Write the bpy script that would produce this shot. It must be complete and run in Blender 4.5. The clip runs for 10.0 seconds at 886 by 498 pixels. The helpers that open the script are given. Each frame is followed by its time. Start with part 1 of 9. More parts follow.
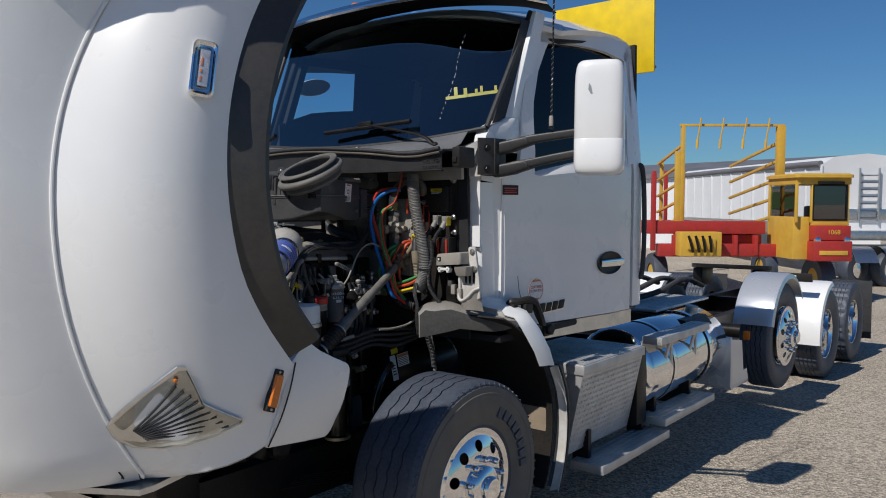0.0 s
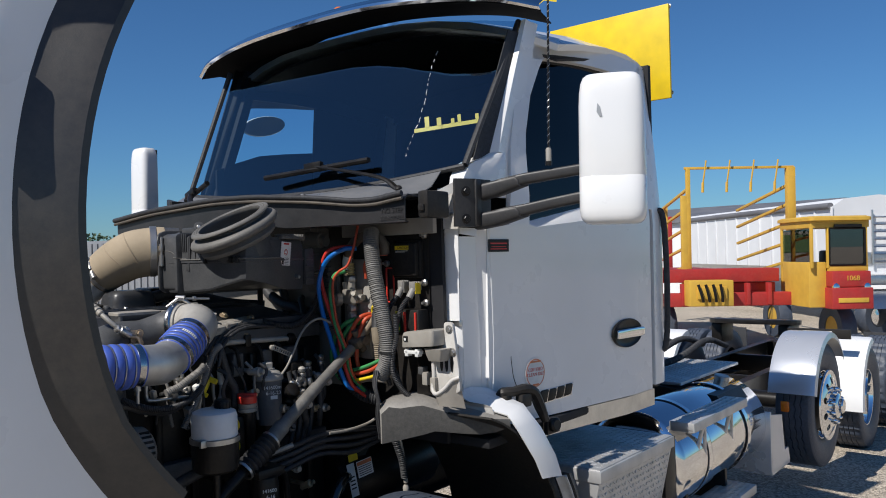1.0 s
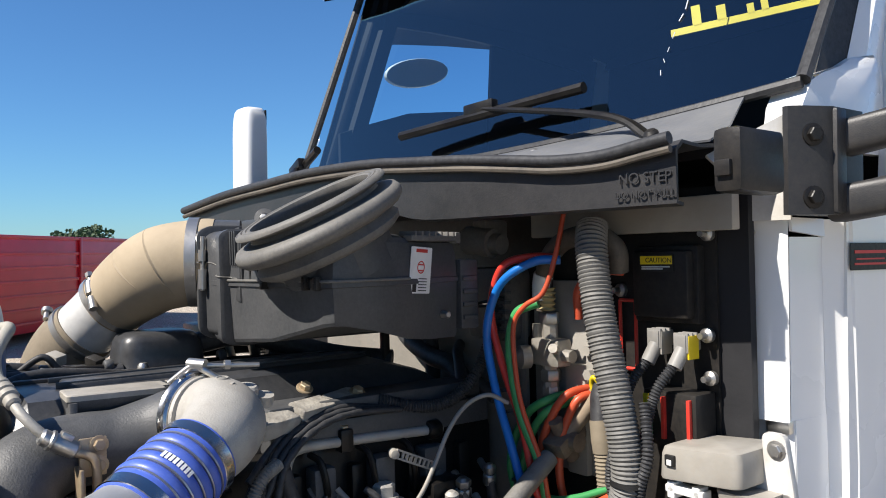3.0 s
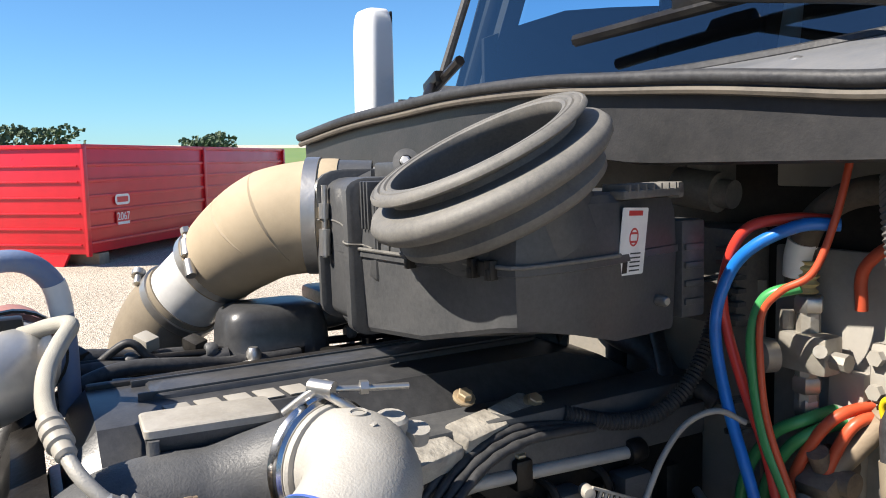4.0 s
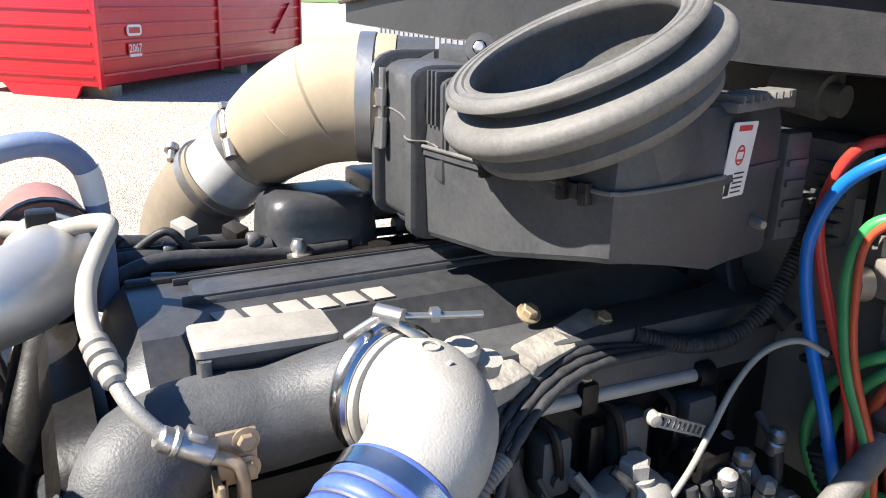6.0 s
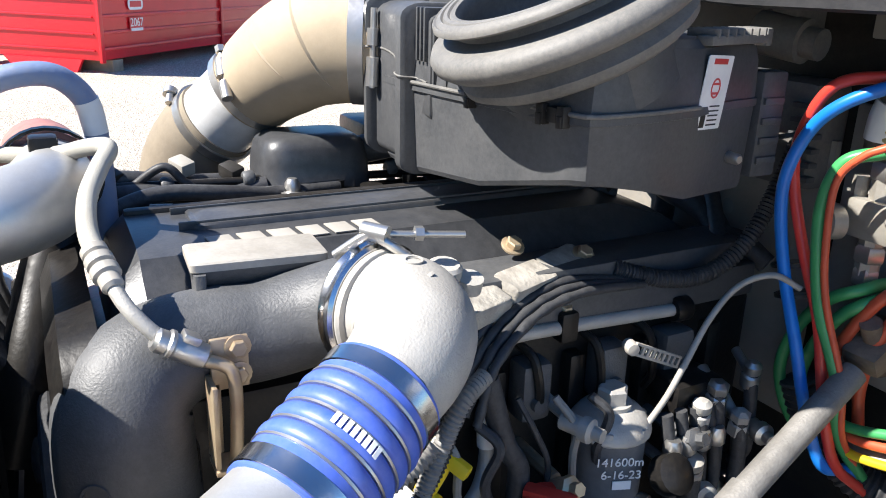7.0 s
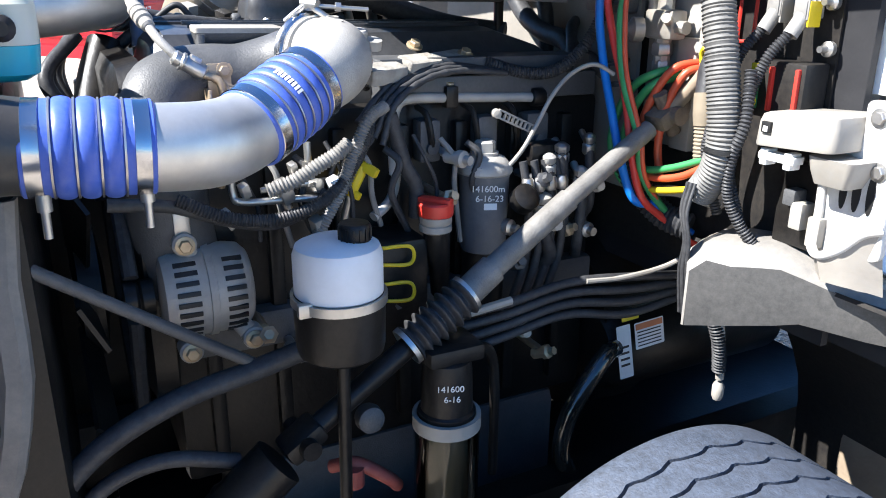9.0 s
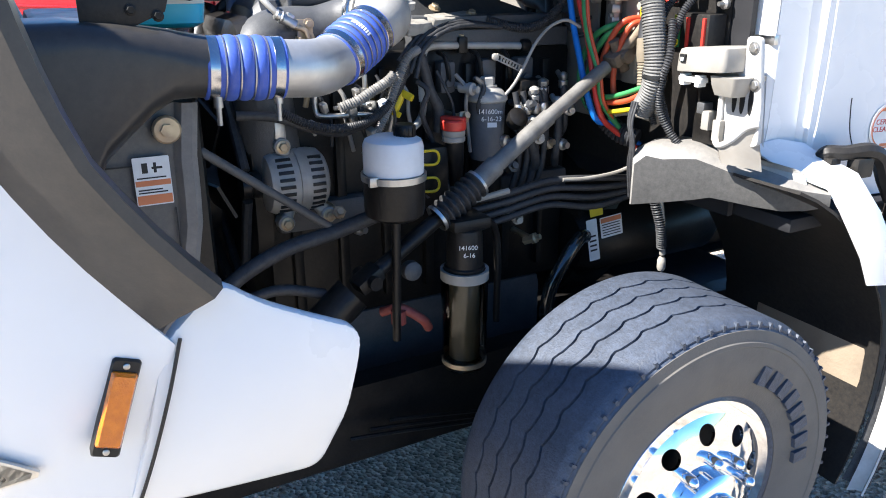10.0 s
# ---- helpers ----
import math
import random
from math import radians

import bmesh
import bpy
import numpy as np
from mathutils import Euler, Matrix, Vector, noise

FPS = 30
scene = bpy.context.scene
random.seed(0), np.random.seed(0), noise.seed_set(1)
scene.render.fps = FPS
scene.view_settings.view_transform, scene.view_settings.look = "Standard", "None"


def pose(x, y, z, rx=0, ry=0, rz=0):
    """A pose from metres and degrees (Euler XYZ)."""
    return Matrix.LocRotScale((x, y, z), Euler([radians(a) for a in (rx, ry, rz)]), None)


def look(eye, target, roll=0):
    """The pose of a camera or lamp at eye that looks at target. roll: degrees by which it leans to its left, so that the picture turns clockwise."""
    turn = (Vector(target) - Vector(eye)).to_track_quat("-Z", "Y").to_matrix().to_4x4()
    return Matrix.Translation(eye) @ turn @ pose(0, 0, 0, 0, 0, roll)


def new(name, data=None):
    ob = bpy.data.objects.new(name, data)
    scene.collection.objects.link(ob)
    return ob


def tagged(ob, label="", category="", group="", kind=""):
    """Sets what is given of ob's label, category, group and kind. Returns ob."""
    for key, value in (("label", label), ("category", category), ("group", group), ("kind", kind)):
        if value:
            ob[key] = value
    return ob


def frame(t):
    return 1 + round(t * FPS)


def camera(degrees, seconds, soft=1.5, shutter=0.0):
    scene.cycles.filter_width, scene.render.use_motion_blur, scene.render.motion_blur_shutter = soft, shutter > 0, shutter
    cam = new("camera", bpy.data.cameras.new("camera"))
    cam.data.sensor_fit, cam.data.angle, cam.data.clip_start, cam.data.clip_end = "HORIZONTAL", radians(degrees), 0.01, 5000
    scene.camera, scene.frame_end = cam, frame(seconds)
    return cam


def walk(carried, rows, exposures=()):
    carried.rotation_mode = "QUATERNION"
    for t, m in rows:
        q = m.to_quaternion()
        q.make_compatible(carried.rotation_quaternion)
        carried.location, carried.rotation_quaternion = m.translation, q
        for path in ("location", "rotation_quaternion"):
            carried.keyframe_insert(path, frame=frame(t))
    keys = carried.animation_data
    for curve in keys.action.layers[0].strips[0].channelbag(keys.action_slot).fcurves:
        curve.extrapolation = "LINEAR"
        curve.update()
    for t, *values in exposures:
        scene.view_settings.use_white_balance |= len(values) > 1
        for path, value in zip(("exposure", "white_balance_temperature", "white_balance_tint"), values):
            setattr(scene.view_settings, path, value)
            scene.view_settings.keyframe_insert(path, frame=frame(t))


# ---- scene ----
cam = camera(58.07, 10.0, 1.0)
PATH = [
    (0, (3.335, -2.924, 1.826), (2.074, -1.376, 1.711), 0.17),
    (0.5, (3.053, -2.51, 1.852), (1.792, -0.959, 1.784), 0.12),
    (1, (2.811, -2.071, 1.87), (1.547, -0.52, 1.88), -0.99),
    (1.5, (2.471, -1.69, 1.856), (1.209, -0.139, 1.901), -1.14),
    (2, (2.165, -1.358, 1.877), (0.853, 0.15, 1.947), -0.89),
    (2.2, (2.046, -1.238, 1.878), (0.619, 0.16, 1.963), -0.61),
    (3.3, (1.447, -0.866, 1.936), (-0.185, 0.29, 1.893), -0.89),
    (3.5, (1.332, -0.819, 1.949), (-0.345, 0.266, 1.85), -1.09),
    (4, (1.138, -0.765, 1.997), (-0.594, 0.209, 1.77), -0.82),
    (4.5, (1.025, -0.771, 2.061), (-0.698, 0.185, 1.721), 0.85),
    (5, (0.98, -0.775, 2.067), (-0.718, 0.165, 1.585), 1.27),
    (6.5, (1.001, -0.774, 2.036), (-0.668, 0.137, 1.417), 2.36),
    (7, (1.051, -0.784, 2.003), (-0.61, 0.123, 1.359), 2.53),
    (7.5, (1.133, -0.794, 1.957), (-0.521, 0.112, 1.29), 2.60),
    (8, (1.275, -0.762, 1.908), (-0.381, 0.131, 1.231), 2.57),
    (8.5, (1.471, -0.751, 1.844), (-0.203, 0.117, 1.176), 1.96),
    (9, (1.713, -0.924, 1.78), (0.042, -0.037, 1.131), 1.47),
    (9.5, (1.981, -1.128, 1.783), (0.318, -0.239, 1.118), 0.85),
    (10, (2.271, -1.324, 1.771), (0.631, -0.406, 1.088), 0.82),
]
walk(cam, [(t, look(eye, target, roll)) for t, eye, target, roll in PATH], [(0, -0.30, 6450, 10), (1.0, 0.03, 6400, 10), (2.2, 0.56, 6450, 10), (3.5, 0.95, 6750, 10), (4.5, 1.36, 6950, 10), (6.5, 1.58, 6500, 10), (8.0, 1.74, 6300, 10), (9.0, 1.92, 6150, 10), (9.5, 1.95, 6100, 10), (10, 1.76, 6300, 10)])

# ---- light ----
SUN = Vector((-0.094, -0.68, 0.728)).normalized()
world = bpy.data.worlds.new("sky_world")
scene.world = world
world.use_nodes = True
wn = world.node_tree
sky = wn.nodes.new("ShaderNodeTexSky")
sky.sky_type, sky.sun_disc = "NISHITA", False
sky.sun_elevation = math.asin(SUN.z)
sky.sun_rotation = math.atan2(SUN.x, SUN.y)
sky.air_density, sky.dust_density, sky.ozone_density = 1.0, 0.1, 4.0
tint = wn.nodes.new("ShaderNodeMix")
tint.data_type, tint.blend_type = "RGBA", "MULTIPLY"
tint.inputs["Factor"].default_value = 1.0
tint.inputs["B"].default_value = (0.62, 1.03, 1.40, 1)
wn.links.new(sky.outputs[0], tint.inputs["A"])
wn.links.new(tint.outputs["Result"], wn.nodes["Background"].inputs[0])
wn.nodes["Background"].inputs[1].default_value = 0.057
sun = new("sun", bpy.data.lights.new("sun", "SUN"))
sun.data.energy, sun.data.angle, sun.data.color = 5.0, radians(0.55), (1.0, 0.95, 0.88)
sun.matrix_world = look(SUN * 30, (0, 0, 0))


# ---- materials ----
def mat(name, c1, c2=None, rough=0.5, metal=0.0, scale=9.0, bump=0.15, fine=90.0, coat=0.0, dust=0.0, dustcol=(0.33, 0.27, 0.20), spec=0.5, trans=0.0, ior=1.45, rvar=0.12):
    """Two-scale procedural surface: broad blotches c1 to c2, fine grain relief, and a film of dust in patches."""
    m = bpy.data.materials.new(name)
    m.use_nodes = True
    nt = m.node_tree
    b = nt.nodes["Principled BSDF"]
    L = nt.links.new
    co = nt.nodes.new("ShaderNodeTexCoord")
    n1 = nt.nodes.new("ShaderNodeTexNoise")
    n1.inputs["Scale"].default_value, n1.inputs["Detail"].default_value = scale, 6
    n2 = nt.nodes.new("ShaderNodeTexNoise")
    n2.inputs["Scale"].default_value, n2.inputs["Detail"].default_value = fine, 4
    L(co.outputs["Object"], n1.inputs["Vector"])
    L(co.outputs["Object"], n2.inputs["Vector"])
    c2 = c2 or tuple(v * 0.82 for v in c1)
    mx = nt.nodes.new("ShaderNodeMix")
    mx.data_type = "RGBA"
    mx.inputs["A"].default_value, mx.inputs["B"].default_value = (*c1, 1), (*c2, 1)
    r1 = nt.nodes.new("ShaderNodeMapRange")
    r1.inputs["From Min"].default_value, r1.inputs["From Max"].default_value = 0.35, 0.65
    L(n1.outputs["Fac"], r1.inputs["Value"])
    L(r1.outputs["Result"], mx.inputs["Factor"])
    col = mx.outputs["Result"]
    if dust > 0:
        n3 = nt.nodes.new("ShaderNodeTexNoise")
        n3.inputs["Scale"].default_value, n3.inputs["Detail"].default_value, n3.inputs["Roughness"].default_value = scale * 6.0, 8, 0.78
        L(co.outputs["Object"], n3.inputs["Vector"])
        r3 = nt.nodes.new("ShaderNodeMapRange")
        r3.inputs["From Min"].default_value, r3.inputs["From Max"].default_value, r3.inputs["To Max"].default_value = 0.30, 0.85, dust
        L(n3.outputs["Fac"], r3.inputs["Value"])
        md = nt.nodes.new("ShaderNodeMix")
        md.data_type = "RGBA"
        md.inputs["B"].default_value = (*dustcol, 1)
        L(col, md.inputs["A"])
        L(r3.outputs["Result"], md.inputs["Factor"])
        col = md.outputs["Result"]
    L(col, b.inputs["Base Color"])
    rr = nt.nodes.new("ShaderNodeMapRange")
    rr.inputs["To Min"].default_value, rr.inputs["To Max"].default_value = max(0.02, rough - rvar), min(1, rough + rvar)
    L(n1.outputs["Fac"], rr.inputs["Value"])
    L(rr.outputs["Result"], b.inputs["Roughness"])
    b.inputs["Metallic"].default_value = metal
    b.inputs["Coat Weight"].default_value = coat
    b.inputs["Coat Roughness"].default_value = 0.06
    b.inputs["Specular IOR Level"].default_value = spec
    b.inputs["Transmission Weight"].default_value = trans
    b.inputs["IOR"].default_value = ior
    if bump > 0:
        bp = nt.nodes.new("ShaderNodeBump")
        bp.inputs["Strength"].default_value, bp.inputs["Distance"].default_value = bump, 0.004
        L(n2.outputs["Fac"], bp.inputs["Height"])
        L(bp.outputs["Normal"], b.inputs["Normal"])
    return m


WHITE = mat("white_truck_paint", (0.80, 0.80, 0.79), (0.76, 0.76, 0.75), 0.28, coat=0.6, bump=0.0, scale=3, rvar=0.05)
WHITE_DUSTY = mat("dusty_white_paint", (0.60, 0.595, 0.575), (0.47, 0.455, 0.42), 0.5, bump=0.08, scale=14, dust=0.4)
CHROME = mat("polished_steel", (0.86, 0.86, 0.87), (0.80, 0.80, 0.81), 0.07, 1.0, bump=0.0, scale=5, rvar=0.04)
ALU = mat("aluminium", (0.72, 0.72, 0.71), (0.60, 0.60, 0.59), 0.33, 1.0, bump=0.08, scale=12, dust=0.25)
ALU_CAST = mat("cast_aluminium", (0.42, 0.405, 0.375), (0.32, 0.305, 0.28), 0.6, 0.3, bump=0.22, fine=300, scale=18, dust=0.4, dustcol=(0.46, 0.43, 0.37))
ALU_PAINT = mat("silver_fender_paint", (0.62, 0.64, 0.68), (0.57, 0.59, 0.63), 0.3, 0.5, bump=0.0, coat=0.3, scale=4)
STEEL = mat("galvanised_steel", (0.55, 0.54, 0.52), (0.42, 0.41, 0.39), 0.38, 0.9, bump=0.1, scale=20, dust=0.2)
RUSTY = mat("yellowed_zinc", (0.55, 0.45, 0.30), (0.40, 0.30, 0.20), 0.5, 0.7, bump=0.15, scale=25)
BLACK = mat("black_plastic", (0.010, 0.010, 0.011), (0.015, 0.015, 0.015), 0.42, bump=0.12, scale=10, dust=0.09, spec=0.3)
BLACK_DUSTY = mat("dusty_black_plastic", (0.042, 0.044, 0.047), (0.056, 0.057, 0.059), 0.42, bump=0.10, scale=22, dust=0.28, dustcol=(0.19, 0.19, 0.19), spec=0.4)
CHASSIS = mat("black_chassis_paint", (0.004, 0.004, 0.005), (0.008, 0.008, 0.008), 0.36, bump=0.15, scale=14, dust=0.05, spec=0.3)
RUBBER = mat("black_rubber", (0.014, 0.014, 0.016), (0.024, 0.024, 0.025), 0.52, bump=0.2, scale=12, spec=0.4, dust=0.26, dustcol=(0.21, 0.215, 0.225))
GASKET = mat("dusty_grey_rubber", (0.085, 0.085, 0.082), (0.12, 0.118, 0.112), 0.6, bump=0.08, scale=26, fine=300, dust=0.45, dustcol=(0.30, 0.27, 0.23))
# blue in the dust colour stands in for sky reflected on the shaded tread
TYRE = mat("sky_blued_tyre_rubber", (0.030, 0.034, 0.042), (0.045, 0.050, 0.062), 0.50, bump=0.4, fine=180, scale=10, dust=0.62, dustcol=(0.125, 0.160, 0.230), spec=0.5)
SIDEWALL = mat("dusty_tyre_sidewall", (0.115, 0.106, 0.094), (0.145, 0.132, 0.115), 0.7, bump=0.25, fine=160, scale=12, dust=0.5, dustcol=(0.16, 0.14, 0.115))
CASTIRON = mat("black_cast_iron", (0.048, 0.050, 0.053), (0.068, 0.069, 0.071), 0.5, bump=0.22, fine=300, scale=14, dust=0.28, dustcol=(0.19, 0.19, 0.19))
TAN = mat("dust_coated_intake_rubber", (0.36, 0.29, 0.20), (0.29, 0.235, 0.16), 0.8, bump=0.06, fine=420, scale=7, dust=0.5, dustcol=(0.42, 0.34, 0.24))
TAN_DARK = mat("dust_coated_dark_rubber", (0.21, 0.175, 0.125), (0.16, 0.13, 0.095), 0.8, bump=0.06, fine=420, scale=7, dust=0.5, dustcol=(0.30, 0.25, 0.18))
BLUE = mat("blue_silicone", (0.045, 0.105, 0.50), (0.035, 0.085, 0.42), 0.42, bump=0.05, scale=10, coat=0.05, dust=0.35, dustcol=(0.22, 0.26, 0.42))
BLUE_AIR = mat("blue_air_line", (0.010, 0.16, 0.55), None, 0.32, bump=0.03, scale=20)
RED_AIR = mat("red_air_line", (0.60, 0.045, 0.030), None, 0.35, bump=0.03, scale=20)
ORANGE_AIR = mat("orange_air_line", (0.56, 0.085, 0.035), None, 0.4, bump=0.03, scale=20)
GREEN_AIR = mat("green_air_line", (0.05, 0.28, 0.09), None, 0.38, bump=0.03, scale=20)
YELLOW = mat("yellow_plastic", (0.75, 0.55, 0.02), None, 0.4, bump=0.02, scale=20)
REDCAP = mat("red_plastic", (0.62, 0.045, 0.03), None, 0.4, bump=0.02, scale=20)
OFFWHITE = mat("off_white_plastic", (0.33, 0.315, 0.285), (0.25, 0.238, 0.212), 0.55, bump=0.12, scale=12, dust=0.35)
RESERVOIR = mat("translucent_white_plastic", (0.72, 0.73, 0.74), (0.62, 0.62, 0.62), 0.35, bump=0.02, scale=9, dust=0.12)
BEIGE = mat("beige_engine_paint", (0.33, 0.31, 0.275), (0.26, 0.24, 0.21), 0.55, bump=0.15, scale=10, dust=0.3)
LABEL = mat("white_label", (0.74, 0.74, 0.72), (0.66, 0.66, 0.64), 0.5, bump=0.0, scale=30)
INK = mat("black_ink", (0.015, 0.015, 0.015), None, 0.5, bump=0.0)
INK_WHITE = mat("white_paint_marker", (0.75, 0.75, 0.74), None, 0.5, bump=0.0)
INK_ORANGE = mat("orange_ink", (0.62, 0.20, 0.08), None, 0.5, bump=0.0)
INK_RED = mat("red_ink", (0.55, 0.05, 0.04), None, 0.5, bump=0.0)
AMBER = mat("amber_lens", (0.75, 0.20, 0.01), (0.62, 0.15, 0.01), 0.12, bump=0.3, fine=400, scale=60, coat=0.5)
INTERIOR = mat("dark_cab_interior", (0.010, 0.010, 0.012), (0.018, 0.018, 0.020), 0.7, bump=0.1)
BINRED = mat("red_container_paint", (0.55, 0.012, 0.022), (0.48, 0.010, 0.018), 0.32, bump=0.02, scale=2, coat=0.2)
MACHRED = mat("red_machine_paint", (0.42, 0.018, 0.018), (0.34, 0.018, 0.018), 0.5, bump=0.05, scale=4, dust=0.15)
MACHYEL = mat("yellow_machine_paint", (0.66, 0.40, 0.045), (0.58, 0.34, 0.04), 0.5, bump=0.05, scale=4, dust=0.15)
SIGNYEL = mat("yellow_panel_paint", (0.80, 0.56, 0.01), None, 0.45, bump=0.0)
SHED = mat("white_sheet_metal", (0.72, 0.73, 0.74), (0.66, 0.67, 0.68), 0.5, bump=0.0, scale=1.0)
ROOFGREY = mat("grey_roof_sheet", (0.12, 0.12, 0.13), (0.17, 0.17, 0.18), 0.6, bump=0.0, scale=1.0)
WOOD = mat("weathered_timber", (0.30, 0.24, 0.17), (0.22, 0.17, 0.12), 0.8, bump=0.3, scale=6)
TEAL = mat("teal_washer_fluid_plastic", (0.02, 0.40, 0.48), (0.02, 0.33, 0.40), 0.3, bump=0.02, scale=8)
FLUIDTOP = mat("pale_bottle_plastic", (0.55, 0.56, 0.46), (0.48, 0.49, 0.40), 0.35, bump=0.02, scale=8)
# leaf greens are paled and greyed to carry the distance haze
LEAF = mat("hazed_foliage", (0.075, 0.110, 0.062), (0.105, 0.140, 0.080), 0.8, bump=0.0, scale=0.6)
FIELD = mat("green_field", (0.10, 0.17, 0.045), (0.14, 0.20, 0.06), 0.9, bump=0.0, scale=0.2)


def glass(name, tint, rough=0.0, ior=1.5):
    m = bpy.data.materials.new(name)
    m.use_nodes = True
    nt = m.node_tree
    nt.nodes.remove(nt.nodes["Principled BSDF"])
    tr, gl, mx, fr = (nt.nodes.new("ShaderNode" + k) for k in ("BsdfTransparent", "BsdfGlossy", "MixShader", "Fresnel"))
    tr.inputs[0].default_value = (*tint, 1)
    gl.inputs["Roughness"].default_value = rough
    fr.inputs[0].default_value = ior
    for a, b in ((fr.outputs[0], mx.inputs[0]), (tr.outputs[0], mx.inputs[1]), (gl.outputs[0], mx.inputs[2]), (mx.outputs[0], nt.nodes["Material Output"].inputs[0])):
        nt.links.new(a, b)
    return m


GLASS = glass("tinted_glass", (0.62, 0.80, 0.92), 0.0, 2.4)
GLASS_SIDE = glass("pale_side_glass", (0.92, 0.96, 0.98), 0.0, 1.0)
GLASS_DARK = glass("dark_tinted_glass", (0.06, 0.07, 0.09))
LENS = glass("clear_lens", (0.86, 0.87, 0.86), 0.02)
BOWL = glass("smoked_filter_bowl", (0.42, 0.40, 0.34), 0.04)


def ground_material():
    m = mat("gravel_lot", (0.48, 0.415, 0.33), (0.40, 0.342, 0.27), 0.9, bump=0.0, scale=0.35)
    nt = m.node_tree
    b = nt.nodes["Principled BSDF"]
    co = nt.nodes.new("ShaderNodeTexCoord")
    vo = nt.nodes.new("ShaderNodeTexVoronoi")
    vo.inputs["Scale"].default_value = 62
    nt.links.new(co.outputs["Object"], vo.inputs["Vector"])
    mx = nt.nodes.new("ShaderNodeMix")
    mx.data_type, mx.blend_type = "RGBA", "OVERLAY"
    mx.inputs["Factor"].default_value = 0.55
    old = b.inputs["Base Color"].links[0].from_socket
    sep = nt.nodes.new("ShaderNodeSeparateColor")
    nt.links.new(vo.outputs["Color"], sep.inputs[0])
    nt.links.new(old, mx.inputs["A"])
    nt.links.new(sep.outputs[0], mx.inputs["B"])
    nt.links.new(mx.outputs["Result"], b.inputs["Base Color"])
    bp = nt.nodes.new("ShaderNodeBump")
    bp.inputs["Strength"].default_value, bp.inputs["Distance"].default_value = 0.8, 0.02
    nt.links.new(vo.outputs["Distance"], bp.inputs["Height"])
    nt.links.new(bp.outputs["Normal"], b.inputs["Normal"])
    return m


TRIM = mat("satin_black_trim", (0.026, 0.026, 0.027), (0.034, 0.034, 0.034), 0.34, bump=0.05, scale=5, fine=300, dust=0.10)
PIPE = mat("scuffed_aluminium_pipe", (0.66, 0.65, 0.62), (0.54, 0.53, 0.51), 0.46, 0.8, bump=0.06, scale=16, fine=260, dust=0.3, dustcol=(0.42, 0.40, 0.37))
COWL = mat("black_cowl_plastic", (0.020, 0.021, 0.023), (0.028, 0.028, 0.030), 0.36, bump=0.10, scale=10, fine=260, dust=0.12, dustcol=(0.20, 0.18, 0.16))
TREAD = mat("dull_tread_plate", (0.60, 0.60, 0.60), (0.50, 0.50, 0.49), 0.42, 0.55, bump=0.06, scale=8, dust=0.2, dustcol=(0.45, 0.42, 0.38))
COVER = mat("satin_black_cover", (0.026, 0.027, 0.030), (0.034, 0.035, 0.038), 0.36, bump=0.06, scale=9, fine=300, spec=0.6, dust=0.30, dustcol=(0.17, 0.17, 0.17))
GRAVEL = ground_material()


# ---- mesh helpers ----
# the truck's frame stands a little askew to the axes of the yard
STANCE = Matrix(((1.0182, -0.0210, -0.0021, -0.0039), (-0.0220, 1.0101, -0.0204, 0.0314), (0.0101, 0.0, 1.0085, -0.0105), (0, 0, 0, 1)))
askew = True


def on_truck(parent):
    """Whether a part drawn in the truck's own frame hangs from this parent."""
    while parent is not None and parent.matrix_basis == Matrix.Identity(4):
        if parent.name == "truck":
            return askew
        parent = parent.parent
    return False


def stand(m):
    """A pose of the truck's frame, carried to where the frame stands."""
    p = m.translation
    return Matrix.Translation(STANCE @ p - p) @ m


def part(name, bm, material, parent=None, label="", flat=False, angle=38, loc=None):
    """Links a bmesh as one mesh object, smooth but for its sharp edges, under a thing or a part."""
    if on_truck(parent):
        if loc is None:
            bmesh.ops.transform(bm, matrix=STANCE, verts=bm.verts)
        else:
            loc = stand(loc)
    bmesh.ops.recalc_face_normals(bm, faces=bm.faces)
    me = bpy.data.meshes.new(name)
    if not flat:
        for f in bm.faces:
            f.smooth = True
        lim = radians(angle)
        for e in bm.edges:
            e.smooth = not (len(e.link_faces) == 2 and e.calc_face_angle(0) > lim)
    bm.to_mesh(me)
    bm.free()
    for mm in material if isinstance(material, (list, tuple)) else (material,):
        me.materials.append(mm)
    ob = new(name, me)
    if parent is not None:
        ob.parent = parent
    if loc is not None:
        ob.matrix_basis = loc
    if label:
        tagged(ob, label)
    return ob


def parts(name, bms, material, parent=None, label=""):
    """Several alike pieces, each a mesh of its own."""
    return [part(name, b, material, parent, label) for b in bms]


def round_outline(pts, r, n=4):
    """A closed outline with its corners rounded by about r."""
    out = []
    P = [Vector(p) for p in pts]
    for k, b in enumerate(P):
        a, c = P[k - 1], P[(k + 1) % len(P)]
        u, v = a - b, c - b
        d = min(r, u.length * 0.45, v.length * 0.45)
        p0, p1 = b + u.normalized() * d, b + v.normalized() * d
        out += [tuple(p0 * (1 - t) ** 2 + b * 2 * t * (1 - t) + p1 * t * t) for t in (i / n for i in range(n + 1))]
    return out


def thing(name, label, category, group="", kind="", at=(0, 0, 0)):
    ob = new(name)
    ob.empty_display_size = 0.1
    ob.location = at
    return tagged(ob, label, category, group, kind)


def merge(*bms):
    out = bmesh.new()
    for b in bms:
        me = bpy.data.meshes.new("tmp")
        b.to_mesh(me)
        b.free()
        out.from_mesh(me)
        bpy.data.meshes.remove(me)
    return out


def move(bm, m):
    bmesh.ops.transform(bm, matrix=m, verts=bm.verts)
    return bm


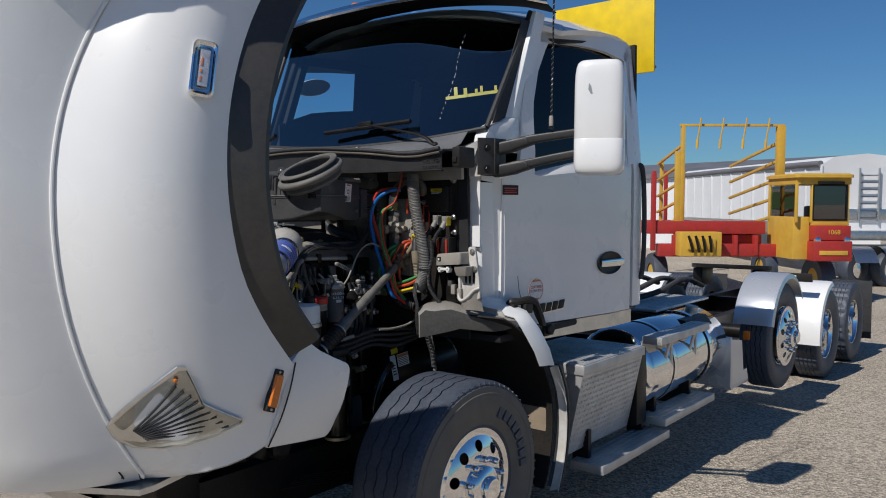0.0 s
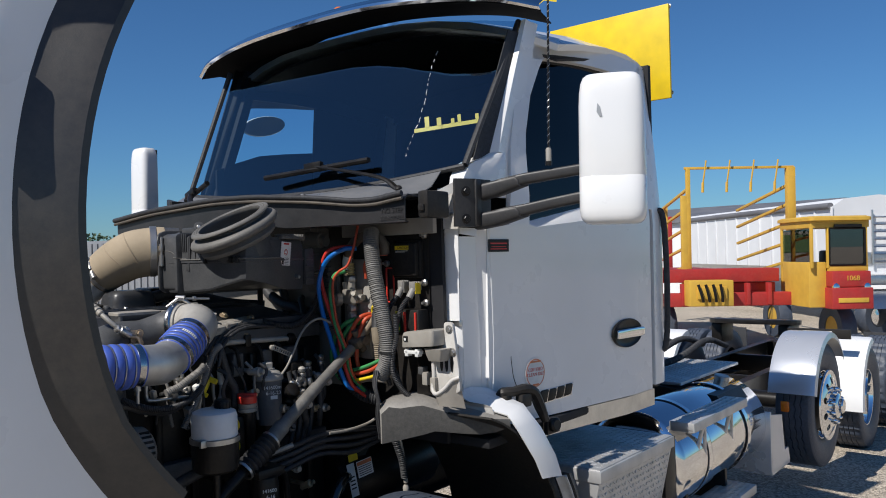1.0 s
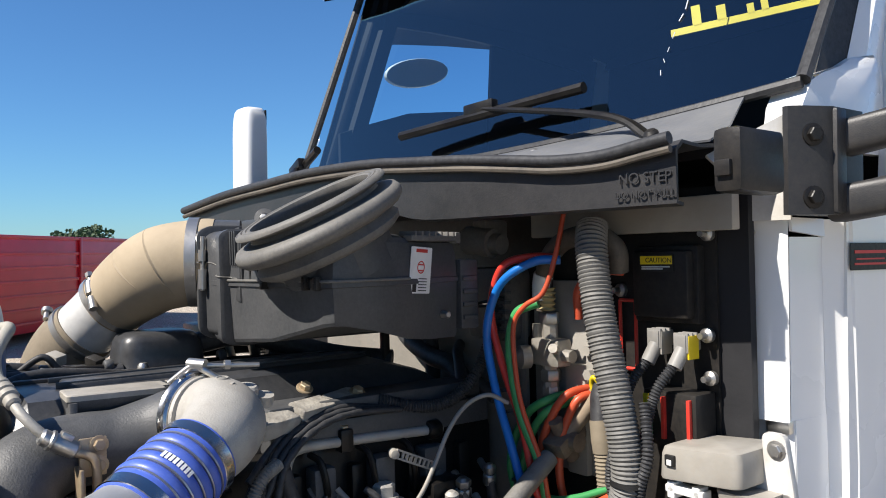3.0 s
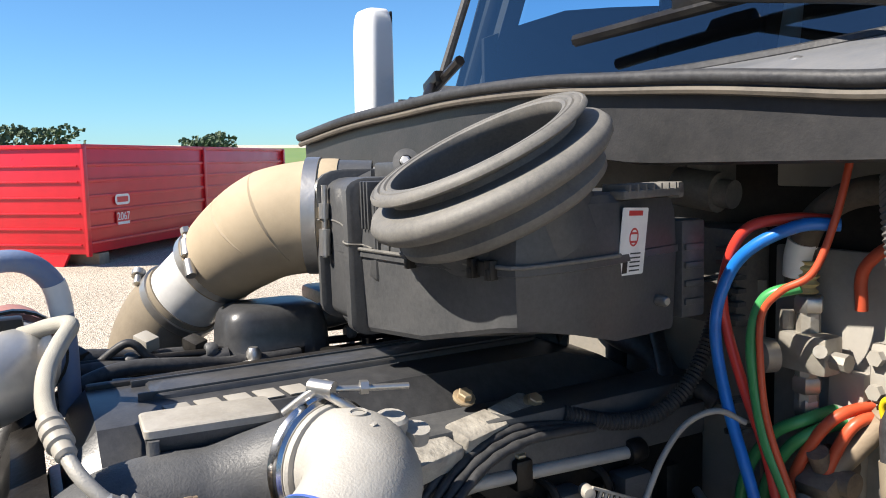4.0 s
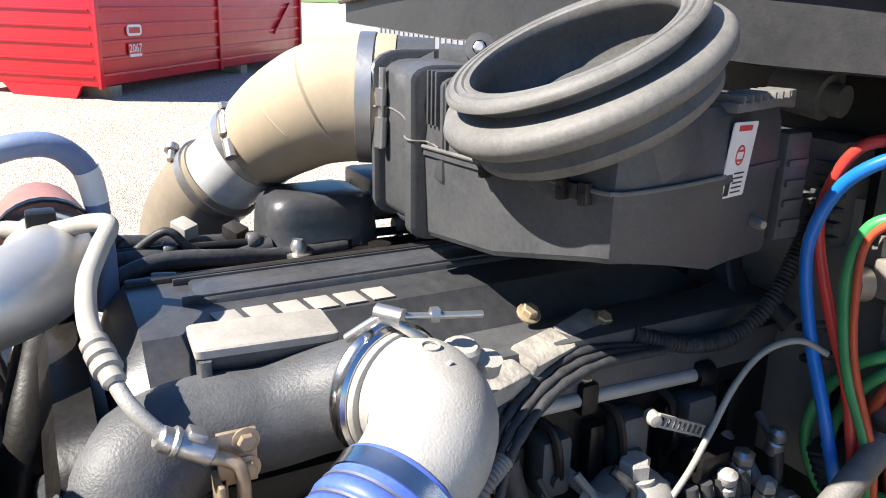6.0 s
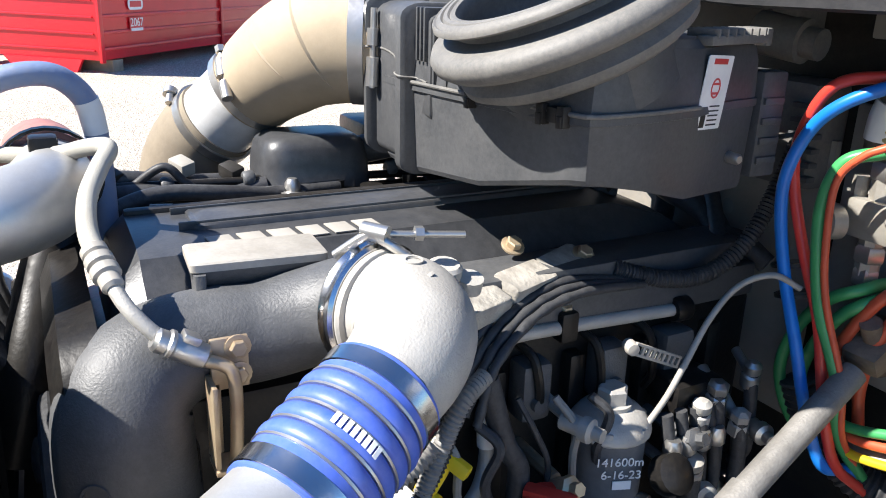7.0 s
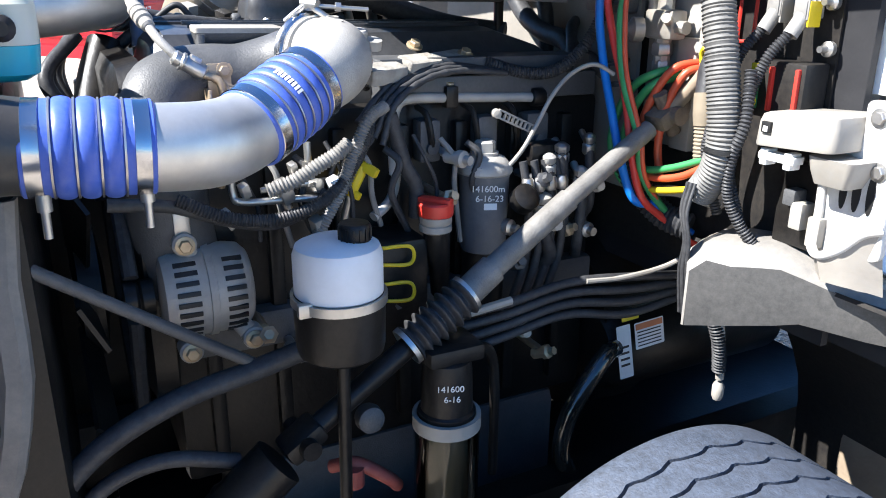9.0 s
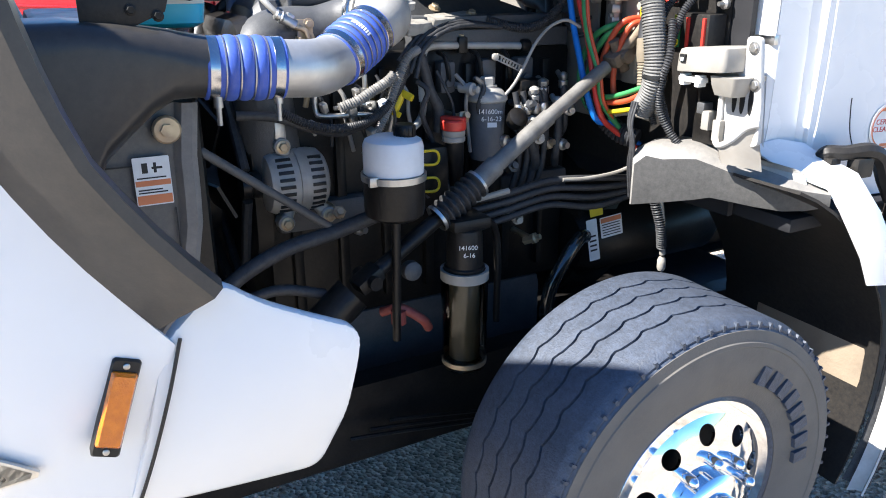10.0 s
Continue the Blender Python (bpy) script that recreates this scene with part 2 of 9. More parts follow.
def bx(x0, x1, y0, y1, z0, z1, bev=0.004, seg=2, m=None):
    bm = bmesh.new()
    bmesh.ops.create_cube(bm, size=1)
    for v in bm.verts:
        v.co = Vector((x0 + (v.co.x + 0.5) * (x1 - x0), y0 + (v.co.y + 0.5) * (y1 - y0), z0 + (v.co.z + 0.5) * (z1 - z0)))
    if bev > 0:
        bmesh.ops.bevel(bm, geom=bm.edges[:], offset=bev, segments=seg, profile=0.6, affect="EDGES")
    return move(bm, m) if m else bm


def frm(p, d, up=(0, 0, 1)):
    """A pose at p whose z axis points along d."""
    z = Vector(d).normalized()
    u = Vector(up)
    if abs(z.dot(u.normalized())) > 0.98:
        u = Vector((0, 1, 0))
    x = u.cross(z).normalized()
    y = z.cross(x)
    return Matrix(((x.x, y.x, z.x, p[0]), (x.y, y.y, z.y, p[1]), (x.z, y.z, z.z, p[2]), (0, 0, 0, 1)))


def lathe(prof, n=28, m=None, caps=True):
    """Revolves (radius, height) pairs about z."""
    bm = bmesh.new()
    rings = []
    for r, h in prof:
        rings.append([bm.verts.new((max(r, 1e-5) * math.cos(2 * math.pi * i / n), max(r, 1e-5) * math.sin(2 * math.pi * i / n), h)) for i in range(n)])
    for a, b in zip(rings, rings[1:]):
        for i in range(n):
            bm.faces.new((a[i], a[(i + 1) % n], b[(i + 1) % n], b[i]))
    if caps:
        if prof[0][0] > 1e-4:
            bm.faces.new(rings[0][::-1])
        if prof[-1][0] > 1e-4:
            bm.faces.new(rings[-1])
    return move(bm, m) if m else bm


def ring(prof, n=40, m=None):
    """Revolves a closed (radius, height) outline about z."""
    return lathe(list(prof) + [prof[0]], n, m, caps=False)


def rod(a, b, r, n=12, bev=0.0):
    a, b = Vector(a), Vector(b)
    h = (b - a).length
    pr = [(r, 0), (r, h)] if bev <= 0 else [(r - bev, 0), (r, bev), (r, h - bev), (r - bev, h)]
    return lathe(pr, n, frm(a, b - a))


def hexbolt(p, d, r=0.009, h=0.007, washer=True):
    pr = [(r, 0), (r, h), (r * 0.85, h * 1.15)]
    bm = lathe(pr, 6, frm(p, d))
    if washer:
        bm = merge(bm, lathe([(r * 1.5, 0), (r * 1.5, h * 0.25), (r * 1.4, h * 0.3)], 14, frm(p, d)))
    return bm


def smooth_path(pts, res=8):
    """Catmull-Rom points through pts, with the share of the way along the controls."""
    P = [Vector(p) for p in pts]
    P = [P[0] * 2 - P[1]] + P + [P[-1] * 2 - P[-2]]
    out = []
    for k in range(1, len(P) - 2):
        a, b, c, d = P[k - 1 : k + 3]
        for j in range(res):
            t = j / res
            out.append((0.5 * ((2 * b) + (c - a) * t + (2 * a - 5 * b + 4 * c - d) * t * t + (3 * b - a - 3 * c + d) * t**3), k - 1 + t))
    out.append((P[-2], len(P) - 3))
    return out


def tube(pts, r, n=12, res=8, rf=None, caps=True, flat=1.0):
    """A round bar along a smooth line. r: one radius or one per point; rf(s): an addition to it at s metres along."""
    path = smooth_path(pts, res)
    rad = [r] * len(pts) if isinstance(r, (int, float)) else list(r)
    bm = bmesh.new()
    rings, s, up = [], 0.0, None
    for k, (p, u) in enumerate(path):
        q0, q1 = path[max(k - 1, 0)][0], path[min(k + 1, len(path) - 1)][0]
        t = (q1 - q0).normalized()
        if up is None:
            up = Vector((0, 0, 1)) if abs(t.z) < 0.9 else Vector((0, 1, 0))
        x = up.cross(t)
        x = x.normalized() if x.length > 1e-6 else Vector((1, 0, 0))
        up = t.cross(x)
        if k:
            s += (p - path[k - 1][0]).length
        i = min(int(u), len(rad) - 2)
        rr = rad[i] + (rad[i + 1] - rad[i]) * (u - i) + (rf(s) if rf else 0)
        rings.append([bm.verts.new(p + (x * math.cos(2 * math.pi * j / n) + up * math.sin(2 * math.pi * j / n) * flat) * rr) for j in range(n)])
    for a, b in zip(rings, rings[1:]):
        for j in range(n):
            bm.faces.new((a[j], a[(j + 1) % n], b[(j + 1) % n], b[j]))
    if caps:
        bm.faces.new(rings[0][::-1])
        bm.faces.new(rings[-1])
    return bm


def length(pts):
    q = smooth_path(pts, 8)
    return sum((b[0] - a[0]).length for a, b in zip(q, q[1:]))


def corrugated(pts, r, pitch=0.008, depth=0.004, n=14):
    """A ribbed hose: straight-walled rings along the line."""
    res = max(4, int(length(pts) / (len(pts) - 1) / pitch * 4))
    return tube(pts, r, n, res, rf=lambda s: depth * math.sin(2 * math.pi * s / pitch))


def slab(pts, depth, m=None, bev=0.0):
    """An outline in x, y, thickened from z = 0 to depth, then posed by m."""
    bm = bmesh.new()
    f = bm.faces.new([bm.verts.new((x, y, 0)) for x, y in pts])
    r = bmesh.ops.extrude_face_region(bm, geom=[f])
    for v in r["geom"]:
        if isinstance(v, bmesh.types.BMVert):
            v.co.z += depth
    if bev > 0:
        bmesh.ops.bevel(bm, geom=bm.edges[:], offset=bev, segments=2, profile=0.6, affect="EDGES")
    return move(bm, m) if m else bm


def sheet(rows, thick=0.0, closed=False):
    """A skin through rows of points, with thickness along its normals."""
    bm = bmesh.new()
    g = [[bm.verts.new(p) for p in row] for row in rows]
    for a, b in zip(g, g[1:]):
        k = len(a)
        for i in range(k if closed else k - 1):
            bm.faces.new((a[i], a[(i + 1) % k], b[(i + 1) % k], b[i]))
    if thick:
        bmesh.ops.recalc_face_normals(bm, faces=bm.faces)
        bmesh.ops.solidify(bm, geom=bm.faces[:], thickness=thick)
    return bm


def loft(rings, caps=True):
    bm = bmesh.new()
    g = [[bm.verts.new(p) for p in row] for row in rings]
    for a, b in zip(g, g[1:]):
        k = len(a)
        for i in range(k):
            bm.faces.new((a[i], a[(i + 1) % k], b[(i + 1) % k], b[i]))
    if caps:
        bm.faces.new(g[0][::-1])
        bm.faces.new(g[-1])
    return bm


def rrect(w, h, r, n=4):
    """A rectangle w by h with rounded corners, as 2D points."""
    out = []
    for cx, cy, a0 in ((w / 2 - r, h / 2 - r, 0), (-w / 2 + r, h / 2 - r, 90), (-w / 2 + r, -h / 2 + r, 180), (w / 2 - r, -h / 2 + r, 270)):
        for i in range(n + 1):
            a = radians(a0 + 90 * i / n)
            out.append((cx + r * math.cos(a), cy + r * math.sin(a)))
    return out


def text(name, body, size, m, material, parent, depth=0.0006, align="CENTER"):
    cu = bpy.data.curves.new(name, "FONT")
    cu.body, cu.size, cu.extrude, cu.align_x, cu.align_y = body, size, depth, align, "CENTER"
    tmp = bpy.data.objects.new("tmp", cu)
    scene.collection.objects.link(tmp)
    me = bpy.data.meshes.new_from_object(tmp.evaluated_get(bpy.context.evaluated_depsgraph_get()))
    bpy.data.objects.remove(tmp)
    me.materials.append(material)
    ob = new(name, me)
    ob.parent, ob.matrix_basis = parent, stand(m) if on_truck(parent) else m
    return ob


def plate(p, right, up, w, h, t=0.0015, r=0.003):
    """A thin rounded plate centred at p, spanned by right and up, facing right x up."""
    X = Vector(right).normalized()
    Y = (Vector(up) - X * Vector(up).dot(X)).normalized()
    Z = X.cross(Y)
    m = Matrix(((X.x, Y.x, Z.x, p[0]), (X.y, Y.y, Z.y, p[1]), (X.z, Y.z, Z.z, p[2]), (0, 0, 0, 1)))
    return slab(rrect(w, h, min(r, w / 2.2, h / 2.2)), t, m), m


def bars(m, rows, t=0.0022):
    """Plain bars for lines of small print: (x, y, width, height) on a plate's pose."""
    return move(merge(*[bx(x, x + bw, y, y + bh, 0.0008, t, 0) for x, y, bw, bh in rows]), m)


# ---- the yard ----
def ground_z(x, y):
    """The lot falls gently towards the back of the truck, and rises towards its far side."""
    return -0.021 * min(max(y - 0.5, 0.0), 16.0) + 0.021 * max(-x - 2.0, 0.0)


def build_ground():
    ys = [-1500, -300, -60, -20, -8, -4, -2, 0, 0.5, 2, 4, 6, 8, 10, 13, 16.5, 20, 30, 60, 150, 400, 1500]
    xs = [-1500, -400, -120, -60, -30, -15, -8, -4, -2, 0, 2, 4, 8, 15, 30, 60, 150, 400, 1500]
    part("ground", sheet([[(x, y, ground_z(x, y)) for x in xs] for y in ys]), GRAVEL, None, flat=False)
    tagged(bpy.data.objects["ground"], "pale tan gravel lot with fine loose stones", "ground", kind="structure")


build_ground()


def tyre_mesh(R, W, rim, lugs=False, grooves=5):
    """A tyre about the y-less axis z, outer face towards +z, centred on its width."""
    h = W / 2
    pr = [(rim, -h * 0.78), (rim + 0.02, -h * 0.86), (R * 0.80, -h * 1.0), (R * 0.945, -h * 0.965), (R * 0.955, -h * 0.935), (R * 0.966, -h * 0.94), (R * 0.993, -h * 0.87)]
    k = grooves
    for g in range(k):
        c = -h * 0.80 + (g + 0.5) * (1.6 * h / k)
        a = 0.8 * h / k
        pr += [(R, c - a + 0.004), (R, c + a - 0.004)]
        if g < k - 1:
            pr += [(R - 0.014, c + a - 0.002), (R - 0.014, c + a + 0.002)]
    pr += [(R * 0.993, h * 0.87), (R * 0.966, h * 0.94), (R * 0.955, h * 0.935), (R * 0.945, h * 0.965), (R * 0.80, h * 1.0), (rim + 0.02, h * 0.86), (rim, h * 0.78)]
    bm = lathe(pr, 96 if lugs else 224, None, caps=False)
    if lugs:
        for v in bm.verts:
            r = math.hypot(v.co.x, v.co.y)
            if r > R - 0.02 and abs(v.co.z) > 0:
                a = math.atan2(v.co.y, v.co.x)
                if int((a + math.pi) / (2 * math.pi) * 96) % 3 == 0:
                    s = (R - 0.016) / r
                    v.co.x, v.co.y = v.co.x * s, v.co.y * s
    else:
        for v in bm.verts:
            r = math.hypot(v.co.x, v.co.y)
            if r > R - 0.02 and abs(v.co.z) < h * 0.72:
                a = math.atan2(v.co.y, v.co.x)
                w = math.sin(a * 34)
                v.co.z += 0.0055 * (w * abs(w) ** 0.4 + 0.35 * math.sin(a * 68 + 1))
    return bm


def disc_with_holes(r0, r1, z0, z1, count, thick=0.010, hole=0.027):
    """A dished wheel disc with round hand holes: each sector is a web of quads from its hole to its borders."""
    bm = bmesh.new()
    rh, w, n = r0 + (r1 - r0) * 0.62, math.pi / count, 32
    at = lambda r, a: bm.verts.new((r * math.cos(a), r * math.sin(a), z0 + (z1 - z0) * ((r - r0) / (r1 - r0)) ** 2))
    for c in range(count):
        a0 = 2 * w * c
        rings = [[], [], []]
        for i in range(n):
            t = 2 * math.pi * i / n
            dr, da = math.cos(t), math.sin(t)
            hr, ha = rh + hole * dr, hole * da / rh
            k = min((r1 - rh) / dr if dr > 1e-6 else (r0 - rh) / dr if dr < -1e-6 else 9e9, w * rh / abs(da) if abs(da) > 1e-6 else 9e9)
            br, ba = rh + k * dr, k * da / rh
            for q, f in zip(rings, (0, 0.5, 1)):
                q.append(at(hr + (br - hr) * f, a0 + ha + (ba - ha) * f))
        for p, q in zip(rings, rings[1:]):
            for i in range(n):
                bm.faces.new((p[i], p[(i + 1) % n], q[(i + 1) % n], q[i]))
    bmesh.ops.remove_doubles(bm, verts=bm.verts, dist=0.0005)
    bmesh.ops.recalc_face_normals(bm, faces=bm.faces)
    bmesh.ops.solidify(bm, geom=bm.faces[:], thickness=thick)
    return bm


def wheel(parent, p, R, W, rimr, deep, lugs=False, side=1, count=10, sidewall=False):
    """A wheel whose outer face looks along +x (side 1) or -x. deep: how far the disc lies below the rim's edge (negative: proud)."""
    m = Matrix.Translation(p) @ pose(0, 0, 0, 0, 90 * side, 0)
    h = W / 2
    drum = part("wheel", lathe([(0.05, -h * 0.9), (0.20, -h * 0.85), (0.205, h * 0.1 - deep), (0.10, h * 0.2 - deep)], 28), CHASSIS, parent, "wheel with black brake drum", loc=m)
    part("tyre", tyre_mesh(R, W, rimr, lugs), TYRE, drum, "black rubber truck tyre")
    if sidewall:
        q = 0.0016
        part("sidewall", ring([(rimr + 0.022, h * 0.86), (rimr + 0.022, h * 0.865 + q), (rimr + 0.05, h * 0.93 + q), (R * 0.80, h + q), (R * 0.86, h * 0.995 + q), (R * 0.865, h * 0.995 + 2.5 * q), (R * 0.885, h * 0.99 + 2.5 * q), (R * 0.89, h * 0.985 + q), (R * 0.945, h * 0.967 + q), (R * 0.945, h * 0.95)], 120), SIDEWALL, drum, "dusty brown-grey tyre sidewall")
        for k in range(72):
            part("shoulder_rib", bx(R * 0.951, R * 0.985, -0.004, 0.004, h * 0.905, h * 0.951, 0, m=pose(0, 0, 0, 0, 0, 5 * k)), TYRE, drum)
        for k in range(8):
            a0 = 92 + 8.5 * k
            part("sidewall_letter", loft([[((r) * math.cos(radians(a)), (r) * math.sin(radians(a)), z) for r, a in ((0.335, a0), (0.335, a0 + 5.6), (0.385, a0 + 5.2), (0.385, a0 + 0.4))] for z in (h * 0.94, h + 0.004)]), TYRE, drum, "plain raised block on the sidewall")
    e = h * 0.80
    part("rim", ring([(rimr + 0.012, e), (rimr + 0.018, e - 0.006), (rimr + 0.004, e - 0.03), (rimr - 0.004, -e), (rimr - 0.018, -e), (rimr - 0.020, e - 0.04), (rimr - 0.006, e - 0.004)], 64), CHROME, drum, "polished aluminium rim")
    zc = e - deep
    part("wheel_disc", disc_with_holes(0.10, rimr - 0.015, zc + 0.02, zc - 0.02, count), CHROME, drum, "polished aluminium disc with round hand holes")
    r1, z1 = rimr - 0.015, zc - 0.02
    part("disc_flange", ring([(r1 - 0.014, z1 + 0.006), (rimr + 0.006, z1 + 0.008), (rimr + 0.012, z1 - 0.002), (r1 - 0.014, z1 - 0.006)], 72), CHROME, drum, "polished outer flange")
    nuts = [lathe([(0.016, 0), (0.016, 0.035), (0.012, 0.045), (0.006, 0.05)], 10, pose(0.135 * math.cos(a), 0.135 * math.sin(a), zc + 0.012)) for a in (2 * math.pi * i / 10 for i in range(10))]
    for bn in nuts:
        part("lug_nut", bn, CHROME, drum)
    nuts = [lathe([(0.10, 0), (0.10, 0.05), (0.085, 0.062), (0.06, 0.066), (0.06, 0.085), (0.05, 0.095)], 28, pose(0, 0, zc))]
    part("hub_cover", merge(*nuts), CHROME, drum, "chrome hub cover")
    return drum


# ---- the truck: running gear ----
truck = thing("truck", "white day-cab tractor truck with its hood tilted open on the gravel", "truck")

wheel(truck, (0.920, 0.080, 0.478), 0.50, 0.39, 0.265, -0.02, sidewall=True)
wheel(truck, (-0.925, 0.085, 0.495), 0.50, 0.39, 0.265, -0.02, side=-1)
for y, z, deep in ((4.90, 0.575, -0.06), (6.70, 0.36, 0.16), (8.10, 0.335, 0.16)):
    for s in (1, -1):
        wheel(truck, (s * 1.06, y, z), 0.50, 0.27, 0.275, deep, lugs=deep > 0, side=s)
        if deep > 0:
            part("inner_tyre", move(tyre_mesh(0.50, 0.27, 0.27, True), Matrix.Translation((s * 0.74, y, z)) @ pose(0, 0, 0, 0, 90, 0)), TYRE, truck, "inner tyre of a dual pair")
    part("axle", rod((-0.9, y, z), (0.9, y, z), 0.07), CHASSIS, truck, "black axle housing")
part("front_axle", tube([(-0.85, 0.085, 0.50), (-0.55, 0.085, 0.36), (0, 0.085, 0.33), (0.55, 0.085, 0.36), (0.85, 0.085, 0.50)], 0.05), CHASSIS, truck, "black drop-centre front axle")
for s in (1, -1):
    part("frame_rail", merge(bx(s * 0.42 - 0.004, s * 0.42 + 0.004, -1.15, 9.0, 0.40, 0.64, 0), bx(min(s * 0.42, s * 0.34), max(s * 0.42, s * 0.34), -1.15, 9.0, 0.40, 0.41, 0), bx(min(s * 0.42, s * 0.34), max(s * 0.42, s * 0.34), -1.15, 9.0, 0.63, 0.64, 0)), CHASSIS, truck, "black steel frame rail")
    part("leaf_spring", merge(*[tube([(s * 0.48, -0.62 + k * 0.06, 0.52 + k * 0.012), (s * 0.48, 0.085, 0.43 + k * 0.012), (s * 0.48, 0.80 - k * 0.06, 0.52 + k * 0.012)], 0.006, 6, flat=1.0) for k in range(3)]), CHASSIS, truck, "black leaf spring")
for y in (-1.05, 2.3, 3.6, 5.8, 7.4, 8.9):
    part("cross_member", bx(-0.41, 0.41, y - 0.04, y + 0.04, 0.43, 0.62, 0.01), CHASSIS, truck)

part("under_tray", bx(-0.40, 0.40, -0.85, 1.6, 0.415, 0.43, 0.004), CHASSIS, truck, "black tray below the engine")
# bumper below the tilted hood
part("bumper", sheet([[(x, -1.62 + 0.16 * abs(x / 1.1) ** 3 + dy, z) for x in [-1.12 + 0.14 * i for i in range(17)]] for dy, z in ((0.04, 0.42), (0.0, 0.45), (-0.02, 0.6), (0.0, 0.76), (0.03, 0.79))], 0.006), CHROME, truck, "chrome front bumper")

# fuel tank, steps and battery box
def tank(s):
    pr = [(0.10, 0), (0.24, 0.004), (0.285, 0.03), (0.295, 0.05), (0.295, 1.47), (0.285, 1.49), (0.24, 1.516), (0.10, 1.52)]
    t = part("fuel_tank", lathe(pr, 48, frm((s * 0.82, 2.05, 0.665), (0, 1, 0))), CHROME, truck, "polished cylindrical fuel tank")
    for y in (2.42, 3.12):
        part("tank_strap", lathe([(0.297, 0), (0.303, 0.003), (0.303, 0.047), (0.297, 0.05)], 48, frm((s * 0.82, y, 0.665), (0, 1, 0)), caps=False), CHROME, t, "polished tank strap")
        part("strap_liner", lathe([(0.2965, -0.012), (0.300, -0.008), (0.300, 0.058), (0.2965, 0.062)], 48, frm((s * 0.82, y, 0.665), (0, 1, 0)), caps=False), RUBBER, t, "black rubber strap liner")
    part("filler_cap", lathe([(0.05, 0), (0.05, 0.03), (0.045, 0.036)], 24, frm((s * 0.86, 3.40, 0.95), (s * 0.15, 0, 1))), STEEL, t, "round fuel filler cap")


def tread_top(x0, x1, y0, y1, z, along="y"):
    """Raised diamond studs on a step."""
    out = []
    nx, ny = max(2, int((x1 - x0) / 0.035)), max(2, int((y1 - y0) / 0.035))
    for i in range(nx):
        for j in range(ny):
            cx, cy = x0 + (i + 0.5) * (x1 - x0) / nx, y0 + (j + 0.5) * (y1 - y0) / ny
            out.append(bx(-0.012, 0.012, -0.0035, 0.0035, -0.001, 0.003, 0, m=pose(cx, cy, z, 0, 0, 45 if (i + j) % 2 else -45)))
    return merge(*out)


def step(x0, x1, y0, y1, z, name="step"):
    a = part(name, merge(bx(x0, x1, y0, y1, z - 0.05, z, 0.006), bx(x0, x1, y0, y1, z - 0.052, z - 0.035, 0.003)), TREAD, truck, "aluminium tread-plate step")
    part("tread", tread_top(x0 + 0.01, x1 - 0.01, y0 + 0.01, y1 - 0.01, z), TREAD, a, "raised diamond tread")


for s in (1, -1):
    tank(s)
step(0.98, 1.20, 1.17, 2.14, 0.30)
step(1.00, 1.20, 2.07, 3.0, 0.385)
step(1.03, 1.17, 2.07, 2.96, 0.925, "tank_step")
for y in (2.30, 2.75):
    part("step_bracket", merge(rod((1.14, y, 0.90), (1.06, y, 0.60), 0.012), rod((1.14, y, 0.90), (1.10, y + 0.1, 0.66), 0.01)), TREAD, truck)
for x, y, z in ((0.95, 1.25, 0.25), (0.95, 2.0, 0.25), (0.80, 2.2, 0.30), (0.80, 2.84, 0.30)):
    part("step_bracket", bx(x, 1.06, y, y + 0.04, z, z + 0.22, 0.004), CHASSIS, truck, "black step bracket")


def battery_box():
    ring0 = lambda y: [(0.55, y, 0.36), (1.02, y, 0.36), (1.13, y, 0.86), (1.13, y, 0.90), (0.55, y, 0.90)]
    b = part("battery_box", loft([ring0(1.06), ring0(1.86)]), TREAD, truck, "aluminium diamond-plate battery box")
    out = []
    for i in range(24):
        for j in range(15):
            y, t = 1.08 + i * 0.033, (j + 0.5) / 15
            out.append(bx(-0.011, 0.011, -0.003, 0.003, 0, 0.003, 0, m=pose(1.02 + 0.11 * t, y, 0.36 + 0.5 * t, 0, 77.6, 0) @ pose(0, 0, 0, 0, 0, 45 if (i + j) % 2 else -45)))
    part("tread", merge(*out), TREAD, b, "raised diamond pattern")
    part("tread", tread_top(0.60, 1.12, 1.08, 1.84, 0.90), TREAD, b, "raised diamond tread")
    part("box_lid_edge", bx(0.56, 1.14, 1.05, 1.87, 0.84, 0.895, 0.006), TREAD, b, "folded aluminium lid")


battery_box()
part("black_panel", bx(0.60, 1.08, 1.88, 2.03, 0.36, 0.86, 0.01), CHASSIS, truck, "black panel behind the battery box")
# deck plate and hose gear behind the cab
part("deck_plate", merge(bx(-0.42, 0.75, 2.95, 4.1, 0.965, 0.985, 0.003), tread_top(-0.40, 0.74, 2.96, 4.09, 0.985)), TREAD, truck, "aluminium tread-plate deck behind the cab")
part("tank_cover", loft([[(0.5, y, 0.97), (1.0, y, 0.93), (1.05, y, 0.86), (0.5, y, 0.86)] for y in (2.9, 3.35)]), BLACK, truck, "glossy black cover panel")
for s in (1, -1):
    br = part("tank_end_bracket", merge(slab([(3.62, 0.30), (4.06, 0.30), (4.02, 0.40), (3.93, 0.40), (3.88, 0.66), (3.62, 0.70)], 0.02, Matrix(((0, 0, 1, s * 1.10), (1, 0, 0, 0), (0, 1, 0, 0), (0, 0, 0, 1)))), bx(min(s * 0.9, s * 1.12), max(s * 0.9, s * 1.12), 3.62, 4.06, 0.28, 0.31, 0.005), bx(min(s * 0.8, s * 1.12), max(s * 0.8, s * 1.12), 3.60, 3.63, 0.30, 0.72, 0.004)), ALU_PAINT, truck, "silver step bracket behind the fuel tank")


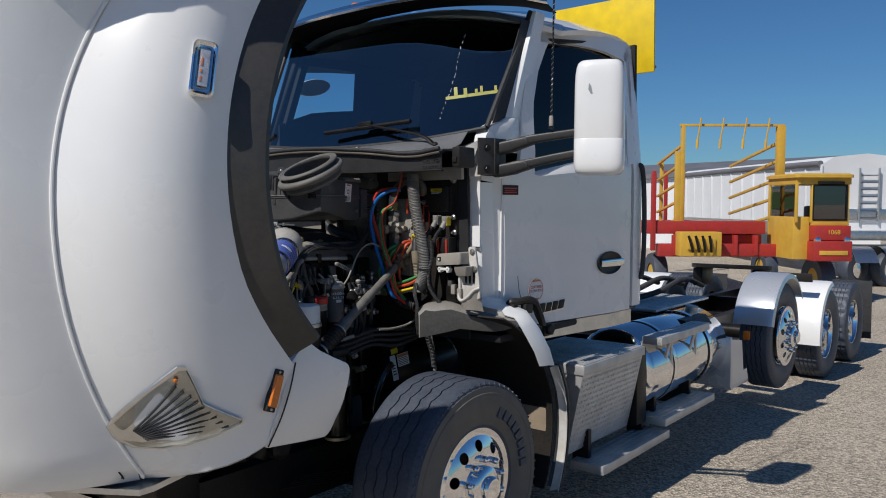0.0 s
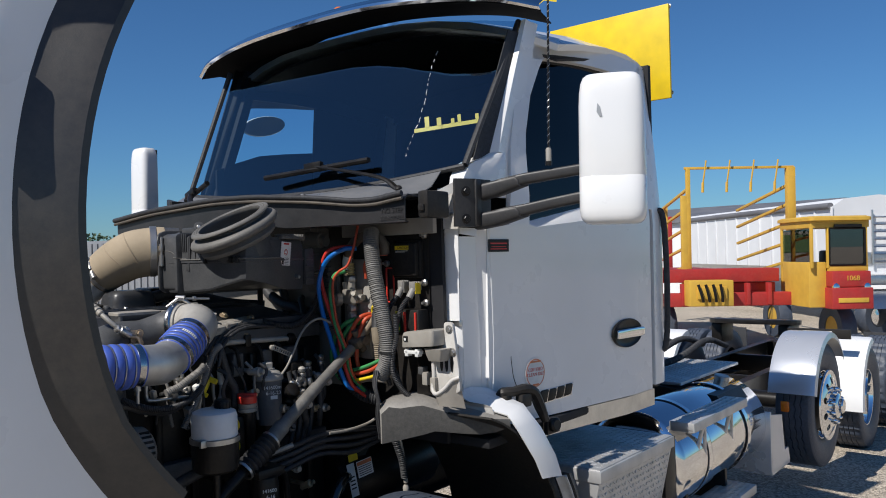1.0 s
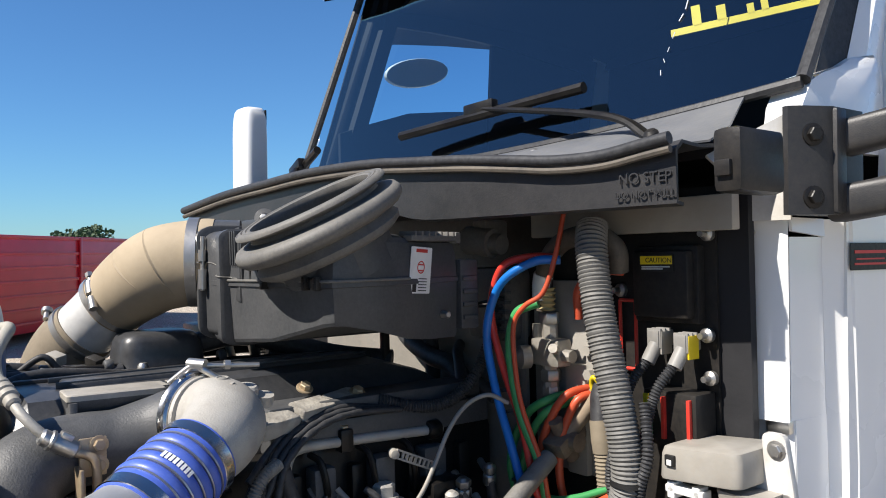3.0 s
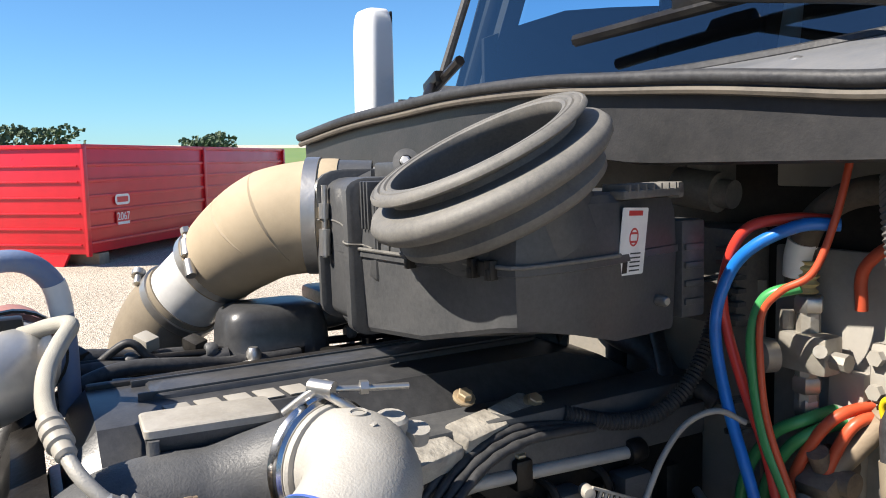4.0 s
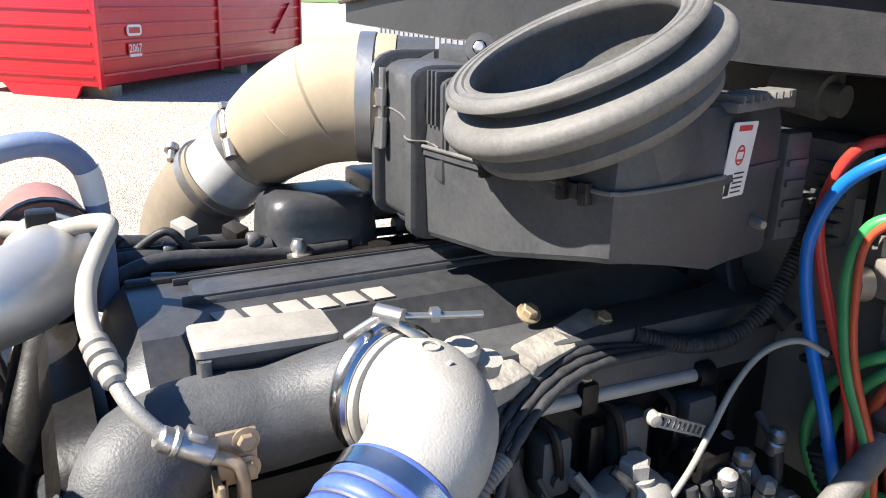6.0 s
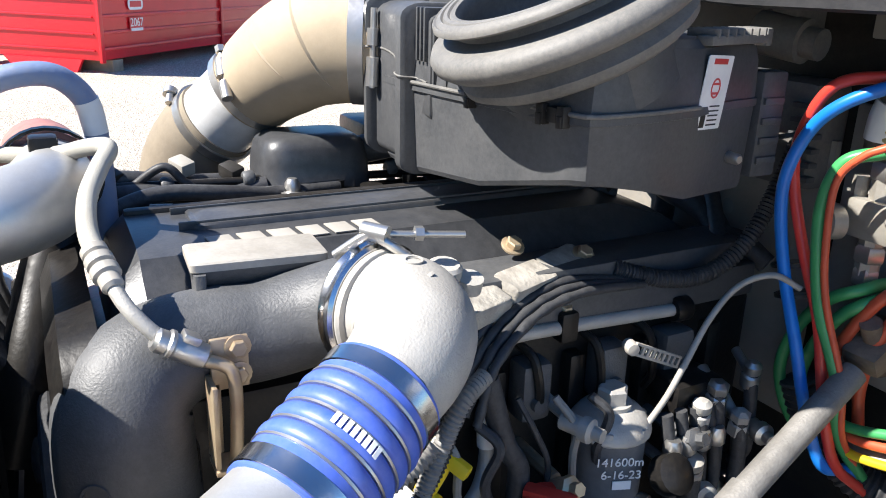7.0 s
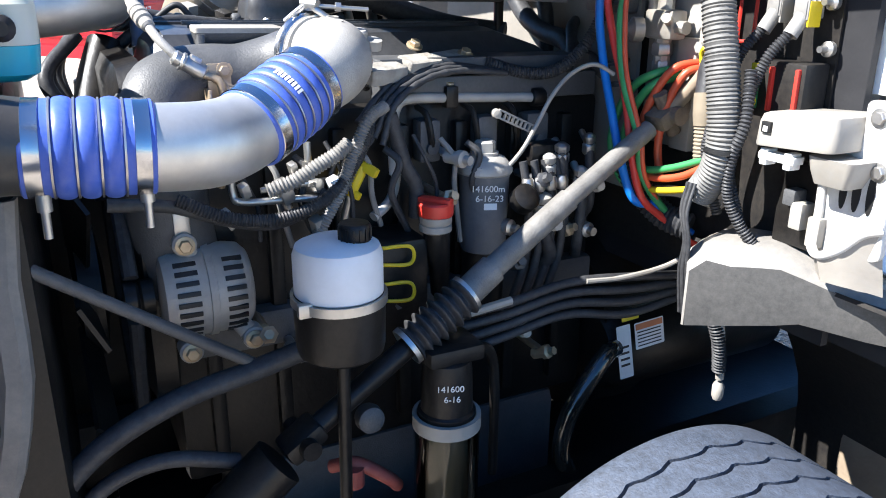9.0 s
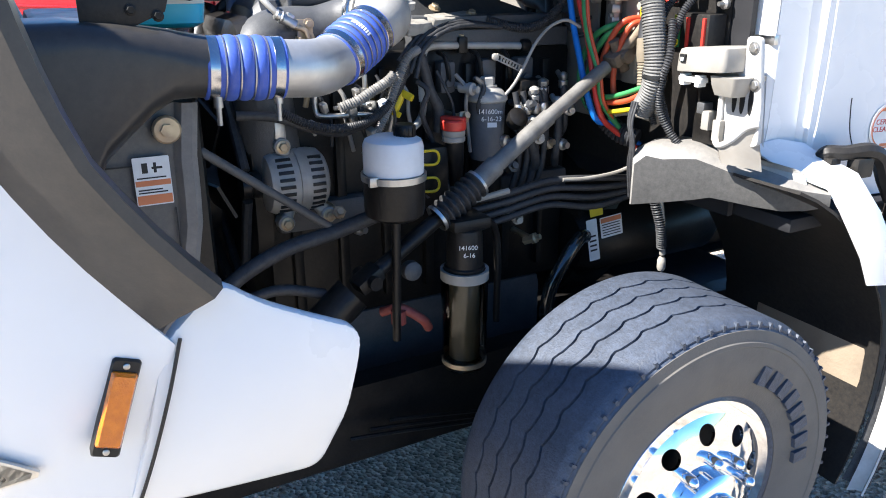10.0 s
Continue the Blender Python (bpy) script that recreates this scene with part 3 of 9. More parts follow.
def quarter_fender(s, y, z, r, a0, a1, x0, x1, material, lab):
    rows = []
    for i in range(21):
        a = radians(a0 + (a1 - a0) * i / 20)
        c, d = math.cos(a), math.sin(a)
        rows.append([(s * x, y + rr * c, z + rr * d) for x, rr in ((x0, r - 0.05), (x0 + 0.01, r - 0.008), (x0 + 0.04, r), (x1 - 0.04, r), (x1 - 0.01, r - 0.008), (x1, r - 0.05))])
    return part("fender", sheet(rows, 0.005), material, truck, lab)


for s in (1, -1):
    f = quarter_fender(s, 4.90, 0.58, 0.585, 35, 165, 0.88, 1.24, ALU_PAINT, "silver steel fender over the lift axle")
    part("fender_light", bx(min(s * 1.0, s * 1.06), max(s * 1.0, s * 1.06), 4.285, 4.305, 0.60, 0.68, 0.006), AMBER, f, "small amber marker light")
    quarter_fender(s, 6.70, 0.36, 0.60, 95, 185, 0.62, 1.24, WHITE, "white poly half fender ahead of the drive wheel")
    part("mud_flap", bx(min(s * 0.72, s * 1.22), max(s * 0.72, s * 1.22), 9.0, 9.015, 0.0, 0.78, 0.003), RUBBER, truck, "black rubber mud flap")
part("name_plate_bracket", bx(0.58, 1.14, 6.12, 6.15, 0.98, 1.07, 0.003), BLACK, truck, "black plate with white maker's panel")
part("name_panel", bx(0.72, 0.98, 6.115, 6.119, 1.0, 1.05, 0.001), LABEL, truck, "plain white maker's panel")


def fifth_wheel():
    pts = [(0.48 * math.cos(radians(a)), 0.48 * math.sin(radians(a))) for a in range(-60, 241, 12)]
    pts = pts + [(-0.22, -0.55), (-0.09, -0.30), (0.09, -0.30), (0.22, -0.55)]
    a = part("fifth_wheel", slab(pts, 0.05, pose(0, 7.0, 1.02, 4, 0, 180), 0.01), CHASSIS, truck, "greasy black fifth wheel coupling")
    for s in (-1, 1):
        part("fifth_wheel_stand", bx(s * 0.36 - 0.06, s * 0.36 + 0.06, 6.8, 7.2, 0.80, 1.03, 0.02), CHASSIS, a)


fifth_wheel()
for s in (-0.28, 0.0, 0.22):
    part("air_hose", corrugated([(s, 2.1, 1.3), (s + 0.05, 2.6, 1.02), (s + 0.2, 3.6, 1.03), (s + 0.1, 4.6, 1.08), (s, 5.4, 0.95)], 0.022, 0.02, 0.004), RUBBER, truck, "coiled black air line")
part("exhaust_stack", rod((-1.02, 2.15, 0.9), (-1.02, 2.15, 3.7), 0.065, 24), CHROME, truck, "chrome exhaust stack")

# ---- the truck: cab ----
SKEW = 0.075  # the cab's front runs slightly back towards the driver's side


def side_x(y, z):
    return 1.02 - 0.13 * max(0.0, 1.62 - y) - 0.10 * max(0.0, z - 2.05)


cab = part("cab", merge(
    sheet([[(-0.95, 0.36, z), (-0.5, 0.37, z), (0, 0.40, z), (0.5, 0.42, z), (0.80, 0.43, z)] for z in (1.10, 1.5, 2.02)], 0.02),
    sheet([[(x, 2.02 + 0.02 * math.cos(x * 1.4), z) for x in (-1.0, -0.5, 0, 0.5, 1.0)] for z in (1.12, 2.0, 2.84)], 0.03),
    bx(-0.95, 0.97, 0.46, 2.0, 1.09, 1.13, 0.01)), INTERIOR, truck, "white truck cab with dark interior")
# dark grey firewall skin
part("firewall", merge(sheet([[(-0.93, 0.335, z), (-0.5, 0.345, z), (0, 0.375, z), (0.45, 0.395, z), (0.74, 0.405, z)] for z in (1.16, 1.6, 2.0)], 0.006)), BLACK, truck, "black firewall")


def roof_rows():
    rows = []
    for i in range(13):
        u = -1 + 2 * i / 12
        x = 0.97 * u
        zc = 3.04 - 0.16 * abs(u) ** 3.2
        yf = 0.72 + (0.30 if u > 0 else 0.06) * abs(u) ** 3 + SKEW * u
        rows.append([(x, yf + (2.02 - yf) * t, zc - 0.10 * (1 - t) ** 2 - 0.06 * t ** 6) for t in (0, 0.1, 0.25, 0.5, 0.75, 0.9, 1.0)])
    return rows


part("roof", sheet(roof_rows(), 0.03), WHITE, cab, "white cab roof")
part("headliner", sheet([[(x * 0.97, y + (0.03 if y < 1.5 else -0.02), z - 0.055) for x, y, z in row] + [(row[-1][0] * 0.97, 1.985, 2.76)] for row in roof_rows()], 0.012), INTERIOR, cab, "dark cab headliner")
# rear side and door openings
askew = False
for s in (1, -1):
    fr = lambda y, z: (s * side_x(y, z), y, z)
    if s == 1:
        cols = [0.578 + (1.835 - 0.578) * i / 12 for i in range(13)]
        belt = lambda y: 1.968 + 0.12 * (y - 0.578) if y < 0.80 else 1.972 + 0.095 * (y - 0.84)
        d = part("door", sheet([[fr(y, 1.145 + (belt(y) - 1.145) * k) for y in cols] for k in (0, 0.02, 0.15, 0.35, 0.6, 0.8, 0.96, 1)], 0.03), WHITE, truck, "white driver's door")
        part("belt_ledge", sheet([[fr(y, belt(y) - 0.002) for y in cols[2:]], [(side_x(y, 2.02) - 0.010, y, belt(y) + 0.012 + 0.03 * (y - 0.8)) for y in cols[2:]], [(side_x(y, 2.05) - 0.040, y, belt(y) + 0.022 + 0.11 * max(0, y - 0.78)) for y in cols[2:]]], 0.008), WHITE, d, "white ledge below the side window")
    else:
        cols = [0.62 + (1.86 - 0.62) * i / 12 for i in range(13)]
        d = part("door", sheet([[fr(y, z) for y in cols] for z in (1.145, 1.3, 1.6, 1.9, 2.085)], 0.03), WHITE, truck, "white passenger's door")
    # window frame: front post, top rail, rear post
    def strip(a, b, w0, w1, n=8):
        rows = []
        for k in range(n + 1):
            t = k / n
            y, z = a[0] + (b[0] - a[0]) * t, a[1] + (b[1] - a[1]) * t
            rows.append([fr(y - w0, z), fr(y, z), fr(y + w1, z)])
        return sheet(rows, 0.028)
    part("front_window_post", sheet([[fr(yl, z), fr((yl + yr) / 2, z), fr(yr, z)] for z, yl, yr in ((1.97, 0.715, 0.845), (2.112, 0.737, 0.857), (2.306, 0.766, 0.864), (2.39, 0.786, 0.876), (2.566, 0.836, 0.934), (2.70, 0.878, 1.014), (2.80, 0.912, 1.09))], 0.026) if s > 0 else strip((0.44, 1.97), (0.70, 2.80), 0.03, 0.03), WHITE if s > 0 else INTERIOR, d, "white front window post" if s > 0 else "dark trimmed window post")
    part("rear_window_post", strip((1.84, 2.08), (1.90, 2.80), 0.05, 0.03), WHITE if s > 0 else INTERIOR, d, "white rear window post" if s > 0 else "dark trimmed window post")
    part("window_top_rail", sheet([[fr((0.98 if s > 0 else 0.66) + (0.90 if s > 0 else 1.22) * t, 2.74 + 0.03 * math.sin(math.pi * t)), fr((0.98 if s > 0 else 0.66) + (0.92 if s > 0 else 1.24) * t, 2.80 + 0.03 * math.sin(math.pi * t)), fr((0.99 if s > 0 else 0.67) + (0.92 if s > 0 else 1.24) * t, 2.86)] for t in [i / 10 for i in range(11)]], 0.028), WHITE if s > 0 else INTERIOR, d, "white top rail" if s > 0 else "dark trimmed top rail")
    part("door_window", sheet([[(s * (side_x(y, z) - (0.03 if s > 0 else 0.018)), y, z) for y in ((0.74 if s > 0 else 0.46) + 0.38 * (z - 1.96), 1.2, 1.5, 1.87)] for z in (1.94, 2.07, 2.4, 2.78)]), GLASS_DARK if s > 0 else GLASS_SIDE, d, "dark tinted side window" if s > 0 else "clear side window")
    part("rear_corner", sheet([[(s * (side_x(y, z)) - s * max(0, y - 1.95) ** 2 * 3, y, z) for y in (1.875, 1.93, 1.98, 2.03)] for z in (1.16, 1.5, 2.0, 2.4, 2.84)], 0.02), WHITE, cab, "white rear cab corner")
    part("sill", sheet([[(s * (side_x(y, 1.1) - 0.02), y, z) for y in (0.85, 1.2, 1.6, 1.9)] for z in (1.05, 1.135)], 0.02), ALU, cab, "aluminium door sill panel")
    # pillar between windshield and door
    rows = []
    for k in range(9):
        t = k / 8
        z = 2.10 + 0.80 * t
        yo, xo = (0.905 - 0.345 * (2.766 - z) + 0.09 * max(0, 2.55 - z) ** 1.5, 0.870) if s > 0 else (0.46 + 0.21 * t, 0.915 - 0.085 * t)
        yi, xi = (0.646 + 0.425 * (z - 2.288), 0.858) if s > 0 else (0.415 + 0.22 * t, 0.93 - 0.085 * t)
        rows.append([(s * xi, yi, z), (s * (xi + xo + 0.03) / 2, (yi + yo) / 2 - 0.02, z), (s * xo, yo, z), (s * (xo + 0.005), yo + 0.06, z)])
    if s > 0:
        part("pillar_foot", loft([[(x, y, z) for x, y in ((0.80, y0), (0.868, y0 + 0.006), (0.892, (y0 + y1) / 2), (0.884, y1 - 0.015), (0.876, y1), (0.80, y1))] for z, y0, y1 in ((2.13, 0.440, 0.752), (2.175, 0.450, 0.752), (2.222, 0.482, 0.752), (2.240, 0.520, 0.752), (2.262, 0.590, 0.750), (2.285, 0.638, 0.735), (2.290, 0.66, 0.70))]), WHITE, cab, "white moulded foot of the pillar", angle=50)
        part("pillar_seal", sheet([[(0.846, 0.545 + 0.46 * (z - 2.247), z), (0.856, 0.628 + 0.435 * (z - 2.247), z), (0.859, 0.650 + 0.43 * (z - 2.288), z)] for z in (2.20, 2.4, 2.6, 2.84)], 0.006), RUBBER, cab, "black seal between glass and pillar")
        part("door_gap", sheet([[(0.868, 0.880 - 0.345 * (2.766 - z) + 0.09 * max(0, 2.55 - z) ** 1.5, z), (0.868, 0.93 - 0.34 * (2.766 - z) + 0.09 * max(0, 2.55 - z) ** 1.5, z)] for z in (2.20, 2.4, 2.6, 2.84)], 0.004), RUBBER, cab, "dark shut line of the door")
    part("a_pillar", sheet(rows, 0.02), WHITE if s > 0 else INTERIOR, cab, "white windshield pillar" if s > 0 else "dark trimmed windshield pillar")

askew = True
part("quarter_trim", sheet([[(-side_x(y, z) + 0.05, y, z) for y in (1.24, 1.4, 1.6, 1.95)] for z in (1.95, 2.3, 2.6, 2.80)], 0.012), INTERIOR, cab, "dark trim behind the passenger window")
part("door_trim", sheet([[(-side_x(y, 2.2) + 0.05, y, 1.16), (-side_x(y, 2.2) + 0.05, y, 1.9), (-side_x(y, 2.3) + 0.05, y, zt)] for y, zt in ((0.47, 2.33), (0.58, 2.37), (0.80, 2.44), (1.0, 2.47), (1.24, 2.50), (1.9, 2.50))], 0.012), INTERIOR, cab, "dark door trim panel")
CRACKED = mat("fractured_glass", (0.62, 0.66, 0.70), None, 0.25, bump=0.2, fine=300, spec=0.8)
WS = []
for i in range(13):
    u = -1 + 2 * i / 12
    WS.append(u)


def ws_point(u, t):
    """Windshield: u across from -1 to 1, t up from 0 to 1."""
    xb, xt = (0.865 if u > 0 else 0.935) * u, 0.845 * u
    yb = 0.37 + (0.075 if u > 0 else 0.085) * abs(u) ** 2.2 + SKEW * 0.7 * u
    yt = 0.66 + (0.225 if u > 0 else 0.04) * abs(u) ** 2.2 + SKEW * u
    zb = 2.145 + 0.06 * u * u
    zt = 2.93 - 0.05 * u * u
    return Vector((xb + (xt - xb) * t, yb + (yt - yb) * t, zb + (zt - zb) * t))


ws = part("windshield", sheet([[ws_point(u, t) for u in WS] for t in (0, 0.25, 0.5, 0.75, 1.0)]), GLASS, cab, "curved tinted windshield with a crack")
ws.visible_shadow = False
part("windshield_seal", merge(tube([ws_point(u, 0) + Vector((0, -0.004, -0.004)) for u in WS], 0.012, 8, 3), tube([ws_point(1, t) for t in (0, 0.3, 0.6, 1)], 0.014, 8, 4), tube([ws_point(-1, t) for t in (0, 0.3, 0.6, 1)], 0.014, 8, 4)), RUBBER, cab, "black windshield seal")
CRACK = ((0.660, 0.800), (0.655, 0.650), (0.665, 0.550), (0.675, 0.370), (0.655, 0.220), (0.655, 0.120))
rnd = random.Random(11)
for (ua, ta), (ub, tb) in zip(CRACK, CRACK[1:]):
    for k in range(3):
        f0 = (k + 0.25 * rnd.random()) / 3
        f1 = f0 + 0.12 + 0.10 * rnd.random()
        a, b = (ws_point(ua + (ub - ua) * f + 0.004 * rnd.uniform(-1, 1), ta + (tb - ta) * f) + Vector((0, -0.003, 0)) for f in (f0, f1))
        part("crack", rod(a, b, 0.0007 + 0.0008 * rnd.random(), 5), CRACKED, ws, "bright crack in the glass")
# sun visor above the windshield
VIS = [(-1.00, 0.53, 2.885), (-0.80, 0.47, 2.925), (-0.4, 0.435, 2.95), (0.2, 0.46, 2.955), (0.55, 0.53, 2.945), (0.85, 0.70, 2.93), (0.99, 0.90, 2.91)]


def visor():
    front = [p for p, _ in smooth_path(VIS, 5)]
    rows = [[p + Vector((0, 0.010, -0.022)) for p in front], [p + Vector((0, -0.003, -0.012)) for p in front], front, [p + Vector((0, 0.05, 0.035)) for p in front], [p + Vector((-0.05 * p.x, 0.24, 0.085)) for p in front]]
    v = part("sun_visor", sheet(rows, 0.008), CHROME, cab, "polished curved sun visor")
    part("visor_underside", sheet([[p + Vector((0, 0.014, -0.020)) for p in front], [p + Vector((-0.05 * p.x, 0.10, 0.0)) for p in front], [p + Vector((-0.1 * p.x, 0.27, 0.0 if p.x > -0.2 else -0.015)) for p in front]], 0.006), mat("visor_matt_black", (0.004, 0.004, 0.0045), (0.006, 0.006, 0.006), 0.8, bump=0.05, spec=0.05), v, "black visor underside")


visor()
for x, y in ((-0.55, 0.72), (-0.27, 0.68), (0.0, 0.66), (0.27, 0.68), (0.55, 0.74)):
    part("clearance_light", lathe([(0.045, 0), (0.045, 0.015), (0.035, 0.04), (0.018, 0.055), (0.0, 0.058)], 20, pose(x, y, 3.005)), AMBER, cab, "amber roof clearance light")
# cab side cowl strips ahead of the door
askew = False
# white cab face here takes the greyer dusty white to hold its shade
crn = part("cab_corner", merge(sheet([[(0.770, 0.408, z), (0.81, 0.410, z), (0.868, 0.415, z)] for z in (1.965, 2.06, 2.13)], 0.006), sheet([[(0.782, 0.285, 2.080), (0.800, 0.315, 2.098), (0.862, 0.395, 2.150), (0.868, 0.412, 2.158)], [(0.812, 0.285, 2.052), (0.822, 0.32, 2.066), (0.868, 0.40, 2.115), (0.874, 0.412, 2.12)]], 0.006)), WHITE_DUSTY, cab, "dusty cab corner beside the cowl, greyed for shade")
part("corner_hole", lathe([(0.013, 0), (0.013, 0.003)], 18, frm((0.808, 0.404, 2.04), (0, -1, 0))), INK, crn, "dark round hole")
part("bolt", hexbolt((0.838, 0.409, 2.024), (0, -1, 0), 0.008), STEEL, crn)
part("cowl_side", merge(
    sheet([[(x0, 0.432, z), (0.79, 0.434, z), (0.838, 0.436, z), (0.846, 0.440, z)] for z, x0 in ((1.598, 0.716), (1.70, 0.720), (1.80, 0.716), (1.86, 0.730), (1.93, 0.763), (1.975, 0.793))], 0.008),
    sheet([[(0.847, 0.441, z), (0.852, 0.49, z), (0.855, y, z)] for z, y in ((1.600, 0.552), (1.75, 0.548), (1.935, 0.541))], 0.008),
    sheet([[(0.8555, y0, z), (0.857, y0 + 0.003, z), (0.8845, y1, z), (0.890, y1 + 0.007, z)] for z, y0, y1 in ((1.30, 0.566, 0.590), (1.36, 0.564, 0.597), (1.50, 0.558, 0.600), (1.63, 0.550, 0.597), (1.89, 0.542, 0.587), (1.968, 0.540, 0.583))], 0.010),
    sheet([[(0.847, 0.438, 1.97), (0.855, 0.540, 1.968)], [(0.850, 0.436, 1.945), (0.858, 0.538, 1.935)]], 0.006)), WHITE, cab, "white cowl side panel with a stepped face")
part("cowl_side_foot", merge(
    sheet([[(xl, 0.437 + d, z), (xl + 0.025, 0.438 + d, z), (0.848, 0.452 + d, z)] for z, xl, d in ((1.60, 0.800, 0), (1.55, 0.806, 0), (1.45, 0.814, 0.004), (1.36, 0.824, 0.004), (1.30, 0.838, 0))], 0.008),
    sheet([[(0.849, 0.453 + d, z), (0.853, 0.50 + d, z), (0.8555, y, z)] for z, y, d in ((1.60, 0.553, 0), (1.48, 0.558, 0.003), (1.36, 0.563, 0.004), (1.295, 0.566, 0))], 0.008)), WHITE, cab, "white lower corner panel of the cab")
# shading of the notch, built as a grey strip
part("cowl_notch", bx(0.80, 0.846, 0.436, 0.470, 1.575, 1.600, 0.003), ALU, cab, "grey strip for the shade in the notch")
part("cowl_side_return", bx(0.725, 0.80, 0.444, 0.46, 1.34, 1.955, 0.003), WHITE_DUSTY, cab, "dusty white firewall edge with bolts")
for x, z in ((0.730, 1.655), (0.734, 1.748), (0.730, 1.825), (0.753, 1.90), (0.783, 1.945)):
    part("bolt", hexbolt((x, 0.431, z), (0, -1, 0), 0.008, 0.008), STEEL, cab)
FL = (((0.848, 0.425, 1.32), (0.870, 0.425, 1.293), (0.930, 0.452, 1.260), (1.035, 0.487, 1.236), (1.070, 0.505, 1.180), (1.100, 0.582, 1.049), (1.108, 0.62, 0.97)),
      ((0.862, 0.49, 1.33), (0.885, 0.50, 1.305), (0.945, 0.525, 1.283), (1.040, 0.555, 1.258), (1.088, 0.58, 1.195), (1.122, 0.64, 1.06), (1.128, 0.67, 0.97)),
      ((0.882, 0.575, 1.315), (0.900, 0.585, 1.302), (0.950, 0.605, 1.282), (1.020, 0.622, 1.257), (1.082, 0.655, 1.164), (1.120, 0.700, 1.050), (1.130, 0.73, 0.96)))
part("cab_flare", sheet(FL, 0.006), WHITE, cab, "white flared lower corner of the cab", angle=60)
askew = True

# ---- the truck: tilted hood ----
CY, CZ = -0.52, 1.90  # centre of the wheel arch, hood open


def arch(r, phi, x):
    a = radians(phi)
    return Vector((x, CY - r * math.cos(a), CZ + r * math.sin(a)))


def lip(phi):
    """How far the flared lip of the arch stands back from the skin's opening."""
    return 0.062 - 0.034 * max(0.0, min(1.0, (-phi - 28) / 16))


def r_in(phi):
    return 0.69 + lip(phi) + 0.09 * radians(phi) ** 2


FENDER = ((0.0, 1.213), (0.05, 1.211), (0.11, 1.203), (0.18, 1.176), (0.25, 1.128), (0.31, 1.060), (0.36, 0.980), (0.395, 0.915))


def trim_w(phi):
    """Width of the arch trim, tapering to its lower tip."""
    return 0.17 - lip(phi) - 0.04 * max(0.0, min(1.0, (-phi - 22) / 24))


def crease(phi):
    """Depth of the crease between fender and hood top beyond the arch, and its x."""
    d = 0.565 - lip(phi) - trim_w(phi) + 0.0021 * max(0, -phi) - 0.0025 * max(0, phi)
    return d, 0.913 + 0.00012 * max(0, phi - 2) ** 2


def fender_rows(s):
    rows = []
    for phi in range(64, -45, -4):
        base = r_in(phi) + trim_w(phi)
        dc, xc = crease(phi)
        row = []
        for dr, x in FENDER:
            p = arch(base + dr / 0.395 * dc, phi, s * (x + (xc - 0.915) * (dr / 0.395) ** 2))
            p.z = min(p.z, 2.66)
            row.append(p)
        rows.append(row)
    last = rows[-1]
    last[0] = Vector((s * 1.213, -1.133, 1.264))
    foot = [Vector((p.x - s * 0.055, -1.208 - 0.30 * dr / 0.395, 1.003 - 0.10 * dr / 0.395)) for p, (dr, x) in zip(last, FENDER)]
    for t in (0.25, 0.5, 0.75, 1.0):
        rows.append([a.lerp(b, t) for a, b in zip(last, foot)])
    rows.append([p + Vector((-s * 0.02, 0.012, -0.012)) for p in foot])
    return rows


EDGE = [r[-1] for r in fender_rows(1)][:-1][::-1]


def edge_at(z):
    for a, b in zip(EDGE, EDGE[1:]):
        if a.z <= z <= b.z:
            return a.lerp(b, (z - a.z) / max(1e-6, b.z - a.z))
    return EDGE[0] if z < EDGE[0].z else EDGE[-1]


def hood_rows():
    """The hood's top between the two creases: a deep crown standing upright while it is tilted."""
    us = (-1, -0.985, -0.955, -0.90, -0.80, -0.6, -0.3, 0, 0.3, 0.6, 0.80, 0.90, 0.955, 0.985, 1)
    rows = []
    for k in range(37):
        row = []
        for u in us:
            top = 2.62 + 0.74 * min(1.0, abs(u) / 0.82) ** 3
            z = 0.895 + (top - 0.895) * k / 36
            e = edge_at(z)
            yt = -1.93 - 0.30 * math.sin(min(1.0, (z - 0.9) / 1.1) * math.pi * 0.5) + 0.25 * max(0.0, z - 2.0) ** 1.5
            row.append((u * e.x, yt + (e.y - 0.004 - yt) * abs(u) ** 6, z))
        rows.append(row)
    return rows


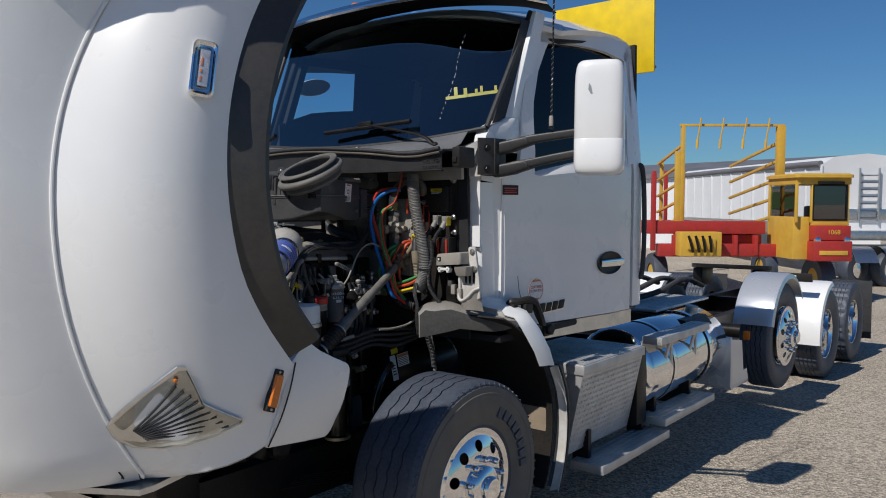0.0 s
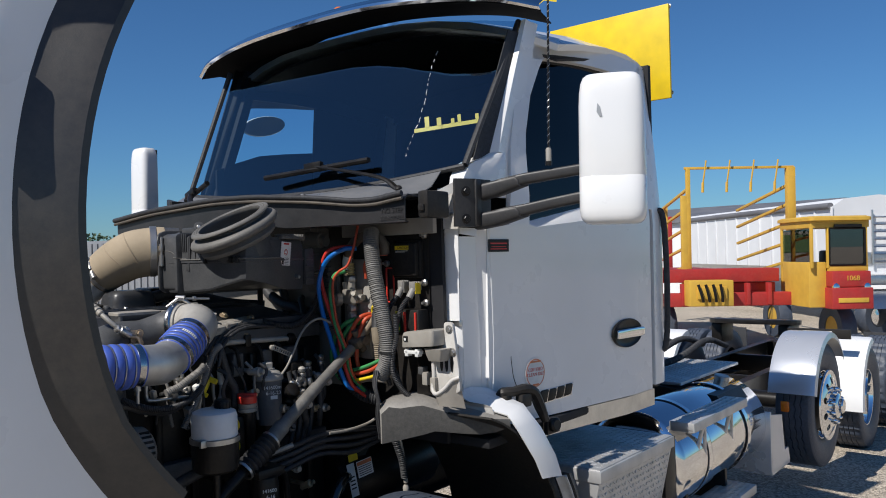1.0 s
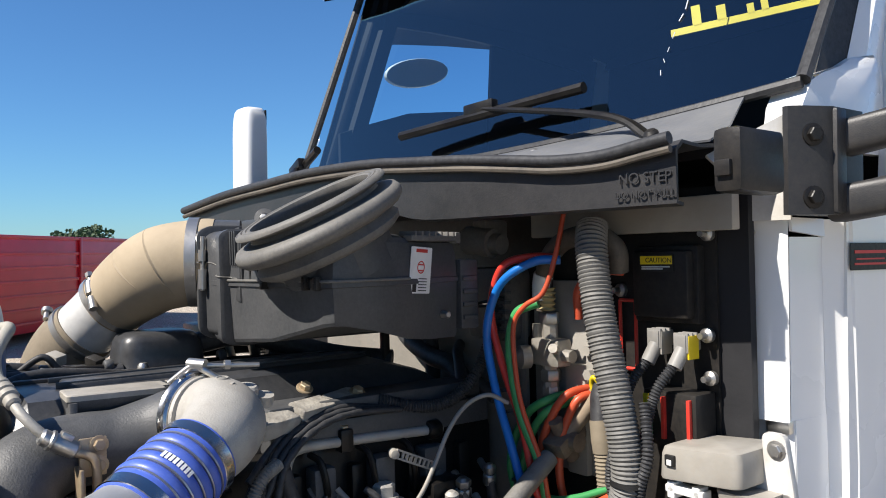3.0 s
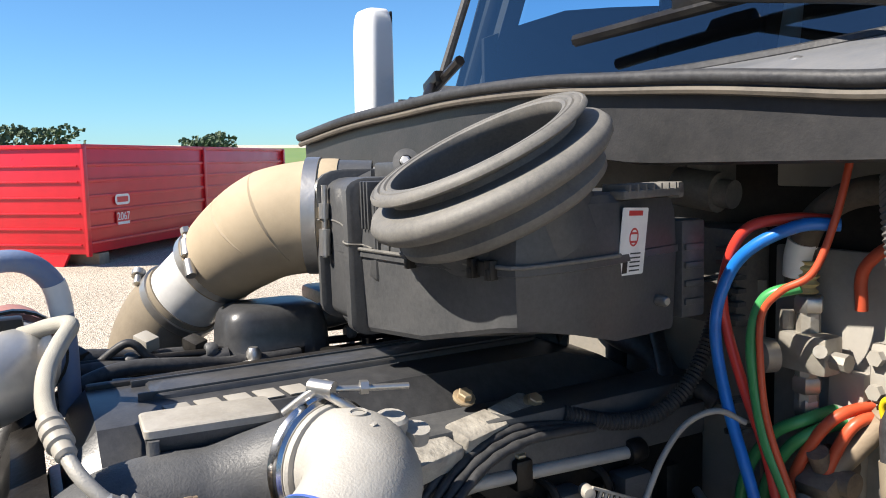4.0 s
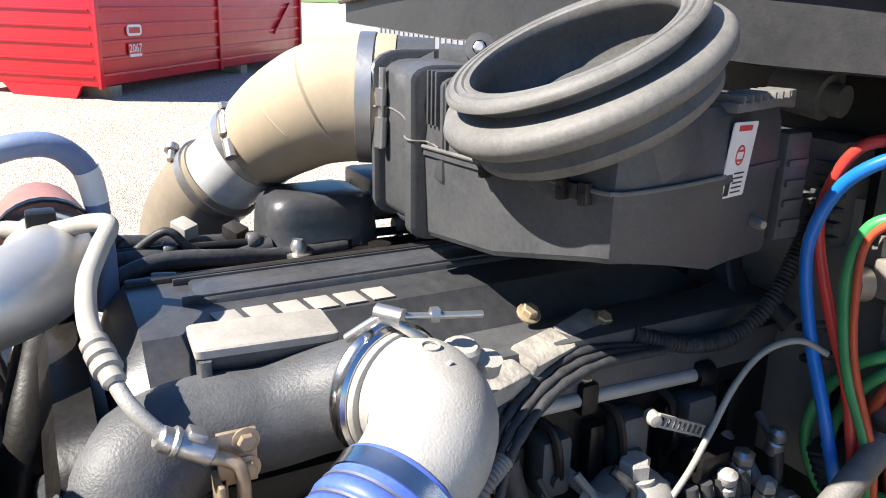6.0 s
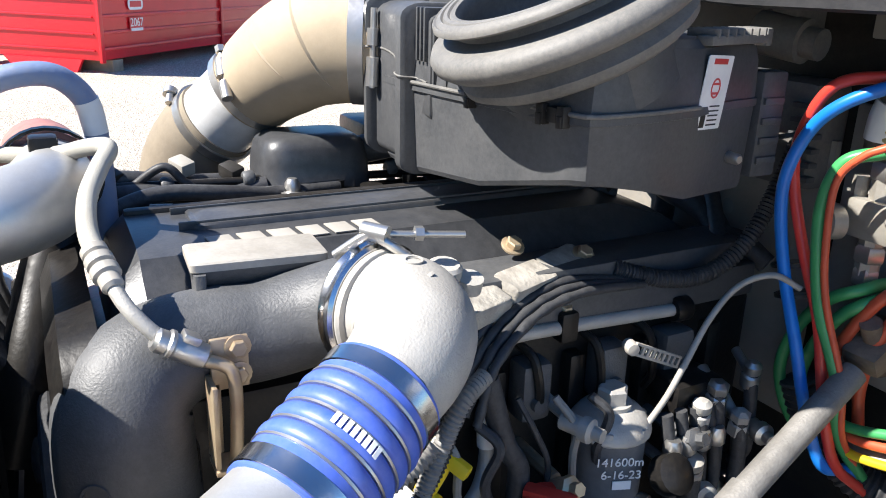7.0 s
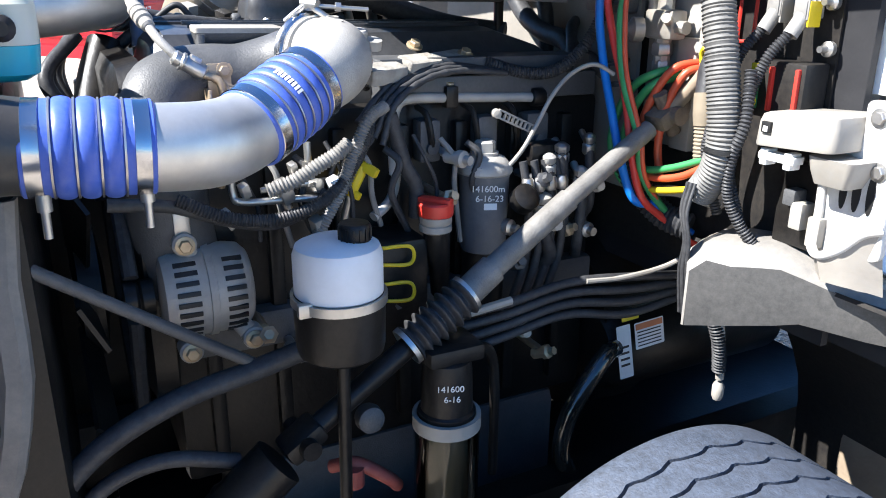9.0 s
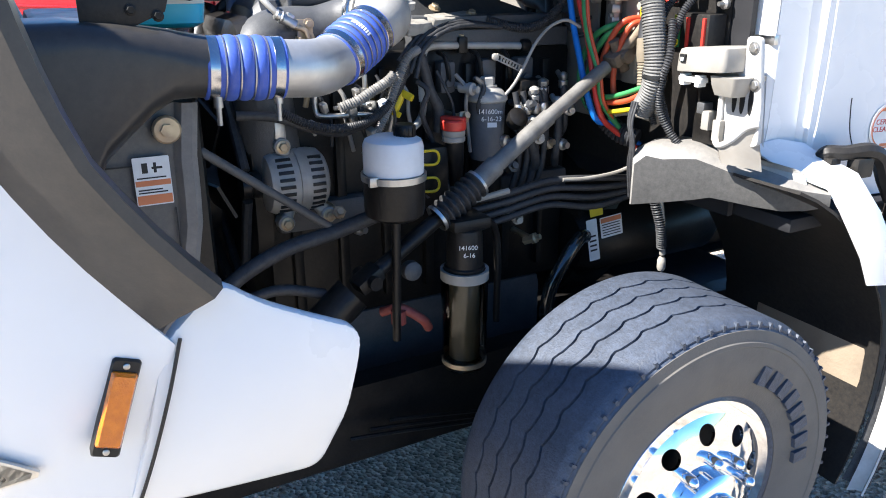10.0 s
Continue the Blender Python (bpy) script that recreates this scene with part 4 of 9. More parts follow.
hood = None
for s in (1, -1):
    skin = part("hood" if s == 1 else "fender_skin", sheet(fender_rows(s), 0.008), WHITE, truck if s == 1 else hood, "white fibreglass hood tilted forward" if s == 1 else "")
    if s == 1:
        hood = skin
    rows = []
    for phi in range(64, -47, -4):
        ri = r_in(phi)
        rows.append([arch(ri + dr * trim_w(phi) / 0.17, phi, s * x) for dr, x in ((0.03, 1.18), (0.002, 1.23), (-0.004, 1.262), (0.004, 1.286), (0.03, 1.288), (0.07, 1.268), (0.12, 1.238), (0.172, 1.212))])
    part("arch_trim", sheet(rows, 0.006), TRIM, hood, "dark rubber wheel arch trim")
    fl = [(-1.066, 1.341), (-1.011, 1.297), (-0.933, 1.257), (-0.858, 1.222), (-0.869, 1.144), (-0.880, 1.07), (-0.922, 0.955), (-1.050, 0.966), (-1.224, 0.985), (-1.190, 1.10), (-1.150, 1.262)]
    ext = slab(round_outline(fl, 0.028), 0.03, Matrix(((0, 0, 1, 1.177 if s > 0 else -1.207), (1, 0, 0, 0), (0, 1, 0, 0), (0, 0, 0, 1))), 0.008)
    bmesh.ops.triangulate(ext, faces=[f for f in ext.faces if len(f.verts) > 4])
    for v in ext.verts:
        v.co.x -= s * 0.062 * max(0.0, (1.18 - v.co.z) / 0.22) ** 1.3
    part("fender_extension", ext, WHITE, hood, "white fender extension panel", angle=50)
    part("panel_joint", tube([(s * 1.2135, -1.126, 1.272), (s * 1.2125, -1.150, 1.19), (s * 1.196, -1.180, 1.09), (s * 1.158, -1.208, 0.99)], 0.0028, 6, 4), INK, hood, "thin dark joint between the panels")
part("hood_top", sheet(hood_rows(), 0.012), WHITE, hood, "white hood top with a soft crown")
for s in (1, -1):
    part("crease_bead", tube([Vector((s * (p.x + 0.002), p.y - 0.006, p.z)) for p in EDGE[3:]], 0.006, 8, 2), WHITE, hood, "rolled white edge along the crease")
part("panel_seam", tube([Vector((p.x - 0.035, p.y - 0.055, p.z)) for p in EDGE[1:14]], 0.003, 6, 2), CHASSIS, hood, "thin dark panel joint")
part("grille_surround", sheet([[(x, -1.22, 0.93), (x, -1.50, 0.885), (x, -1.80 + 0.25 * (abs(x) / 0.92) ** 3, 0.885)] for x in (-0.92, -0.7, -0.3, 0.3, 0.7, 0.92)], 0.02), ALU, hood, "brushed metal grille surround")
part("hood_liner", sheet([[(x, -1.62 - 0.2 * k / 6 + 0.1 * abs(x), 0.95 + 1.1 * k / 6) for x in (-0.8, -0.3, 0.3, 0.8)] for k in range(7)], 0.01), BLACK, hood, "black hood liner")


from mathutils.bvhtree import BVHTree

SKIN = fender_rows(1)
SKIN_TREE = BVHTree.FromPolygons([p for r in SKIN for p in r], [(a * 8 + b, a * 8 + b + 1, a * 8 + b + 9, a * 8 + b + 8) for a in range(len(SKIN) - 1) for b in range(7)])


def on_fender(y, z, lift=0.0):
    """A place on the left fender's outer face for a given y and z."""
    hit = SKIN_TREE.ray_cast(Vector((3, y, z)), Vector((-1, 0, 0)))[0]
    return Vector(((hit.x if hit else 0.905) + 0.008 + lift, y, z))


def headlight():
    out = [(-1.645, 1.115), (-1.626, 1.161), (-1.594, 1.224), (-1.555, 1.276), (-1.530, 1.306), (-1.508, 1.304), (-1.489, 1.266), (-1.450, 1.183), (-1.379, 1.140), (-1.326, 1.110), (-1.329, 1.101), (-1.400, 1.069), (-1.464, 1.044), (-1.522, 1.032), (-1.574, 1.038), (-1.618, 1.068)]
    cx, cz = -1.47, 1.12
    ringf = lambda k, lift: [on_fender(cx + (y - cx) * k, cz + (z - cz) * k, lift) for y, z in out]
    h = part("headlight", loft([ringf(1.04, 0.001), ringf(1.03, 0.007), ringf(0.97, 0.009), ringf(0.95, -0.012), ringf(0.6, -0.035)]), ALU, truck, "clear headlight with reflector ribs")
    bz = []
    for k in range(9):
        a, b = on_fender(-1.590 + 0.004 * k, 1.098 - 0.004 * k, 0.004), on_fender(-1.525 + 0.020 * k, 1.248 - 0.019 * k, 0.002)
        bz.append(tube([a, (a + b) / 2 + Vector((0.006, 0, 0)), b], 0.004, 6, 4))
    part("reflector_ribs", merge(*bz), RUBBER, h, "dark reflector ribs")
    lens = bmesh.new()
    lens.faces.new([lens.verts.new(p) for p in ringf(0.97, 0.010)])
    part("lens", lens, LENS, h, "clear plastic lens").visible_shadow = False
    part("amber_corner", lathe([(0.007, 0), (0.007, 0.004), (0.003, 0.007)], 14, frm(on_fender(-1.530, 1.268, 0.004), (1, -0.4, 0))), AMBER, h, "small amber reflector")


headlight()


def chrome_marker():
    c = on_fender(-1.452, 2.203, 0.002)
    nrm = Vector((0.86, -0.45, 0.18)).normalized()
    m = frm(c, nrm, Vector((0, 0.18, 1)))
    a = part("side_marker", loft([[m @ Vector((x, y, z)) for x, y in rrect(w, h, r)] for w, h, r, z in ((0.072, 0.175, 0.018, -0.01), (0.072, 0.175, 0.018, 0.008), (0.062, 0.162, 0.014, 0.013), (0.048, 0.145, 0.01, 0.006))]), CHROME, hood, "chrome-framed side turn light")
    a.parent = truck
    part("lens", loft([[m @ Vector((x, y, z)) for x, y in rrect(w, h, 0.01)] for w, h, z in ((0.040, 0.13, 0.0), (0.040, 0.13, 0.010), (0.030, 0.115, 0.014))]), LENS, a, "clear ribbed lens")
    part("lamp_plate", bx(-0.015, 0.015, -0.058, 0.056, 0.0125, 0.0155, 0.003, m=m), mat("silvered_lens", (0.62, 0.63, 0.65), (0.45, 0.46, 0.48), 0.3, 0.5, bump=0.3, scale=60), a, "pale silvered lens plate")
    parts("lamp_bar", [bx(-0.010, -0.004, y0, y1, 0.0155, 0.0175, 0.001, m=m) for y0, y1 in ((-0.045, -0.028), (-0.018, -0.006), (0.004, 0.030))], INK_ORANGE, a, "small orange lamp bar")


chrome_marker()


def amber_marker():
    m = frm((1.209, -1.218, 1.192), (1, -0.02, 0.02), Vector((0, 0.047, 0.131)))
    a = part("amber_marker_light", loft([[m @ Vector((x, y, z)) for x, y in rrect(w, h, 0.005)] for w, h, z in ((0.037, 0.142, -0.01), (0.037, 0.142, 0.006), (0.033, 0.138, 0.009))]), BLACK, truck, "black housing with amber marker lens")
    part("lens", loft([[m @ Vector((x, y, z)) for x, y in rrect(w, h, 0.004)] for w, h, z in ((0.033, 0.108, 0.0), (0.033, 0.108, 0.013), (0.027, 0.100, 0.018))]), AMBER, a, "ribbed amber lens")
    for y in (-0.062, 0.062):
        part("screw", lathe([(0.0045, 0.008), (0.0045, 0.011), (0.003, 0.012)], 12, m @ pose(0, y, 0)), STEEL, a)


amber_marker()

# ---- the truck: mirrors, door fittings ----
ARM = mat("charcoal_mirror_plastic", (0.016, 0.017, 0.019), (0.022, 0.022, 0.024), 0.45, bump=0.12, fine=380, scale=12, dust=0.08)
askew = False
PROFILE = [(-0.94, 1), (-1, 0.9)] + [(math.copysign(abs(math.cos(a)) ** 0.55, math.cos(a)), -abs(math.sin(a)) ** 0.62) for a in (math.pi + math.pi * i / 24 for i in range(25))] + [(1, 0.9), (0.94, 1)]
for s in (1, -1):
    dy = 0 if s > 0 else -0.13
    x0, x1, zt, zb = (1.312, 1.560, 2.532, 1.968) if s > 0 else (1.335, 1.495, 2.50, 1.985)
    yd, yw = (0.655, 0.075) if s > 0 else (0.53, 0.048)
    rings = []
    for z, k, f in ((zb, 0.70, 0.6), (zb + 0.004, 0.82, 0.76), (zb + 0.014, 0.91, 0.88), (zb + 0.03, 0.97, 0.96), (zb + 0.055, 1.0, 1.0), (2.144, 1.0, 1.0), (2.146, 0.994, 0.985), (2.148, 1.0, 0.99), (zt - 0.12, 0.985, 0.98), (zt - 0.07, 0.965, 0.96), (zt - 0.035, 0.925, 0.91), (zt - 0.014, 0.86, 0.83), (zt - 0.003, 0.76, 0.70), (zt, 0.64, 0.55)):
        cx, w = (x0 + x1) / 2, (x1 - x0) * k
        rings.append([(s * (cx + w / 2 * px), yd + dy + yw * f * py, z) for px, py in PROFILE])
    turn = Matrix.Translation((1.41, 0.667, 0)) @ pose(0, 0, 0, 0, 0, 24.5) @ Matrix.Translation((-1.435, -0.655, 0)) if s > 0 else Matrix.Identity(4)
    mir = part("mirror", move(loft(rings), turn), WHITE, truck, "white door mirror housing on black arms")
    part("mirror_glass", bx(min(s * (x0 + 0.02), s * (x1 - 0.02)), max(s * (x0 + 0.02), s * (x1 - 0.02)), yd + yw - 0.002 + dy, yd + yw + 0.003 + dy, 2.03, 2.47, 0.001, m=turn), CHROME, mir, "mirror glass")
    part("mirror_gasket", bx(min(s * (x0 + 0.01), s * (x1 - 0.01)), max(s * (x0 + 0.01), s * (x1 - 0.01)), yd + yw - 0.008 + dy, yd + yw + 0.001 + dy, 2.01, 2.49, 0.004, m=turn), BLACK, mir)
    def bar(stations):
        rings = []
        for x, y, z, h, w in stations:
            c = rrect(w, h, min(w, h) * 0.28, 3)
            rings.append([(s * (x + 0.35 * q), y + dy + 0.94 * q, z + r) for q, r in c])
        return loft(rings)
    for za, zm, zc in ((2.112, 2.150, 2.186), (1.998, 2.030, 2.082)):
        arm = part("mirror_arm", bar(((0.93, 0.49, za, 0.052, 0.05), (1.02, 0.52, (za + zm) / 2 + 0.004, 0.052, 0.05), (1.10, 0.55, zm + 0.004, 0.045, 0.046), (1.20, 0.59, (zm + zc) / 2, 0.042, 0.042), (1.34, 0.645, zc, 0.042, 0.04))), ARM, mir, "black plastic mirror arm")
        part("arm_sleeve", bar(((0.918, 0.488, za - 0.006, 0.064, 0.058), (1.00, 0.514, (za + zm) / 2 - 0.008, 0.064, 0.058), (1.075, 0.54, zm - 0.006, 0.050, 0.054), (1.09, 0.545, zm - 0.012, 0.024, 0.052))), ARM, arm, "stepped sleeve of the arm")
    brkt = part("mirror_bracket", loft([[(s * x, y + dy, z) for x, y in ((0.876, 0.372), (0.888, 0.368), (0.902, 0.385), (0.930, 0.44), (0.932, 0.545), (0.876, 0.545))] for z in (1.972, 1.978, 2.06, 2.15, 2.160)]), ARM, mir, "black mirror bracket", angle=30)
    part("bracket_flange", bx(min(s * 0.90, s * 0.938), max(s * 0.90, s * 0.938), 0.44 + dy, 0.475 + dy, 1.975, 2.158, 0.006), ARM, brkt, "raised centre rib")
    for z in (2.002, 2.110):
        part("bolt", merge(hexbolt((s * 0.912, 0.405 + dy, z), (0.88, -0.47, 0), 0.013, 0.012), lathe([(0.02, 0), (0.02, 0.004)], 16, frm((s * 0.911, 0.406 + dy, z), (s * 0.88, -0.47, 0)))), CHASSIS, brkt)
    if s > 0:
        part("mirror_chip", slab([(-0.004, 0.030), (0.006, 0.016), (0.013, -0.020), (0.004, -0.022), (-0.007, -0.002)], 0.0012, turn @ Matrix(((1, 0, 0, 1.392), (0, 0, -1, yd - yw * 0.972), (0, 1, 0, 2.385), (0, 0, 0, 1))) @ pose(0, 0, 0, 0, -10, 0)), STEEL, mir, "grey chip in the white paint")
ant = part("antenna", merge(rod((1.191, 0.57, 2.20), (1.191, 0.57, 2.216), 0.013, 12), rod((1.191, 0.57, 2.21), (1.212, 0.565, 3.45), 0.0045, 8)), CHASSIS, truck, "thin black whip antenna")
part("antenna_base", lathe([(0.011, 0), (0.011, 0.05), (0.008, 0.056)], 14, pose(1.1911, 0.57, 2.212)), OFFWHITE, ant, "pale sleeve at the foot")
part("antenna_coil", tube([(1.1915 + 0.021 * k / 260 + 0.0050 * math.cos(k * 1.05), 0.57 - 0.005 * k / 260 + 0.0050 * math.sin(k * 1.05), 2.27 + 0.0044 * k) for k in range(260)], 0.0014, 4, 1), ALU, ant, "fine wire wound round the whip")
door = bpy.data.objects["door"]
hm = Matrix(((0.07, 0, 1, side_x(1.567, 1.459) + 0.001), (0.9975, 0, -0.07, 1.567), (0, 1, 0, 1.459), (0, 0, 0, 1)))
oval = [(math.cos(a), math.sin(a)) for a in (2 * math.pi * i / 32 for i in range(32))]
part("handle_recess", loft([[tuple(hm @ Vector((0.138 * k * c, 0.071 * k * v, z))) for c, v in oval] for k, z in ((1.0, -0.004), (1.0, 0.006), (0.96, 0.008), (0.90, 0.004), (0.6, 0.002))]), CHASSIS, door, "black oval handle recess")
part("door_handle", loft([[tuple(hm @ Vector((x, y * k, z + 0.012))) for y, z in rrect(0.048, 0.018, 0.008, 3)] for x, k in ((-0.118, 0.75), (-0.108, 0.95), (0.0, 1.0), (0.10, 1.0), (0.134, 0.92), (0.138, 0.8))]), CHROME, door, "chrome pull handle")
st, sm = plate((side_x(0.862, 1.343) + 0.004, 0.862, 1.343), (0.13, 1, 0), (0, 0, 1), 0.132, 0.132, 0.0012, 0.062)
sticker = part("door_sticker", st, LABEL, door, "round white clean idle sticker")
part("sticker_emblem", merge(bars(sm, [(-0.035, 0.045 - 0.0, 0.07, 0.008), (-0.02, -0.055, 0.04, 0.008)]), ring([(0.061, 0.0012), (0.061, 0.0018), (0.057, 0.0018), (0.057, 0.0012)], 36, sm)), INK_ORANGE, sticker, "orange print ring")
text("sticker_text", "CERTIFIED\nCLEAN IDLE", 0.021, sm @ pose(0, 0.004, 0.0016), INK_RED, sticker)
lp, lm = plate((side_x(0.643, 1.897) + 0.004, 0.643, 1.897), (0.13, 1, 0), (0, 0, 1), 0.125, 0.052, 0.0012)
lab = part("door_label", lp, CHASSIS, door, "dark label with a red bar")
part("label_print", bars(lm, [(-0.05, 0.006, 0.10, 0.006), (-0.045, -0.006, 0.09, 0.003), (-0.05, -0.016, 0.10, 0.004)]), INK_RED, lab)
for k in range(4):
    yb = 0.915 + 0.057 * k
    bm_ = Matrix(((0.13, 0.03, 1, side_x(yb, 1.24) + 0.001), (0.99, 0.34, -0.13, yb), (0.045, 1, 0, 1.232 + 0.0035 * k), (0, 0, 0, 1)))
    badge = part("model_badge", slab(rrect(0.052, 0.058 if k == 0 else 0.05, 0.010), 0.005, bm_, 0.0012), CHASSIS, door, "plain dark slanted badge block")
    part("badge_outline", merge(slab([(0.030 * px, 0.0285 * py) for px, py in ((-1, -1), (1, -1), (1, -0.9), (-1, -0.9))], 0.0054, bm_), slab([(0.030 * px, 0.0285 * py) for px, py in ((0.92, -1), (1, -1), (1, 1), (0.92, 1))], 0.0054, bm_)), CHROME, badge, "bright edge of the badge")
part("door_seam", tube([(side_x(y, z) + 0.0005, y, z) for y, z in ((0.712, 1.43), (0.714, 1.405), (0.728, 1.334), (0.764, 1.265), (0.80, 1.20))], 0.0016, 6, 6), CHASSIS, door, "dark panel seam")
askew = True
part("look_down_mirror", loft([[(-1.02 + 0.02 * q, 0.975 + 0.165 * k * math.cos(a), 2.650 + 0.060 * k * math.sin(a) + 0.032 * k * math.cos(a)) for a in (2 * math.pi * i / 24 for i in range(24))] for q, k in ((0, 0.9), (0.6, 1.0), (1.0, 0.95), (1.1, 0.6))]), WHITE, truck, "rounded mirror above the passenger window")
# seats, wheel and dashboard seen through the glass
for x in (-0.48, 0.48):
    seat = part("seat", merge(bx(x - 0.25, x + 0.25, 1.15, 1.65, 1.45, 1.62, 0.05), bx(x - 0.24, x + 0.24, 1.60, 1.75, 1.60, 2.30, 0.05)), INTERIOR, truck, "dark grey cab seat")
part("dashboard", merge(sheet([[(x, 0.46, 2.10), (x, 0.62, 2.13), (x, 0.85, 2.10), (x, 0.92, 1.95), (x, 0.95, 1.5)] for x in (-0.85, -0.4, 0, 0.4, 0.85)], 0.02)), INTERIOR, truck, "dark dashboard")
part("steering_wheel", ring([(0.225, 0.0), (0.235, 0.010), (0.245, 0.0), (0.235, -0.010)], 32, frm((0.46, 1.0, 2.10), (0, -0.55, 0.85))), INTERIOR, truck, "black steering wheel")
gp = []
for x0, x1, z0, z1 in ((-0.17, 0.20, 0.0, 0.020), (-0.12, -0.100, 0.016, 0.075), (-0.065, -0.045, 0.016, 0.06), (0.0, 0.015, 0.016, 0.045), (0.03, 0.045, 0.016, 0.06), (0.11, 0.125, 0.016, 0.05), (0.17, 0.185, 0.016, 0.07)):
    gp.append(bx(x0, x1, -0.001, 0.001, z0, z1, 0, m=pose(0.63, 0.72, 2.41, -24, -6, 30)))
part("glass_writing", merge(*gp), SIGNYEL, ws, "yellow painted strokes on the inside of the glass")
part("sign_panel", bx(0.25, 1.020, 2.25, 2.27, 2.70, 3.225, 0.004), SIGNYEL, truck, "bright yellow panel behind the cab")
part("sign_disc", lathe([(0.17, 0), (0.17, 0.006)], 36, frm((0.70, 2.288, 2.98), (0, -1, 0))), CHASSIS, bpy.data.objects["sign_panel"], "black round mark on the panel")
for x, z in ((1.01, 3.22), (1.01, 2.735)):
    part("bolt", hexbolt((x, 2.289, z), (0, -1, 0), 0.008), STEEL, bpy.data.objects["sign_panel"])
part("grab_handle", tube([(1.02, 1.97, 2.05), (1.06, 1.99, 2.03), (1.07, 2.0, 1.7), (1.06, 1.99, 1.36), (1.02, 1.97, 1.34)], 0.016, 10), RUBBER, truck, "black grab handle behind the door")

# ---- cowl below the windshield ----
SEAL = [(-0.93, -0.035, 2.055), (-0.668, -0.004, 2.086), (-0.423, 0.026, 2.102), (-0.225, 0.051, 2.113), (0.01, 0.080, 2.112), (0.193, 0.102, 2.100), (0.34, 0.121, 2.089), (0.46, 0.135, 2.076), (0.567, 0.149, 2.064), (0.67, 0.162, 2.062), (0.755, 0.172, 2.072), (0.805, 0.178, 2.078)]
sp = [p for p, _ in smooth_path(SEAL, 4)]


def cowl_low(x):
    return 1.972 + 0.03 * math.exp(-((x - 0.03) / 0.10) ** 2) + 0.04 * max(0, -x - 0.5)


cowl = part("cowl", sheet([[Vector((p.x, p.y + 0.03, cowl_low(p.x) + 0.0)) for p in sp], [Vector((p.x, p.y + 0.012, cowl_low(p.x) + 0.004)) for p in sp], [p + Vector((0, 0.012, -0.012)) for p in sp], [p + Vector((0, 0.03, 0.004)) for p in sp], [p + Vector((0, 0.08, 0.0)) for p in sp], [Vector((p.x, p.y + 0.15, 2.085)) for p in sp]], 0.006), COWL, truck, "dusty black plastic cowl below the windshield")
part("cowl_seal", tube([p + Vector((0, -0.004, 0.004)) for p in sp], 0.011, 10, 2), RUBBER, cowl, "black rubber hood seal")
part("seal_lip", tube([p + Vector((0, -0.002, -0.014)) for p in sp], 0.007, 8, 2), mat("dusty_brown_seal", (0.10, 0.085, 0.066), (0.055, 0.05, 0.043), 0.65, bump=0.1, scale=14, dust=0.4, dustcol=(0.24, 0.20, 0.16)), cowl, "dusty lower lip of the seal")
# blue cast and lightness in this grey stand for the sky it reflects
grey = mat("sky_tinted_grey_paint", (0.11, 0.118, 0.132), (0.14, 0.146, 0.158), 0.32, bump=0.1, scale=6, dust=0.3, dustcol=(0.30, 0.28, 0.25))
ws_base = [ws_point(p.x / 0.905, 0) for p in sp]
part("wiper_panel", sheet([[Vector((p.x, p.y + 0.11, 2.088)) for p in sp], [Vector((p.x, p.y * 0.35 + w.y * 0.65 - 0.02, 2.118)) for p, w in zip(sp, ws_base)], [w + Vector((0, -0.015, -0.006)) for w in ws_base]], 0.004), grey, cowl, "grey painted strip with bolts below the glass")
for x, y, z in ((-0.236, 0.245, 2.118), (0.12, 0.285, 2.117), (0.346, 0.315, 2.114), (0.649, 0.355, 2.112)):
    part("bolt", merge(lathe([(0.020, 0), (0.020, 0.004), (0.013, 0.006), (0.012, 0.012), (0.006, 0.016)], 18, frm((x, y, z), (0, -0.55, 0.83)))), STEEL, cowl, "large washer-head bolt")
# raised warning on the cowl face
tm = frm((0.748, 0.180, 2.022), (0.124, -1, 0.05))
text("cowl_text", "NO STEP", 0.026, tm @ pose(0, 0.0, 0.0005), COWL, cowl, 0.0012)
text("cowl_text", "DO NOT PULL", 0.018, tm @ pose(0, -0.028, 0.0005), COWL, cowl, 0.0012)
part("hood_latch", merge(bx(0.885, 0.935, 0.17, 0.30, 1.985, 2.085, 0.012), bx(0.893, 0.92, 0.162, 0.175, 2.01, 2.035, 0.003)), BLACK, truck, "black hood rest block")
part("firewall_upper", bx(0.28, 0.80, 0.36, 0.385, 1.935, 2.0, 0.004), BEIGE, cab, "dusty beige painted edge below the cowl")


def wiper(pivot, elbow, mid, a, b):
    w = part("wiper", tube([pivot, elbow, mid], [0.016, 0.014, 0.010], 8, 8, flat=0.6), CHASSIS, truck, "black windshield wiper arm")
    part("wiper_blade", merge(tube([a, [(p + q) / 2 for p, q in zip(a, b)], b], 0.013, 8, 6), bx(-0.05, 0.05, -0.016, 0.016, -0.012, 0.014, 0.006, m=frm(mid, Vector(b) - Vector(a)) @ pose(0, 0, 0, 0, 90, 0))), CHASSIS, w, "black rubber wiper blade")
    part("wiper_pivot", lathe([(0.015, 0), (0.015, 0.012), (0.010, 0.018)], 18, frm(pivot, (0, -0.5, 0.86))), BLACK, w)


askew = False
wiper((0.656, 0.300, 2.125), (0.52, 0.318, 2.190), (0.09, 0.352, 2.272), (-0.21, 0.318, 2.236), (0.406, 0.385, 2.275))
askew = True
wiper((-0.60, 0.19, 2.125), (-0.66, 0.22, 2.16), (-0.735, 0.275, 2.195), (-0.82, 0.30, 2.165), (-0.58, 0.27, 2.235))

